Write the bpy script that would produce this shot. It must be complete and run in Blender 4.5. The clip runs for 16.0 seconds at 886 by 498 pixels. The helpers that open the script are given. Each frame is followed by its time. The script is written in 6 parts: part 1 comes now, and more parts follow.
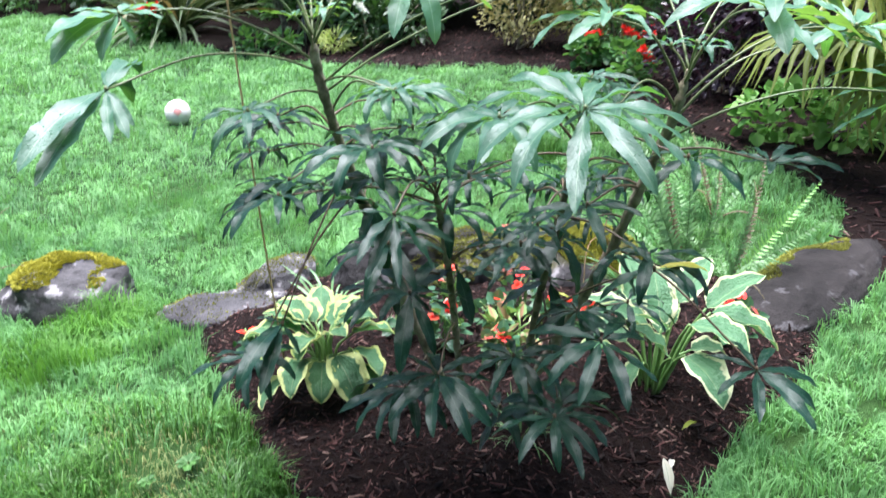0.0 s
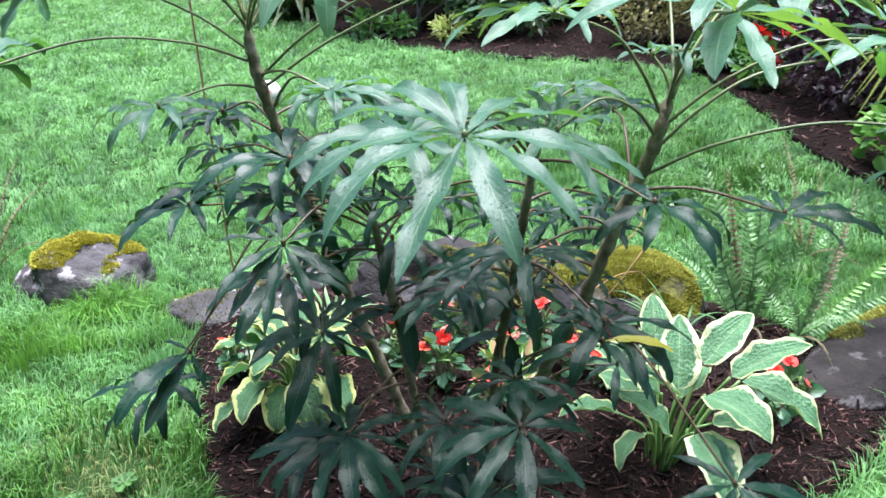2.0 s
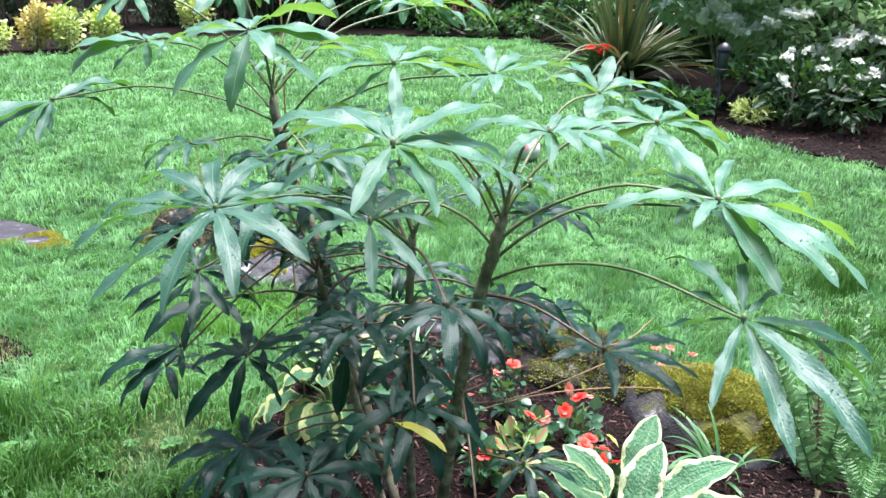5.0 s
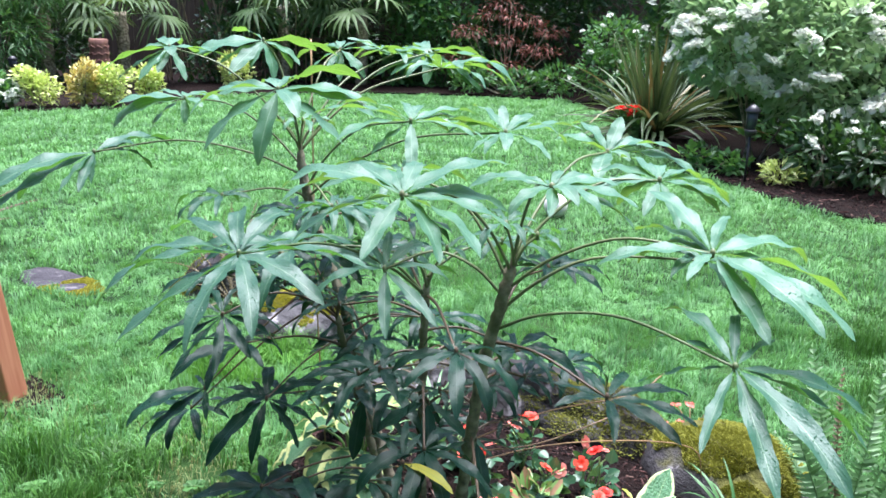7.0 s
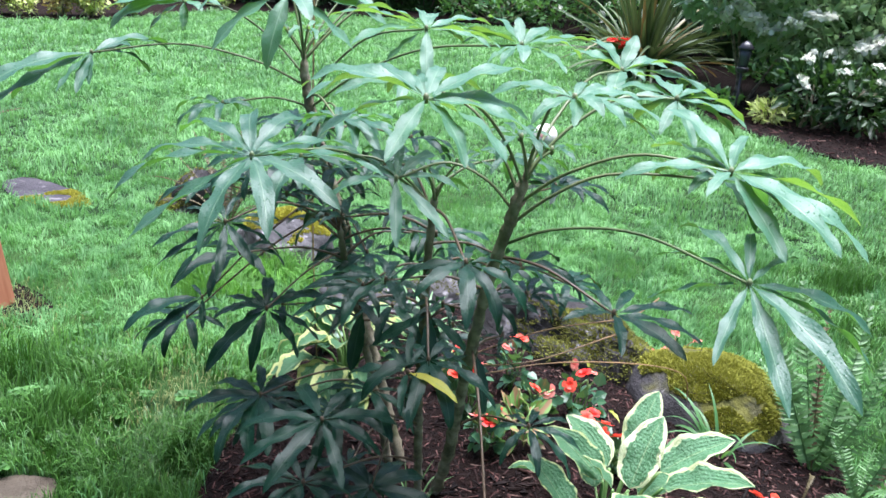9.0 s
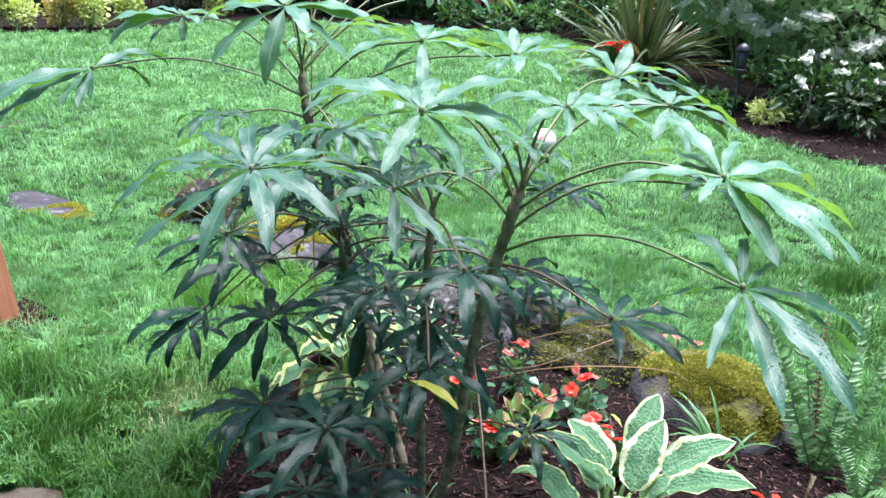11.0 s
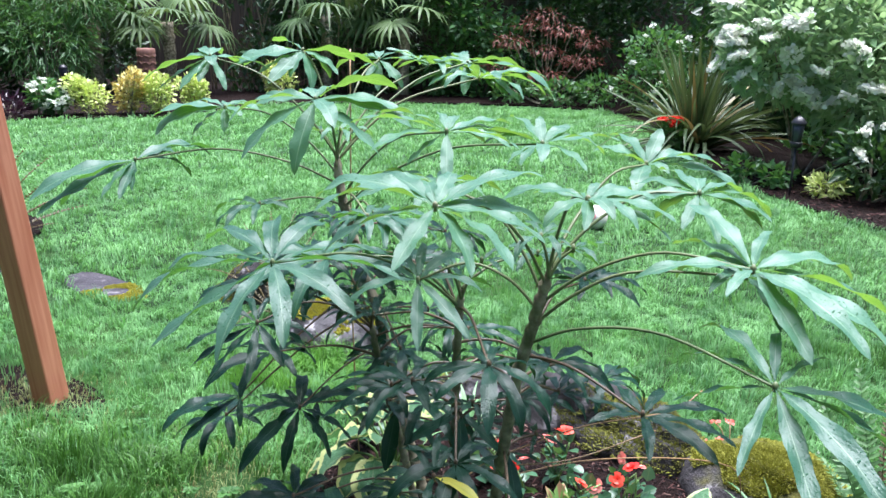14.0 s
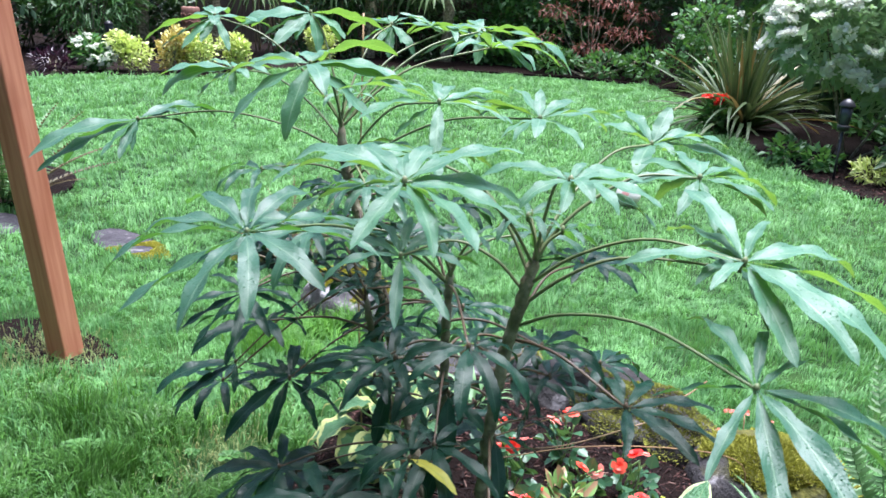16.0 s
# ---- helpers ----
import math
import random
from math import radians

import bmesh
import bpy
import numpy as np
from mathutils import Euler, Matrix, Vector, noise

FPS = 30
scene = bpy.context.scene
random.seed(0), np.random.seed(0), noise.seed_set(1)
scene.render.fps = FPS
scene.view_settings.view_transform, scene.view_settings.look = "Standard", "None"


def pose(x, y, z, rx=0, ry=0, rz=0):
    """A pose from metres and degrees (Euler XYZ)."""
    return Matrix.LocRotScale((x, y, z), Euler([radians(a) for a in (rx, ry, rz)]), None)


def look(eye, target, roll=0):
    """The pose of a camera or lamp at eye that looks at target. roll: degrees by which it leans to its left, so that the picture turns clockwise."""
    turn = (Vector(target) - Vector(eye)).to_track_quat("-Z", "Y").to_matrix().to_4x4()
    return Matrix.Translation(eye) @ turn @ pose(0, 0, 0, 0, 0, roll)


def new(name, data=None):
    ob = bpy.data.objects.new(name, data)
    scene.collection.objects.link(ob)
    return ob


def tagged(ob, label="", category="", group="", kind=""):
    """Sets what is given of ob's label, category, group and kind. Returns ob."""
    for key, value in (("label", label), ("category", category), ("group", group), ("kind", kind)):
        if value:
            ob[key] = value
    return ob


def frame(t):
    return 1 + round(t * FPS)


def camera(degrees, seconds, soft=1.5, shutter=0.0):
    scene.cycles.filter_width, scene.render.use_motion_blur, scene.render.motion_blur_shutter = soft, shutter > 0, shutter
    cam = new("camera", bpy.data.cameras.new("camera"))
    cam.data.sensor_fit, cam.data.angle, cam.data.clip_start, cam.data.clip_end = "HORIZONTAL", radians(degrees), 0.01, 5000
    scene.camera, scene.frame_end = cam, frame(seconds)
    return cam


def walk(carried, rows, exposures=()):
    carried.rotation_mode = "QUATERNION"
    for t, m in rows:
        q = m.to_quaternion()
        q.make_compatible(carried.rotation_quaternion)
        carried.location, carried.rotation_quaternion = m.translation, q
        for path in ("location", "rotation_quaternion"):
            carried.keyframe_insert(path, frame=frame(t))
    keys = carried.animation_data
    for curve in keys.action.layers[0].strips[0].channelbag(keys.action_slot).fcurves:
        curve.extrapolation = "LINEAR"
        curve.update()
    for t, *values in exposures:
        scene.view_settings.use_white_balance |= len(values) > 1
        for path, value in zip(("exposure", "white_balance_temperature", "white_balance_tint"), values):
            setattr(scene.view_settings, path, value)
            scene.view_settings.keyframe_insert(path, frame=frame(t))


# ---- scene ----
cam = camera(55.1, 16.0, shutter=0.3)
PATH = [
    (0, (-0.997, -1.852, 1.383), (0.018, -0.319, 0.597), -3.2),
    (0.5, (-0.974, -1.823, 1.331), (0.119, -0.268, 0.708), -5.4),
    (1, (-0.833, -1.799, 1.307), (0.217, -0.206, 0.708), -8.4),
    (1.5, (-0.641, -1.8, 1.296), (0.264, -0.167, 0.579), -6.2),
    (2, (-0.487, -1.767, 1.325), (0.23, -0.079, 0.528), -2.4),
    (2.5, (-0.297, -1.758, 1.354), (0.322, -0.042, 0.535), -3.3),
    (3, (-0.091, -1.799, 1.357), (0.387, -0.06, 0.494), -2.1),
    (3.2, (0.03, -1.86, 1.34), (0.38, -0.095, 0.467), -0.7),
    (3.5, (0.082, -1.874, 1.366), (0.31, -0.094, 0.483), 1.0),
    (4, (0.153, -1.921, 1.406), (0.192, -0.064, 0.664), 2.7),
    (4.2, (0.186, -1.946, 1.415), (0.171, -0.067, 0.728), 2.7),
    (6.3, (0.301, -2.077, 1.392), (0.234, -0.192, 0.725), 0.8),
    (6.5, (0.301, -2.078, 1.396), (0.234, -0.179, 0.773), 1.2),
    (7, (0.309, -2.09, 1.418), (0.17, -0.173, 0.865), 1.6),
    (7.5, (0.311, -2.077, 1.413), (0.127, -0.154, 0.895), 1.8),
    (8, (0.293, -2.084, 1.403), (0.136, -0.169, 0.847), 2.9),
    (8.5, (0.28, -2.09, 1.398), (0.156, -0.198, 0.761), 3.6),
    (9, (0.257, -2.097, 1.383), (0.18, -0.227, 0.679), 4.2),
    (9.5, (0.258, -2.1, 1.381), (0.207, -0.239, 0.651), 3.7),
    (12, (0.265, -2.116, 1.405), (0.152, -0.214, 0.797), 3.2),
    (12.5, (0.263, -2.106, 1.406), (0.14, -0.191, 0.84), 3.4),
    (13, (0.268, -2.099, 1.409), (0.101, -0.188, 0.843), 2.7),
    (13.5, (0.296, -2.1, 1.419), (0.053, -0.19, 0.877), 1.8),
    (14, (0.316, -2.077, 1.418), (0.084, -0.163, 0.884), 1.6),
    (14.5, (0.307, -2.078, 1.415), (0.047, -0.173, 0.861), 1.4),
    (15, (0.313, -2.093, 1.426), (-0.002, -0.204, 0.85), 1.6),
    (15.5, (0.344, -2.078, 1.412), (0.012, -0.202, 0.804), 2.0),
    (16, (0.396, -2.01, 1.418), (0.076, -0.132, 0.811), 3.3),
]
walk(cam, [(t, look(eye, target, roll)) for t, eye, target, roll in PATH],
     exposures=[(0, 2.36, 6220, 17), (0.6, 2.42, 6220, 17), (1.5, 2.34, 6220, 17), (2, 2.22, 6220, 17), (3.5, 2.25, 6220, 17), (7, 2.15, 6060, 18), (9.5, 2.10, 6060, 18), (12.3, 2.26, 6060, 18), (14, 2.06, 6060, 18), (16, 2.10, 6060, 18)])

# ---- world and light: a bright overcast sky ----
world = bpy.data.worlds.new("overcast_sky")
scene.world = world
world.use_nodes = True
wn = world.node_tree.nodes
sky = wn.new("ShaderNodeTexSky")
sky.sky_type = "NISHITA"
sky.sun_disc = False
sky.sun_elevation, sky.sun_rotation = radians(80), radians(32)
sky.air_density, sky.dust_density, sky.ozone_density = 1.0, 1.6, 1.5
world.node_tree.links.new(sky.outputs[0], wn["Background"].inputs[0])
wn["Background"].inputs[1].default_value = 0.050
sun_data = bpy.data.lights.new("sun", "SUN")
sun_data.energy, sun_data.angle, sun_data.color = 3.6, radians(50), (0.98, 0.99, 1.0)
sun = new("sun", sun_data)
sun.matrix_world = look((0.6, 0.95, 6.8), (0, 0, 0))

# ---- materials ----


def rgb(c):
    return (*c, 1.0)


class Mat:
    """A node material round one Principled shader."""

    def __init__(self, name, base, rough=0.6, metal=0.0, spec=0.5):
        self.m = bpy.data.materials.new(name)
        self.m.use_nodes = True
        self.nt = self.m.node_tree
        self.n, self.l = self.nt.nodes, self.nt.links
        self.p = self.n["Principled BSDF"]
        self.out = self.n["Material Output"]
        self.p.inputs["Base Color"].default_value = rgb(base)
        self.p.inputs["Roughness"].default_value = rough
        self.p.inputs["Metallic"].default_value = metal
        self.p.inputs["Specular IOR Level"].default_value = spec
        self.col = None
        self.coord = self.n.new("ShaderNodeTexCoord")

    def noise(self, scale, detail=4.0, rough=0.6, space="Object"):
        t = self.n.new("ShaderNodeTexNoise")
        t.inputs["Scale"].default_value, t.inputs["Detail"].default_value, t.inputs["Roughness"].default_value = scale, detail, rough
        self.l.new(self.coord.outputs[space], t.inputs["Vector"])
        return t.outputs[0]

    def ramp(self, fac, *stops):
        r = self.n.new("ShaderNodeValToRGB")
        while len(r.color_ramp.elements) < len(stops):
            r.color_ramp.elements.new(0.5)
        for e, (pos, c) in zip(r.color_ramp.elements, stops):
            e.position, e.color = pos, rgb(c)
        self.l.new(fac, r.inputs[0])
        return r.outputs[0]

    def mix(self, fac, a, b, mode="MIX"):
        x = self.n.new("ShaderNodeMix")
        x.data_type, x.blend_type = "RGBA", mode
        for sock, v in ((x.inputs[0], fac), (x.inputs[6], a), (x.inputs[7], b)):
            if isinstance(v, (int, float)):
                sock.default_value = v
            elif isinstance(v, tuple):
                sock.default_value = rgb(v)
            else:
                self.l.new(v, sock)
        return x.outputs[2]

    def math(self, op, a, b=0.0, c=0.0):
        x = self.n.new("ShaderNodeMath")
        x.operation = op
        for sock, v in zip(x.inputs, (a, b, c)):
            if isinstance(v, (int, float)):
                sock.default_value = v
            else:
                self.l.new(v, sock)
        return x.outputs[0]

    def base(self, sock):
        self.col = sock
        self.l.new(sock, self.p.inputs["Base Color"])
        return self

    def roughness(self, sock):
        self.l.new(sock, self.p.inputs["Roughness"])
        return self

    def bump(self, height, strength=0.3, distance=0.01):
        b = self.n.new("ShaderNodeBump")
        b.inputs["Strength"].default_value, b.inputs["Distance"].default_value = strength, distance
        self.l.new(height, b.inputs["Height"])
        self.l.new(b.outputs[0], self.p.inputs["Normal"])
        return self

    def random(self):
        return self.n.new("ShaderNodeObjectInfo").outputs["Random"]

    def island(self):
        return self.n.new("ShaderNodeNewGeometry").outputs["Random Per Island"]

    def up(self):
        g = self.n.new("ShaderNodeNewGeometry")
        s = self.n.new("ShaderNodeSeparateXYZ")
        self.l.new(g.outputs["Normal"], s.inputs[0])
        return s.outputs[2]

    def uv(self):
        s = self.n.new("ShaderNodeSeparateXYZ")
        self.l.new(self.coord.outputs["UV"], s.inputs[0])
        return s.outputs[0], s.outputs[1]

    def translucent(self, amount, colour):
        t = self.n.new("ShaderNodeBsdfTranslucent")
        if isinstance(colour, tuple):
            t.inputs[0].default_value = rgb(colour)
        else:
            self.l.new(colour, t.inputs[0])
        x = self.n.new("ShaderNodeMixShader")
        x.inputs[0].default_value = amount
        self.l.new(self.p.outputs[0], x.inputs[1])
        self.l.new(t.outputs[0], x.inputs[2])
        self.l.new(x.outputs[0], self.out.inputs[0])
        return self


def leaf_mat(name, a, b, glow, rough=0.38, amount=0.3, vein=(0.16, 0.26, 0.11), rib=0.035, by="object", spec=0.5, drops=False):
    """A leaf: two greens mixed by chance and blotch, a pale midrib, side veins in relief."""
    m = Mat(name, a, rough, 0.0, spec)
    u, v = m.uv()
    chance = m.random() if by == "object" else m.island()
    k = m.math("ADD", m.math("MULTIPLY", chance, 0.75), m.math("MULTIPLY", m.noise(9.0), 0.35))
    if name == "moss_tuft":
        k = m.math("ADD", m.math("MULTIPLY", chance, 0.5), m.math("MULTIPLY", m.math("SUBTRACT", m.noise(5.0, 5.0), 0.38), 2.6))
    if name == "grass_blade":
        k = m.math("ADD", m.math("ADD", m.math("MULTIPLY", chance, 0.36), 0.23), m.math("MULTIPLY", m.math("SUBTRACT", m.math("ADD", m.noise(2.6, 3.0), m.noise(9.0, 4.0)), 0.97), 2.1))
    c = m.mix(k, a, b)
    off = m.math("ABSOLUTE", m.math("SUBTRACT", v, 0.5))
    if rib:
        c = m.mix(m.math("MULTIPLY", m.math("LESS_THAN", off, rib), 0.75 if drops else 0.5), c, vein)
    m.base(c)
    veins = m.math("SINE", m.math("MULTIPLY", m.math("ADD", u, m.math("MULTIPLY", off, -0.5)), 75.0))
    h = m.math("ADD", m.math("MULTIPLY", veins, 0.03), m.math("MULTIPLY", m.noise(45.0, 3.0), 0.5))
    if drops:
        vo = m.n.new("ShaderNodeTexVoronoi")
        vo.inputs["Scale"].default_value = 38.0
        vo.inputs["Randomness"].default_value = 1.0
        mp = m.n.new("ShaderNodeMapping")
        mp.inputs["Scale"].default_value = (1.0, 0.16, 1.0)
        m.l.new(m.coord.outputs["UV"], mp.inputs[0])
        m.l.new(mp.outputs[0], vo.inputs["Vector"])
        drop = m.math("SUBTRACT", m.math("MULTIPLY", m.noise(18.0, 2.0), 0.42), vo.outputs["Distance"])
        drop = m.math("MULTIPLY", m.math("MAXIMUM", drop, 0.0), 24.0)
        h = m.math("ADD", h, drop)
        m.roughness(m.math("SUBTRACT", rough, m.math("MULTIPLY", m.math("GREATER_THAN", drop, 0.05), 0.16)))
    if rib:
        h = m.math("ADD", h, m.math("MULTIPLY", m.math("LESS_THAN", off, rib * 1.4), 0.5))
    m.bump(h, 0.5 if drops else 0.3, 0.004)
    m.translucent(amount, m.mix(chance, glow, tuple(x * 0.7 for x in glow)))
    return m.m


# Mature leaf, darkened further for the shade inside and under the canopy.
M_LEAF_SHADED = leaf_mat("mature_shaded_leaf", (0.003, 0.019, 0.012), (0.010, 0.048, 0.028), (0.04, 0.17, 0.03), 0.33, 0.14, vein=(0.05, 0.10, 0.06), drops=True, spec=0.34, rib=0.022)
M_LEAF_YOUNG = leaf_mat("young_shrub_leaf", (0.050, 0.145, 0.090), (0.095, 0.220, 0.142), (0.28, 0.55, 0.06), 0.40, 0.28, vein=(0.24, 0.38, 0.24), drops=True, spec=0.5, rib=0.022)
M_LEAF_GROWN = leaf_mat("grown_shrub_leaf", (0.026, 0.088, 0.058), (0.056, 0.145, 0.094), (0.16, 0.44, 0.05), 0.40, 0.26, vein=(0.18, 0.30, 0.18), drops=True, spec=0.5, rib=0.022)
M_LEAF_OLD = leaf_mat("yellowing_leaf", (0.20, 0.30, 0.03), (0.62, 0.56, 0.08), (0.6, 0.55, 0.05), 0.4, 0.35)
M_GRASS = leaf_mat("grass_blade", (0.034, 0.120, 0.036), (0.20, 0.43, 0.155), (0.21, 0.50, 0.12), 0.52, 0.30, rib=0, by="island", spec=0.28)
# Coarser grass; its dark green also holds the shade by bed and border.
M_GRASS_SHADED = leaf_mat("coarse_shaded_grass_blade", (0.006, 0.028, 0.006), (0.092, 0.235, 0.042), (0.09, 0.27, 0.03), 0.42, 0.16, rib=0, by="island", spec=0.3)
M_GRASS_LONG = leaf_mat("long_grass_blade", (0.024, 0.092, 0.013), (0.145, 0.34, 0.064), (0.20, 0.50, 0.06), 0.45, 0.26, rib=0, by="island", spec=0.28)
M_STRAW = leaf_mat("dry_grass", (0.12, 0.21, 0.055), (0.27, 0.31, 0.115), (0.4, 0.34, 0.14), 0.6, 0.3, rib=0, by="island")
M_FERN = leaf_mat("fern_green", (0.028, 0.085, 0.022), (0.11, 0.235, 0.075), (0.14, 0.32, 0.05), 0.48, 0.14, rib=0, by="island", spec=0.45)
M_FERN_LIME = leaf_mat("fern_lime", (0.12, 0.32, 0.06), (0.24, 0.48, 0.12), (0.25, 0.5, 0.1), 0.45, 0.3, rib=0)
M_FERN_OLD = leaf_mat("fern_brown", (0.07, 0.06, 0.025), (0.14, 0.11, 0.05), (0.2, 0.12, 0.04), 0.6, 0.2, rib=0)
M_DARK = leaf_mat("hedge_leaf", (0.012, 0.04, 0.014), (0.04, 0.10, 0.03), (0.08, 0.2, 0.03), 0.42, 0.2, rib=0, by="island")
M_MID = leaf_mat("bush_leaf", (0.035, 0.11, 0.035), (0.09, 0.22, 0.07), (0.16, 0.38, 0.06), 0.4, 0.3, rib=0, by="island")
M_LIGHT = leaf_mat("light_leaf", (0.10, 0.27, 0.10), (0.28, 0.48, 0.23), (0.32, 0.6, 0.2), 0.4, 0.36, rib=0, by="island")
M_PALE_GREEN = leaf_mat("pale_green_leaf", (0.15, 0.30, 0.13), (0.38, 0.52, 0.30), (0.4, 0.6, 0.25), 0.4, 0.36, rib=0, by="island")
M_YELLOW = leaf_mat("yellow_leaf", (0.50, 0.58, 0.16), (0.74, 0.80, 0.36), (0.5, 0.65, 0.1), 0.45, 0.3, rib=0, by="island")
M_ORANGE = leaf_mat("orange_leaf", (0.56, 0.44, 0.14), (0.68, 0.70, 0.28), (0.6, 0.4, 0.08), 0.45, 0.3, rib=0, by="island")
M_GOLD = leaf_mat("golden_leaf", (0.24, 0.23, 0.07), (0.52, 0.48, 0.22), (0.4, 0.34, 0.08), 0.5, 0.25, rib=0, by="island")
M_RED = leaf_mat("red_leaf", (0.15, 0.05, 0.04), (0.46, 0.20, 0.15), (0.28, 0.07, 0.045), 0.45, 0.3, rib=0, by="island")
M_WEED = leaf_mat("weed_leaf", (0.02, 0.075, 0.015), (0.07, 0.19, 0.04), (0.1, 0.3, 0.05), 0.5, 0.2, rib=0.05, by="island", spec=0.25)
M_PERENNIAL = leaf_mat("perennial_leaf", (0.06, 0.19, 0.035), (0.20, 0.40, 0.09), (0.2, 0.45, 0.08), 0.45, 0.3, rib=0.03, by="island", spec=0.3)
M_PURPLE = leaf_mat("purple_leaf", (0.012, 0.007, 0.011), (0.042, 0.022, 0.035), (0.08, 0.02, 0.05), 0.35, 0.15, rib=0, by="island")
M_STRAP = leaf_mat("strap_leaf", (0.024, 0.060, 0.022), (0.075, 0.12, 0.045), (0.14, 0.2, 0.06), 0.48, 0.2, vein=(0.18, 0.2, 0.1), rib=0.05, spec=0.28)
M_STRAP_DRY = leaf_mat("bronze_strap_leaf", (0.11, 0.11, 0.04), (0.22, 0.18, 0.07), (0.3, 0.2, 0.06), 0.45, 0.2)
M_PALM = leaf_mat("palm_segment", (0.085, 0.15, 0.03), (0.26, 0.28, 0.06), (0.4, 0.45, 0.1), 0.45, 0.28, rib=0.05, by="object", spec=0.3)
# The palm's green with the shade along the fence mixed in.
M_PALM_SHADED = leaf_mat("shaded_palm_segment", (0.04, 0.085, 0.03), (0.10, 0.16, 0.055), (0.2, 0.3, 0.08), 0.5, 0.2, rib=0.05, by="object", spec=0.25)
M_BEGONIA = leaf_mat("begonia_leaf", (0.025, 0.085, 0.045), (0.07, 0.175, 0.09), (0.15, 0.3, 0.06), 0.3, 0.25, rib=0.03, by="island")
M_COLEUS = leaf_mat("coleus_leaf", (0.13, 0.27, 0.07), (0.27, 0.42, 0.13), (0.25, 0.5, 0.1), 0.45, 0.2, rib=0.2, vein=(0.42, 0.01, 0.10), by="island")


def petal_mat(name, a, b):
    m = Mat(name, a, 0.5)
    m.base(m.mix(m.island(), a, b))
    m.translucent(0.3, b)
    return m.m


M_FL_RED = petal_mat("scarlet_petal", (0.75, 0.02, 0.015), (0.85, 0.05, 0.03))
M_FL_ORANGE = petal_mat("orange_petal", (0.80, 0.055, 0.03), (0.88, 0.11, 0.06))
M_FL_PINK = petal_mat("salmon_petal", (0.85, 0.2, 0.16), (0.9, 0.33, 0.27))
M_FL_WHITE = petal_mat("white_petal", (0.78, 0.80, 0.68), (0.86, 0.86, 0.80))


def hosta_mat(name, rim, dull, bright):
    m = Mat(name, (0.1, 0.25, 0.12), 0.42)
    u, v = m.uv()
    off = m.math("MULTIPLY", m.math("ABSOLUTE", m.math("SUBTRACT", v, 0.5)), 2.0)
    edge = m.math("ADD", off, m.math("MULTIPLY", m.math("SUBTRACT", m.noise(11.0, 4.0), 0.5), 0.6))
    edge = m.math("ADD", edge, m.math("ADD", m.math("MULTIPLY", m.math("POWER", u, 8.0), 0.25), m.math("MULTIPLY", m.math("SUBTRACT", m.random(), 0.5), 0.22)))
    inner = m.mix(m.noise(14.0), (0.032, 0.125, 0.055), (0.13, 0.29, 0.135))
    margin = m.mix(m.random(), dull, bright)
    fac = m.ramp(edge, (rim, (0, 0, 0)), (rim + 0.05, (1, 1, 1)))
    c = m.mix(fac, inner, margin)
    c = m.mix(m.math("MULTIPLY", m.math("LESS_THAN", off, 0.035), 0.5), c, (0.3, 0.42, 0.2))
    m.base(c)
    ribs = m.math("SINE", m.math("MULTIPLY", off, 30.0))
    vo = m.n.new("ShaderNodeTexVoronoi")
    vo.inputs["Scale"].default_value = 26.0
    m.l.new(m.coord.outputs["Object"], vo.inputs["Vector"])
    pucker = m.math("MULTIPLY", m.math("SUBTRACT", 1.0, fac), m.math("SUBTRACT", 1.0, vo.outputs["Distance"]))
    m.bump(m.math("ADD", m.math("MULTIPLY", ribs, 0.10), m.math("ADD", m.math("MULTIPLY", pucker, 0.6), m.math("MULTIPLY", m.noise(85.0, 2.0), 0.5))), 0.9, 0.006)
    m.translucent(0.22, m.mix(fac, (0.15, 0.38, 0.1), (0.7, 0.7, 0.3)))
    return m.m


M_HOSTA = hosta_mat("hosta_leaf", 0.80, (0.44, 0.54, 0.20), (0.66, 0.71, 0.42))
M_HOSTA_GOLD = hosta_mat("gold_edged_hosta_leaf", 0.74, (0.38, 0.48, 0.10), (0.60, 0.66, 0.27))


def bark_mat():
    m = Mat("shrub_bark", (0.09, 0.065, 0.045), 0.85)
    c = m.ramp(m.noise(28.0, 6.0), (0.3, (0.055, 0.042, 0.027)), (0.48, (0.20, 0.17, 0.11)), (0.66, (0.40, 0.35, 0.26)))
    c = m.mix(m.ramp(m.noise(6.0), (0.58, (0, 0, 0)), (0.72, (1, 1, 1))), c, (0.09, 0.11, 0.04))
    m.base(c).bump(m.noise(90.0, 5.0), 0.7, 0.006)
    return m.m


def stalk_mat(name, a, b):
    m = Mat(name, a, 0.45)
    m.base(m.mix(m.math("ADD", m.math("MULTIPLY", m.random(), 0.6), m.math("MULTIPLY", m.noise(12.0), 0.4)), a, b))
    m.bump(m.noise(120.0, 3.0), 0.2, 0.002)
    return m.m


M_BARK = bark_mat()
M_PETIOLE = stalk_mat("leaf_stalk", (0.10, 0.15, 0.06), (0.165, 0.175, 0.085))
M_PETIOLE_OLD = stalk_mat("old_leaf_stalk", (0.07, 0.045, 0.030), (0.15, 0.095, 0.055))
M_STALK = stalk_mat("green_stalk", (0.10, 0.22, 0.06), (0.2, 0.3, 0.1))
M_TWIG = stalk_mat("dry_twig", (0.20, 0.11, 0.05), (0.30, 0.18, 0.09))
M_STAKE = stalk_mat("cane_stake", (0.42, 0.27, 0.14), (0.5, 0.34, 0.2))


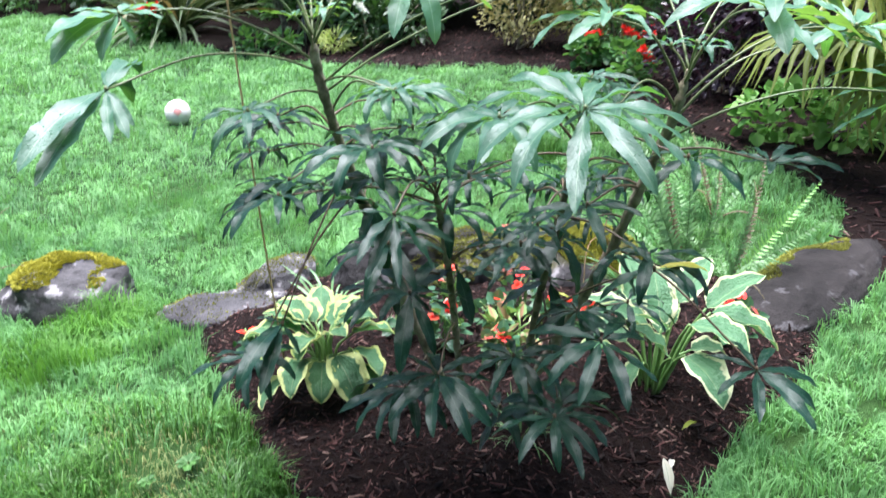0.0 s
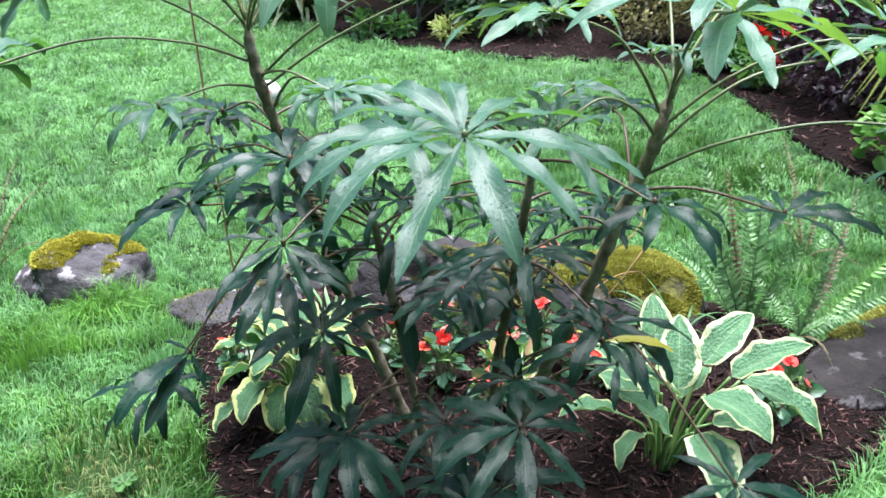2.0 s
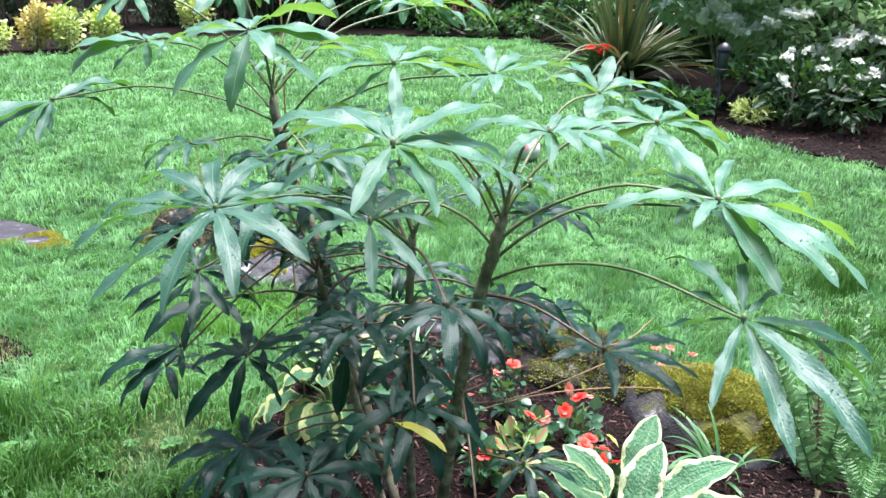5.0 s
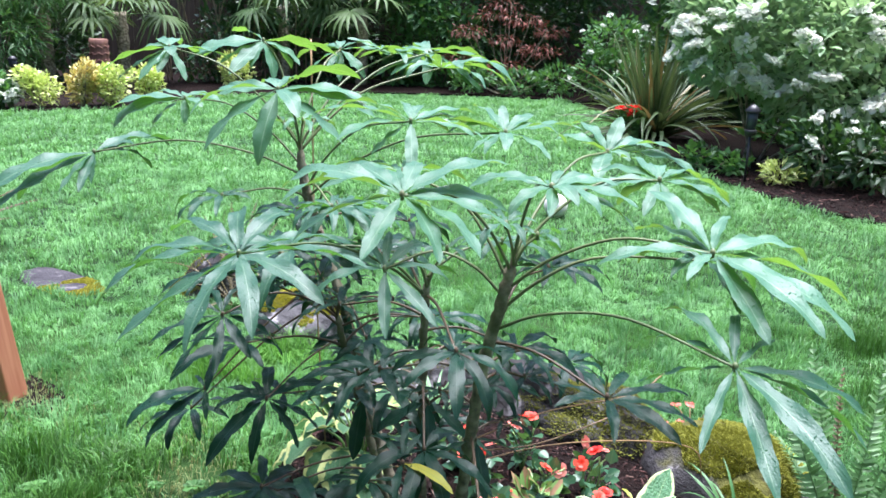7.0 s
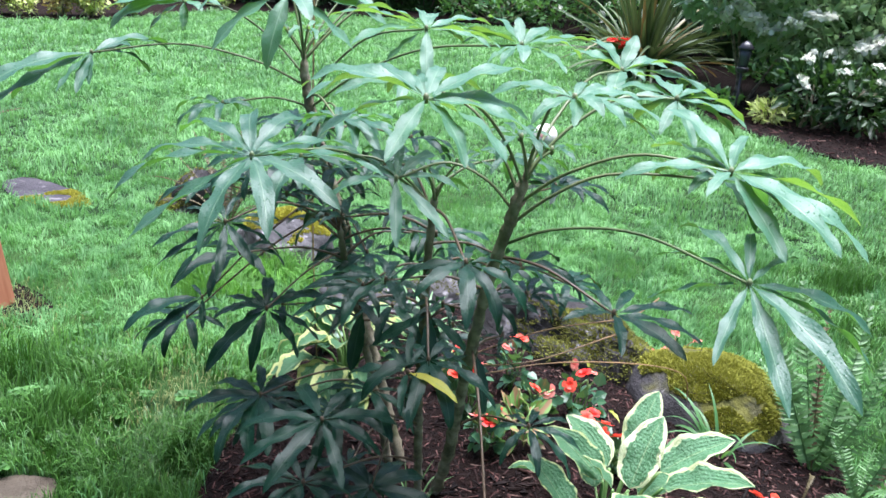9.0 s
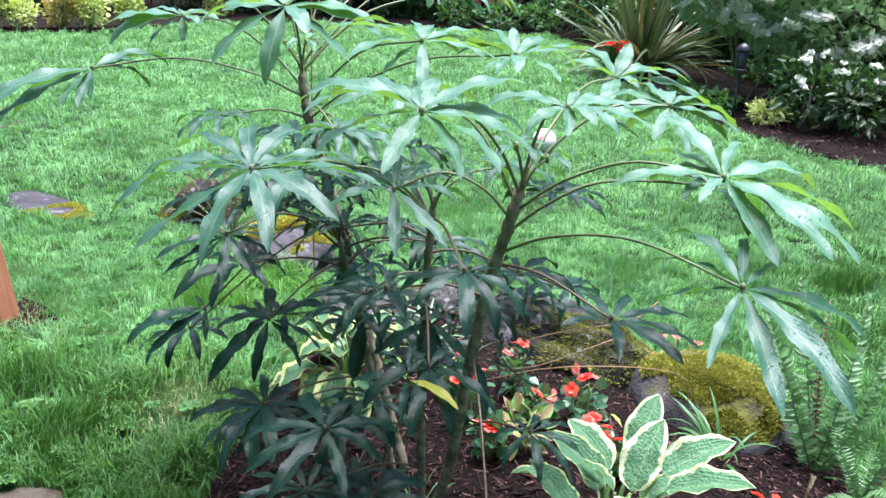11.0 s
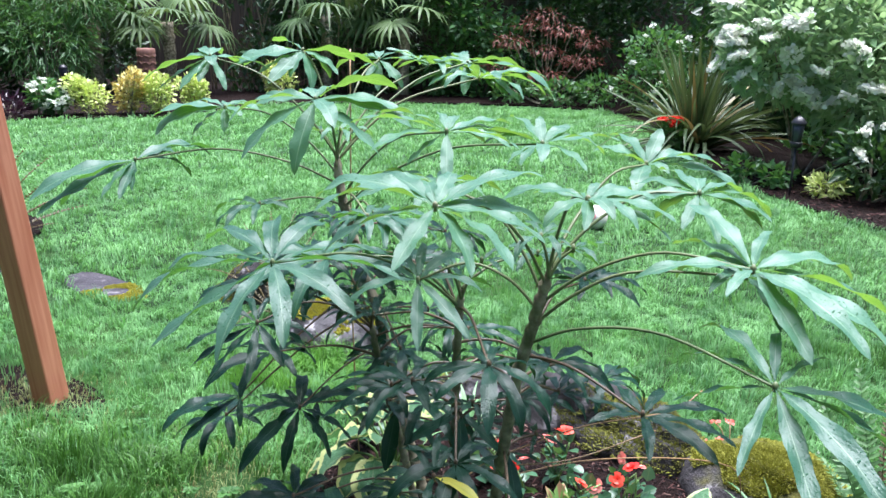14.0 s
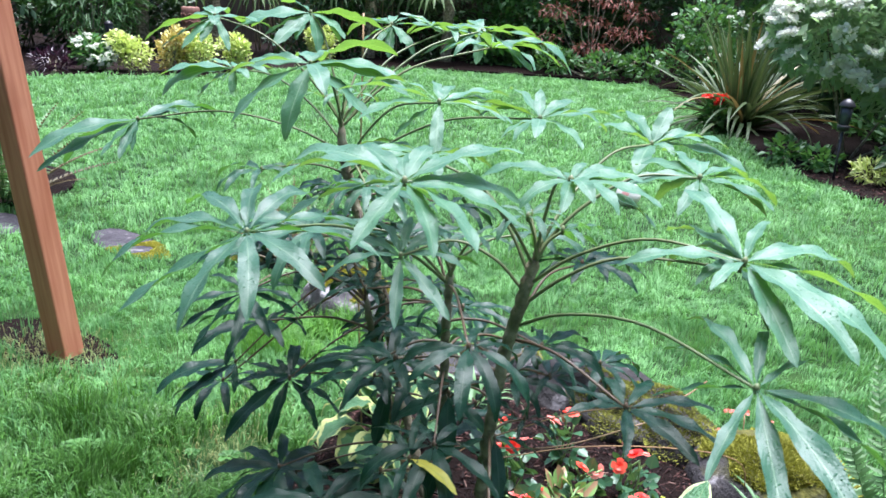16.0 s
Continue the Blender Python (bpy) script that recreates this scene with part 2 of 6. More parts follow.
def rock_mat(name, moss_at, a=(0.03, 0.029, 0.03), b=(0.15, 0.143, 0.15), moss=((0.09, 0.10, 0.012), (0.34, 0.33, 0.04)), lichen=0.30, lichen_at=0.62):
    m = Mat(name, a, 0.8, 0.0, 0.2)
    c = m.ramp(m.noise(5.0, 8.0, 0.65), (0.32, a), (0.5, tuple((x + y) / 2 for x, y in zip(a, b))), (0.68, b))
    c = m.mix(m.math("MULTIPLY", m.noise(60.0, 3.0), 0.4), c, (0.05, 0.05, 0.045), "MULTIPLY")
    c = m.mix(m.ramp(m.noise(11.0, 4.0), (lichen_at, (0, 0, 0)), (lichen_at + 0.06, (1, 1, 1))), c, (lichen, lichen * 0.94, lichen * 0.97))
    k = m.math("ADD", m.up(), m.math("MULTIPLY", m.math("SUBTRACT", m.noise(4.0, 5.0), 0.5), 0.8))
    k = m.math("DIVIDE", k, 1.6)
    moss_at = moss_at / 1.6
    fac = m.ramp(k, (moss_at, (0, 0, 0)), (min(1.0, moss_at + 0.1), (1, 1, 1)))
    mc = m.ramp(m.noise(30.0, 6.0), (0.3, moss[0]), (0.7, moss[1]))
    m.base(m.mix(fac, c, mc))
    m.bump(m.math("ADD", m.noise(25.0, 8.0), m.math("MULTIPLY", m.noise(140.0, 3.0), 0.4)), 0.7, 0.02)
    return m.m


M_ROCK = rock_mat("mossy_stone", 1.15, lichen=0.30, lichen_at=0.56)
M_ROCK_BARE = rock_mat("grey_stone", 1.35, (0.028, 0.027, 0.029), (0.11, 0.105, 0.11))
M_ROCK_TOP = rock_mat("moss_topped_stone", 1.5, (0.007, 0.0062, 0.006), (0.036, 0.031, 0.030), lichen=0.065, lichen_at=0.6)
M_ROCK_DARK = rock_mat("dark_stone", 1.5, (0.014, 0.013, 0.0135), (0.062, 0.057, 0.058), lichen=0.15, lichen_at=0.6)
M_ROCK_MOSS = rock_mat("moss_covered_stone", 0.55, (0.03, 0.028, 0.03), (0.13, 0.12, 0.125), moss=((0.03, 0.032, 0.009), (0.13, 0.125, 0.03)))
M_MOSS = leaf_mat("moss_tuft", (0.048, 0.052, 0.016), (0.29, 0.30, 0.06), (0.24, 0.25, 0.04), 0.8, 0.2, rib=0, by="island", spec=0.1)
# Real moss, coloured paler on the ridge as lit from above; sides stay olive.
M_MOSS_RIDGE = leaf_mat("ridge_moss_tuft", (0.09, 0.10, 0.02), (0.40, 0.40, 0.07), (0.3, 0.3, 0.04), 0.8, 0.2, rib=0, by="island", spec=0.1)
M_MOSS_BRIGHT = leaf_mat("bright_moss_tuft", (0.15, 0.16, 0.02), (0.54, 0.50, 0.08), (0.4, 0.38, 0.04), 0.8, 0.2, rib=0, by="island", spec=0.1)


def soil_mat(name, dark, light, rough=0.8):
    m = Mat(name, dark, rough, 0.0, 0.1)
    c = m.ramp(m.noise(18.0, 8.0, 0.7), (0.3, dark), (0.62, tuple((a + b) / 2 for a, b in zip(dark, light))), (0.8, light))
    m.base(c).bump(m.math("ADD", m.noise(40.0, 6.0, 0.7), m.noise(9.0, 3.0)), 1.0, 0.03)
    return m.m


M_SOIL = soil_mat("dark_mulch", (0.0055, 0.003, 0.0026), (0.024, 0.012, 0.009))
M_BORDER = soil_mat("border_mulch", (0.006, 0.0034, 0.003), (0.024, 0.012, 0.009))


def chip_mat():
    m = Mat("bark_chip", (0.05, 0.03, 0.02), 0.7, 0.0, 0.14)
    c = m.ramp(m.island(), (0.0, (0.005, 0.003, 0.003)), (0.55, (0.013, 0.0068, 0.006)), (0.8, (0.050, 0.022, 0.019)), (0.94, (0.11, 0.054, 0.047)), (1.0, (0.22, 0.15, 0.12)))
    m.base(c).bump(m.noise(90.0, 5.0), 0.6, 0.004)
    return m.m


M_CHIP = chip_mat()


def lawn_mat():
    m = Mat("lawn_thatch", (0.06, 0.17, 0.03), 0.8, 0.0, 0.2)
    c = m.ramp(m.noise(120.0, 5.0, 0.7), (0.3, (0.005, 0.018, 0.004)), (0.55, (0.014, 0.05, 0.012)), (0.75, (0.06, 0.15, 0.035)))
    big = m.noise(0.7, 4.0)
    c = m.mix(m.ramp(big, (0.4, (0, 0, 0)), (0.7, (1, 1, 1))), c, m.mix(0.5, c, (0.13, 0.30, 0.06)))
    m.base(c).bump(m.noise(200.0, 4.0), 1.0, 0.03)
    return m.m


M_LAWN = lawn_mat()


def wood_mat(name, a, b, rough=0.55):
    m = Mat(name, a, rough)
    mp = m.n.new("ShaderNodeMapping")
    mp.inputs["Scale"].default_value = (30.0, 30.0, 1.6)
    m.l.new(m.coord.outputs["Object"], mp.inputs[0])
    t = m.n.new("ShaderNodeTexNoise")
    t.inputs["Scale"].default_value, t.inputs["Detail"].default_value = 1.6, 6.0
    m.l.new(mp.outputs[0], t.inputs["Vector"])
    c = m.ramp(t.outputs[0], (0.3, a), (0.7, b))
    c = m.mix(m.ramp(m.noise(2.2, 3.0), (0.55, (0, 0, 0)), (0.75, (1, 1, 1))), c, tuple(x * 0.7 for x in a))
    m.base(c).bump(t.outputs[0], 0.25, 0.003)
    return m.m


M_POST = wood_mat("stained_cedar", (0.38, 0.125, 0.065), (0.56, 0.24, 0.14))
M_SIDING = wood_mat("painted_siding", (0.09, 0.095, 0.085), (0.12, 0.125, 0.11), 0.6)
M_FENCE = wood_mat("weathered_fence", (0.035, 0.025, 0.02), (0.085, 0.065, 0.05), 0.8)
M_CANE = stalk_mat("bamboo_cane", (0.16, 0.12, 0.07), (0.3, 0.24, 0.15))
M_TERRA = wood_mat("terracotta", (0.17, 0.075, 0.055), (0.24, 0.115, 0.085), 0.75)
M_BLACK = Mat("black_plastic", (0.02, 0.02, 0.025), 0.4).m
M_LENS = Mat("frosted_lamp_lens", (0.05, 0.055, 0.07), 0.3).m
M_BALL = Mat("white_vinyl", (0.80, 0.74, 0.72), 0.35).m
M_BALL_RED = Mat("red_print", (0.70, 0.32, 0.30), 0.4).m
M_SLAB_TAN = rock_mat("tan_flagstone", 1.4, (0.06, 0.047, 0.034), (0.17, 0.14, 0.105), lichen=0.2)
M_SLAB = rock_mat("flagstone", 1.4, (0.034, 0.031, 0.037), (0.09, 0.082, 0.094), lichen=0.16)

# ---- mesh helpers ----


def mesh_of(name, verts, faces, mat, uvs=None, smooth=True):
    me = bpy.data.meshes.new(name)
    me.from_pydata([tuple(v) for v in verts], [], faces)
    if uvs is not None:
        layer = me.uv_layers.new(name="uv")
        idx = np.empty(len(me.loops), np.int32)
        me.loops.foreach_get("vertex_index", idx)
        layer.data.foreach_set("uv", np.asarray(uvs, np.float32)[idx].ravel())
    if smooth:
        me.polygons.foreach_set("use_smooth", np.ones(len(me.polygons), bool))
    me.materials.append(mat)
    me.update()
    return me


def fast_mesh(name, verts, quads, tris, mat, uvs=None, smooth=True):
    """A large mesh straight from arrays."""
    me = bpy.data.meshes.new(name)
    verts, quads, tris = np.asarray(verts, np.float32), np.asarray(quads, np.int32).reshape(-1, 4), np.asarray(tris, np.int32).reshape(-1, 3)
    me.vertices.add(len(verts))
    me.vertices.foreach_set("co", verts.ravel())
    loops = np.concatenate([quads.ravel(), tris.ravel()])
    me.loops.add(len(loops))
    me.loops.foreach_set("vertex_index", loops)
    starts = np.concatenate([np.arange(len(quads)) * 4, len(quads) * 4 + np.arange(len(tris)) * 3])
    me.polygons.add(len(starts))
    me.polygons.foreach_set("loop_start", starts.astype(np.int32))
    if uvs is not None:
        me.uv_layers.new(name="uv").data.foreach_set("uv", np.asarray(uvs, np.float32)[loops].ravel())
    me.materials.append(mat)
    me.update(calc_edges=True)
    if smooth:
        me.polygons.foreach_set("use_smooth", np.ones(len(me.polygons), bool))
    return me


def hold(child, parent):
    child.parent = parent
    return child


def part(name, me, parent, label="", at=None, kind=""):
    ob = hold(new(name, me), parent)
    if at is not None:
        ob.matrix_basis = at
    return tagged(ob, label=label, kind=kind)


def thing(name, label, category, at=(0, 0, 0), group="", kind=""):
    ob = new(name)
    ob.empty_display_size = 0.05
    ob.matrix_basis = Matrix.Translation(at)
    return tagged(ob, label, category, group, kind)


def curve_points(pts, n):
    """A smooth line through the given places."""
    pts = [Vector(p) for p in pts]
    ext = [pts[0] * 2 - pts[1]] + pts + [pts[-1] * 2 - pts[-2]]
    out = []
    for i in range(n + 1):
        f = i / n * (len(pts) - 1)
        k = min(int(f), len(pts) - 2)
        t = f - k
        a, b, c, d = ext[k : k + 4]
        out.append(0.5 * (2 * b + (c - a) * t + (2 * a - 5 * b + 4 * c - d) * t**2 + (3 * b - a - 3 * c + d) * t**3))
    return out


def tube(pts, radii, sides=6, close=True):
    """A round stalk along pts; returns verts, faces."""
    n = len(pts)
    verts, faces = [], []
    ref = Vector((0.3, 0.9, 0.2)).normalized()
    for i, p in enumerate(pts):
        d = (pts[min(i + 1, n - 1)] - pts[max(i - 1, 0)]).normalized()
        a = d.cross(ref)
        if a.length < 0.05:
            a = d.cross(Vector((1, 0, 0)))
        a.normalize()
        b = d.cross(a)
        r = radii[i] if hasattr(radii, "__len__") else radii
        for s in range(sides):
            w = 2 * math.pi * s / sides
            verts.append(p + (a * math.cos(w) + b * math.sin(w)) * r)
    for i in range(n - 1):
        for s in range(sides):
            s2 = (s + 1) % sides
            faces.append((i * sides + s, i * sides + s2, (i + 1) * sides + s2, (i + 1) * sides + s))
    if close:
        faces.append(tuple(range(sides - 1, -1, -1)))
        faces.append(tuple((n - 1) * sides + s for s in range(sides)))
    return verts, faces


def joined(pieces):
    verts, faces = [], []
    for v, f in pieces:
        k = len(verts)
        verts += list(v)
        faces += [tuple(i + k for i in face) for face in f]
    return verts, faces


def leaf_mesh(name, mat, width, droop, fold=0.25, start=0.0, segs=9, cols=4, shape="lance", wave=0.0, seed=0, twist=0.0, cup=0.0):
    """A leaf of length 1 along x that starts at an angle and bends down by droop degrees; uv: along, across."""
    rnd = random.Random(seed)
    ph = rnd.random() * 6.28
    verts, faces, uvs = [], [], []
    x = z = 0.0
    for i in range(segs + 1):
        s = i / segs
        ang = radians(start - droop * s ** (1.7 if shape == "lance" else 1.3))
        if i:
            x += math.cos(ang) / segs
            z += math.sin(ang) / segs
        if shape == "lance":
            q = max(0.0, s - 0.08) / 0.92
            w = max(2.55 * q**0.68 * (1 - q) ** 0.72, 0.07 * (1 - s))
        elif shape == "ovate":
            w = 2.22 * s**0.54 * (1 - s) ** 0.84
        elif shape == "strap":
            w = min(1.0, 0.6 + s * 2) * (1 - s**3.2)
        else:
            w = math.sin(math.pi * min(1, s * 0.97 + 0.015)) ** 0.6
        w *= width
        w *= 1 + (0.045 * math.sin(s * 26 + ph) + 0.045 * math.sin(s * 47 + ph)) * (wave > 0) * (shape == "lance")
        tw = twist * s
        for c in range(cols + 1):
            f = c / cols * 2 - 1
            y = f * w / 2
            up = abs(f) * w * 0.5 * fold - cup * w * (1 - f * f)
            up += wave * w * math.sin(s * 17 + ph + f * 1.5) * abs(f)
            yy, uu = y * math.cos(tw) - up * math.sin(tw), y * math.sin(tw) + up * math.cos(tw)
            verts.append((x - uu * math.sin(ang), yy, z + uu * math.cos(ang)))
            uvs.append((s, c / cols))
    for i in range(segs):
        for c in range(cols):
            a = i * (cols + 1) + c
            faces.append((a, a + cols + 1, a + cols + 2, a + 1))
    return mesh_of(name, verts, faces, mat, uvs)


def inside(poly, x, y):
    """Which of the places (x, y) lie in a polygon."""
    res = np.zeros(len(x), bool)
    for (x0, y0), (x1, y1) in zip(poly, poly[1:] + poly[:1]):
        cross = ((y0 > y) != (y1 > y)) & (x < (x1 - x0) * (y - y0) / (y1 - y0 + 1e-12) + x0)
        res ^= cross
    return res


def edge_distance(poly, x, y):
    best = np.full(len(x), 1e9)
    for (x0, y0), (x1, y1) in zip(poly, poly[1:] + poly[:1]):
        dx, dy = x1 - x0, y1 - y0
        t = np.clip(((x - x0) * dx + (y - y0) * dy) / (dx * dx + dy * dy + 1e-12), 0, 1)
        best = np.minimum(best, np.hypot(x - x0 - t * dx, y - y0 - t * dy))
    return best


def rounded(poly, steps=3):
    """Cuts the corners of a polygon."""
    for _ in range(steps):
        out = []
        for a, b in zip(poly, poly[1:] + poly[:1]):
            out += [(a[0] * 0.75 + b[0] * 0.25, a[1] * 0.75 + b[1] * 0.25), (a[0] * 0.25 + b[0] * 0.75, a[1] * 0.25 + b[1] * 0.75)]
        poly = out
    return poly


def smooth_noise(x, y, scale, seed):
    """Soft random field in about -1..1."""
    rng = np.random.default_rng(seed)
    f = np.zeros(len(x))
    for _ in range(7):
        a, p, k = rng.random() * 6.28, rng.random() * 6.28, scale * (0.6 + rng.random())
        f += np.sin((np.cos(a) * x + np.sin(a) * y) * k + p)
    return f / 3.5


# ---- the ground ----
BED = rounded([(-0.27, 0.86), (-0.33, 0.5), (-0.37, 0.1), (-0.40, -0.3), (-0.34, -0.68), (-0.1, -0.90), (0.3, -0.86), (0.62, -0.72),
               (0.95, -0.68), (1.25, -0.60), (1.42, -0.30), (1.35, 0.15), (1.0, 0.5), (0.6, 0.8), (0.15, 0.95)], 2)
LAWN_EDGE = [(-6.6, 4.6), (-6.4, 7.2), (-6.05, 7.8), (-5.4, 8.15), (-4.75, 8.5), (-4.4, 9.2), (-4.1, 10.3), (-3.4, 11.0), (-1.8, 11.7), (0.0, 11.9), (1.2, 11.5), (1.75, 9.6), (1.85, 7.4),
             (1.95, 6.1), (2.2, 5.15), (2.6, 4.25), (3.25, 3.6), (3.5, 2.9), (3.2, 2.1), (2.78, 1.2), (2.6, 0.5), (2.35, 0.02), (1.9, -0.2)]
BORDER = [(-14, 4.0)] + LAWN_EDGE + [(1.75, -0.45), (2.6, -0.7), (4.5, -1.2), (14, -2.0), (14, 20), (-14, 20)]
SIDE_BED = rounded([(-2.85, 2.3), (-2.8, 2.7), (-3.0, 3.1), (-3.5, 3.3), (-3.9, 2.9), (-3.8, 2.3), (-3.3, 2.15)], 2)


def flat(name, poly, z, mat, label, category, skirt=0.06):
    """A sheet with a rim that goes into the ground."""
    bm = bmesh.new()
    top = [bm.verts.new((x, y, z)) for x, y in poly]
    low = [bm.verts.new((x, y, z - skirt)) for x, y in poly]
    bm.faces.new(top)
    for i in range(len(top)):
        j = (i + 1) % len(top)
        bm.faces.new((top[i], low[i], low[j], top[j]))
    bmesh.ops.recalc_face_normals(bm, faces=bm.faces)
    bmesh.ops.triangulate(bm, faces=[f for f in bm.faces if len(f.verts) > 4])
    me = bpy.data.meshes.new(name)
    bm.to_mesh(me)
    me.materials.append(mat)
    return tagged(new(name, me), label, category, kind="structure")


def ground_sheet():
    n = 60
    g = np.linspace(-1, 1, n)
    s = np.sign(g) * np.abs(g) ** 3 * 400
    x, y = np.meshgrid(s, s + 3)
    z = np.zeros_like(x)
    verts = np.stack([x.ravel(), y.ravel(), z.ravel()], 1)
    i = np.arange((n - 1) * (n - 1))
    a = i // (n - 1) * n + i % (n - 1)
    ob = new("ground", fast_mesh("ground", verts, np.stack([a, a + 1, a + n + 1, a + n], 1), [], M_LAWN))
    return tagged(ob, "lush green lawn ground reaching the garden borders", "lawn", kind="structure")


ground_sheet()
flat("border_bed", BORDER, 0.03, M_BORDER, "reddish-brown mulched border along the lawn", "garden bed")
flat("side_bed", SIDE_BED, 0.02, M_BORDER, "small dark mulched bed beside the stepping stones", "garden bed")


SOIL = rounded([(-1.92, 0.74), (-1.76, 0.90), (-1.5, 0.80), (-1.28, 0.68), (-1.22, 0.54), (-1.38, 0.43), (-1.66, 0.50)], 2)
flat("soil_patch", SOIL, 0.006, M_SOIL, "bare brown earth round the foot of the post", "soil", 0.02)


def bed_height(x, y):
    d = edge_distance(BED, x, y)
    return 0.012 + 0.05 * np.clip(d / 0.35, 0, 1) ** 0.8 + 0.008 * smooth_noise(x, y, 16, 3) * np.clip(d / 0.1, 0, 1)


def planting_bed():
    n = 70
    gx, gy = np.meshgrid(np.linspace(-0.5, 1.6, n), np.linspace(-1.0, 1.05, n))
    x, y = gx.ravel(), gy.ravel()
    keep = inside(BED, x, y)
    d = edge_distance(BED, x, y)
    z = np.where(keep, bed_height(x, y), np.maximum(-0.05, 0.012 - d * 1.2))
    i = np.arange((n - 1) * (n - 1))
    a = i // (n - 1) * n + i % (n - 1)
    q = np.stack([a, a + 1, a + n + 1, a + n], 1)
    q = q[(z[q] > -0.045).any(1)]
    ob = new("planting_bed", fast_mesh("planting_bed", np.stack([x, y, z], 1), q, [], M_SOIL))
    return tagged(ob, "dark mulched planting bed with an irregular edge", "garden bed", kind="structure")


bed = planting_bed()


def chips(name, x, y, z, size, mat, seed, parent=None, label="", category=""):
    """Splinters of bark lying about, each a small bent wedge."""
    rng = np.random.default_rng(seed)
    n = len(x)
    ln, wd, th = size * (0.3 + 1.9 * rng.random(n) ** 2), size * (0.07 + rng.random(n) * 0.24), size * (0.05 + rng.random(n) * 0.1)
    yaw, pit, rol = rng.random(n) * 6.28, rng.normal(0, 0.38, n), rng.normal(0, 0.6, n)
    corner = np.array([(-1, -1, -1), (1, -0.6, -1), (1, 0.6, -1), (-1, 1, -1), (-0.9, -0.8, 1), (0.8, -0.5, 1), (0.9, 0.4, 1), (-1, 0.7, 1)]) * 0.5
    p = corner[None] * np.stack([ln, wd, th], 1)[:, None]
    cr, sr, cp, sp, cy, sy = np.cos(rol), np.sin(rol), np.cos(pit), np.sin(pit), np.cos(yaw), np.sin(yaw)
    yy, zz = p[..., 1] * cr[:, None] - p[..., 2] * sr[:, None], p[..., 1] * sr[:, None] + p[..., 2] * cr[:, None]
    xx, zz = p[..., 0] * cp[:, None] + zz * sp[:, None], -p[..., 0] * sp[:, None] + zz * cp[:, None]
    px, py = xx * cy[:, None] - yy * sy[:, None], xx * sy[:, None] + yy * cy[:, None]
    v = np.stack([px + x[:, None], py + y[:, None], zz + z[:, None] + th[:, None] * 0.4], 2).reshape(-1, 3)
    f = np.array([(0, 3, 2, 1), (4, 5, 6, 7), (0, 1, 5, 4), (1, 2, 6, 5), (2, 3, 7, 6), (3, 0, 4, 7)])
    q = (np.arange(n)[:, None, None] * 8 + f[None]).reshape(-1, 4)
    ob = new(name, fast_mesh(name, v, q, [], mat, smooth=False))
    return tagged(ob, label, category, kind="stuff")


rng = np.random.default_rng(5)
cx, cy = rng.uniform(-0.45, 1.45, 24000), rng.uniform(-0.95, 1.0, 24000)
k = inside(BED, cx, cy)
cx, cy = cx[k], cy[k]
chips("bark_mulch", cx, cy, bed_height(cx, cy), 0.023, M_CHIP, 6, label="shredded dark brown bark mulch over the planting bed", category="mulch")
cx, cy = rng.uniform(1.6, 4.2, 9000), rng.uniform(-0.6, 6.5, 9000)
k = inside(BORDER, cx, cy)
chips("border_mulch", cx[k], cy[k], np.full(k.sum(), 0.03), 0.045, M_CHIP, 7, label="shredded reddish bark mulch over the border", category="mulch")


# ---- rocks and stepping stones ----
ROCKS = []


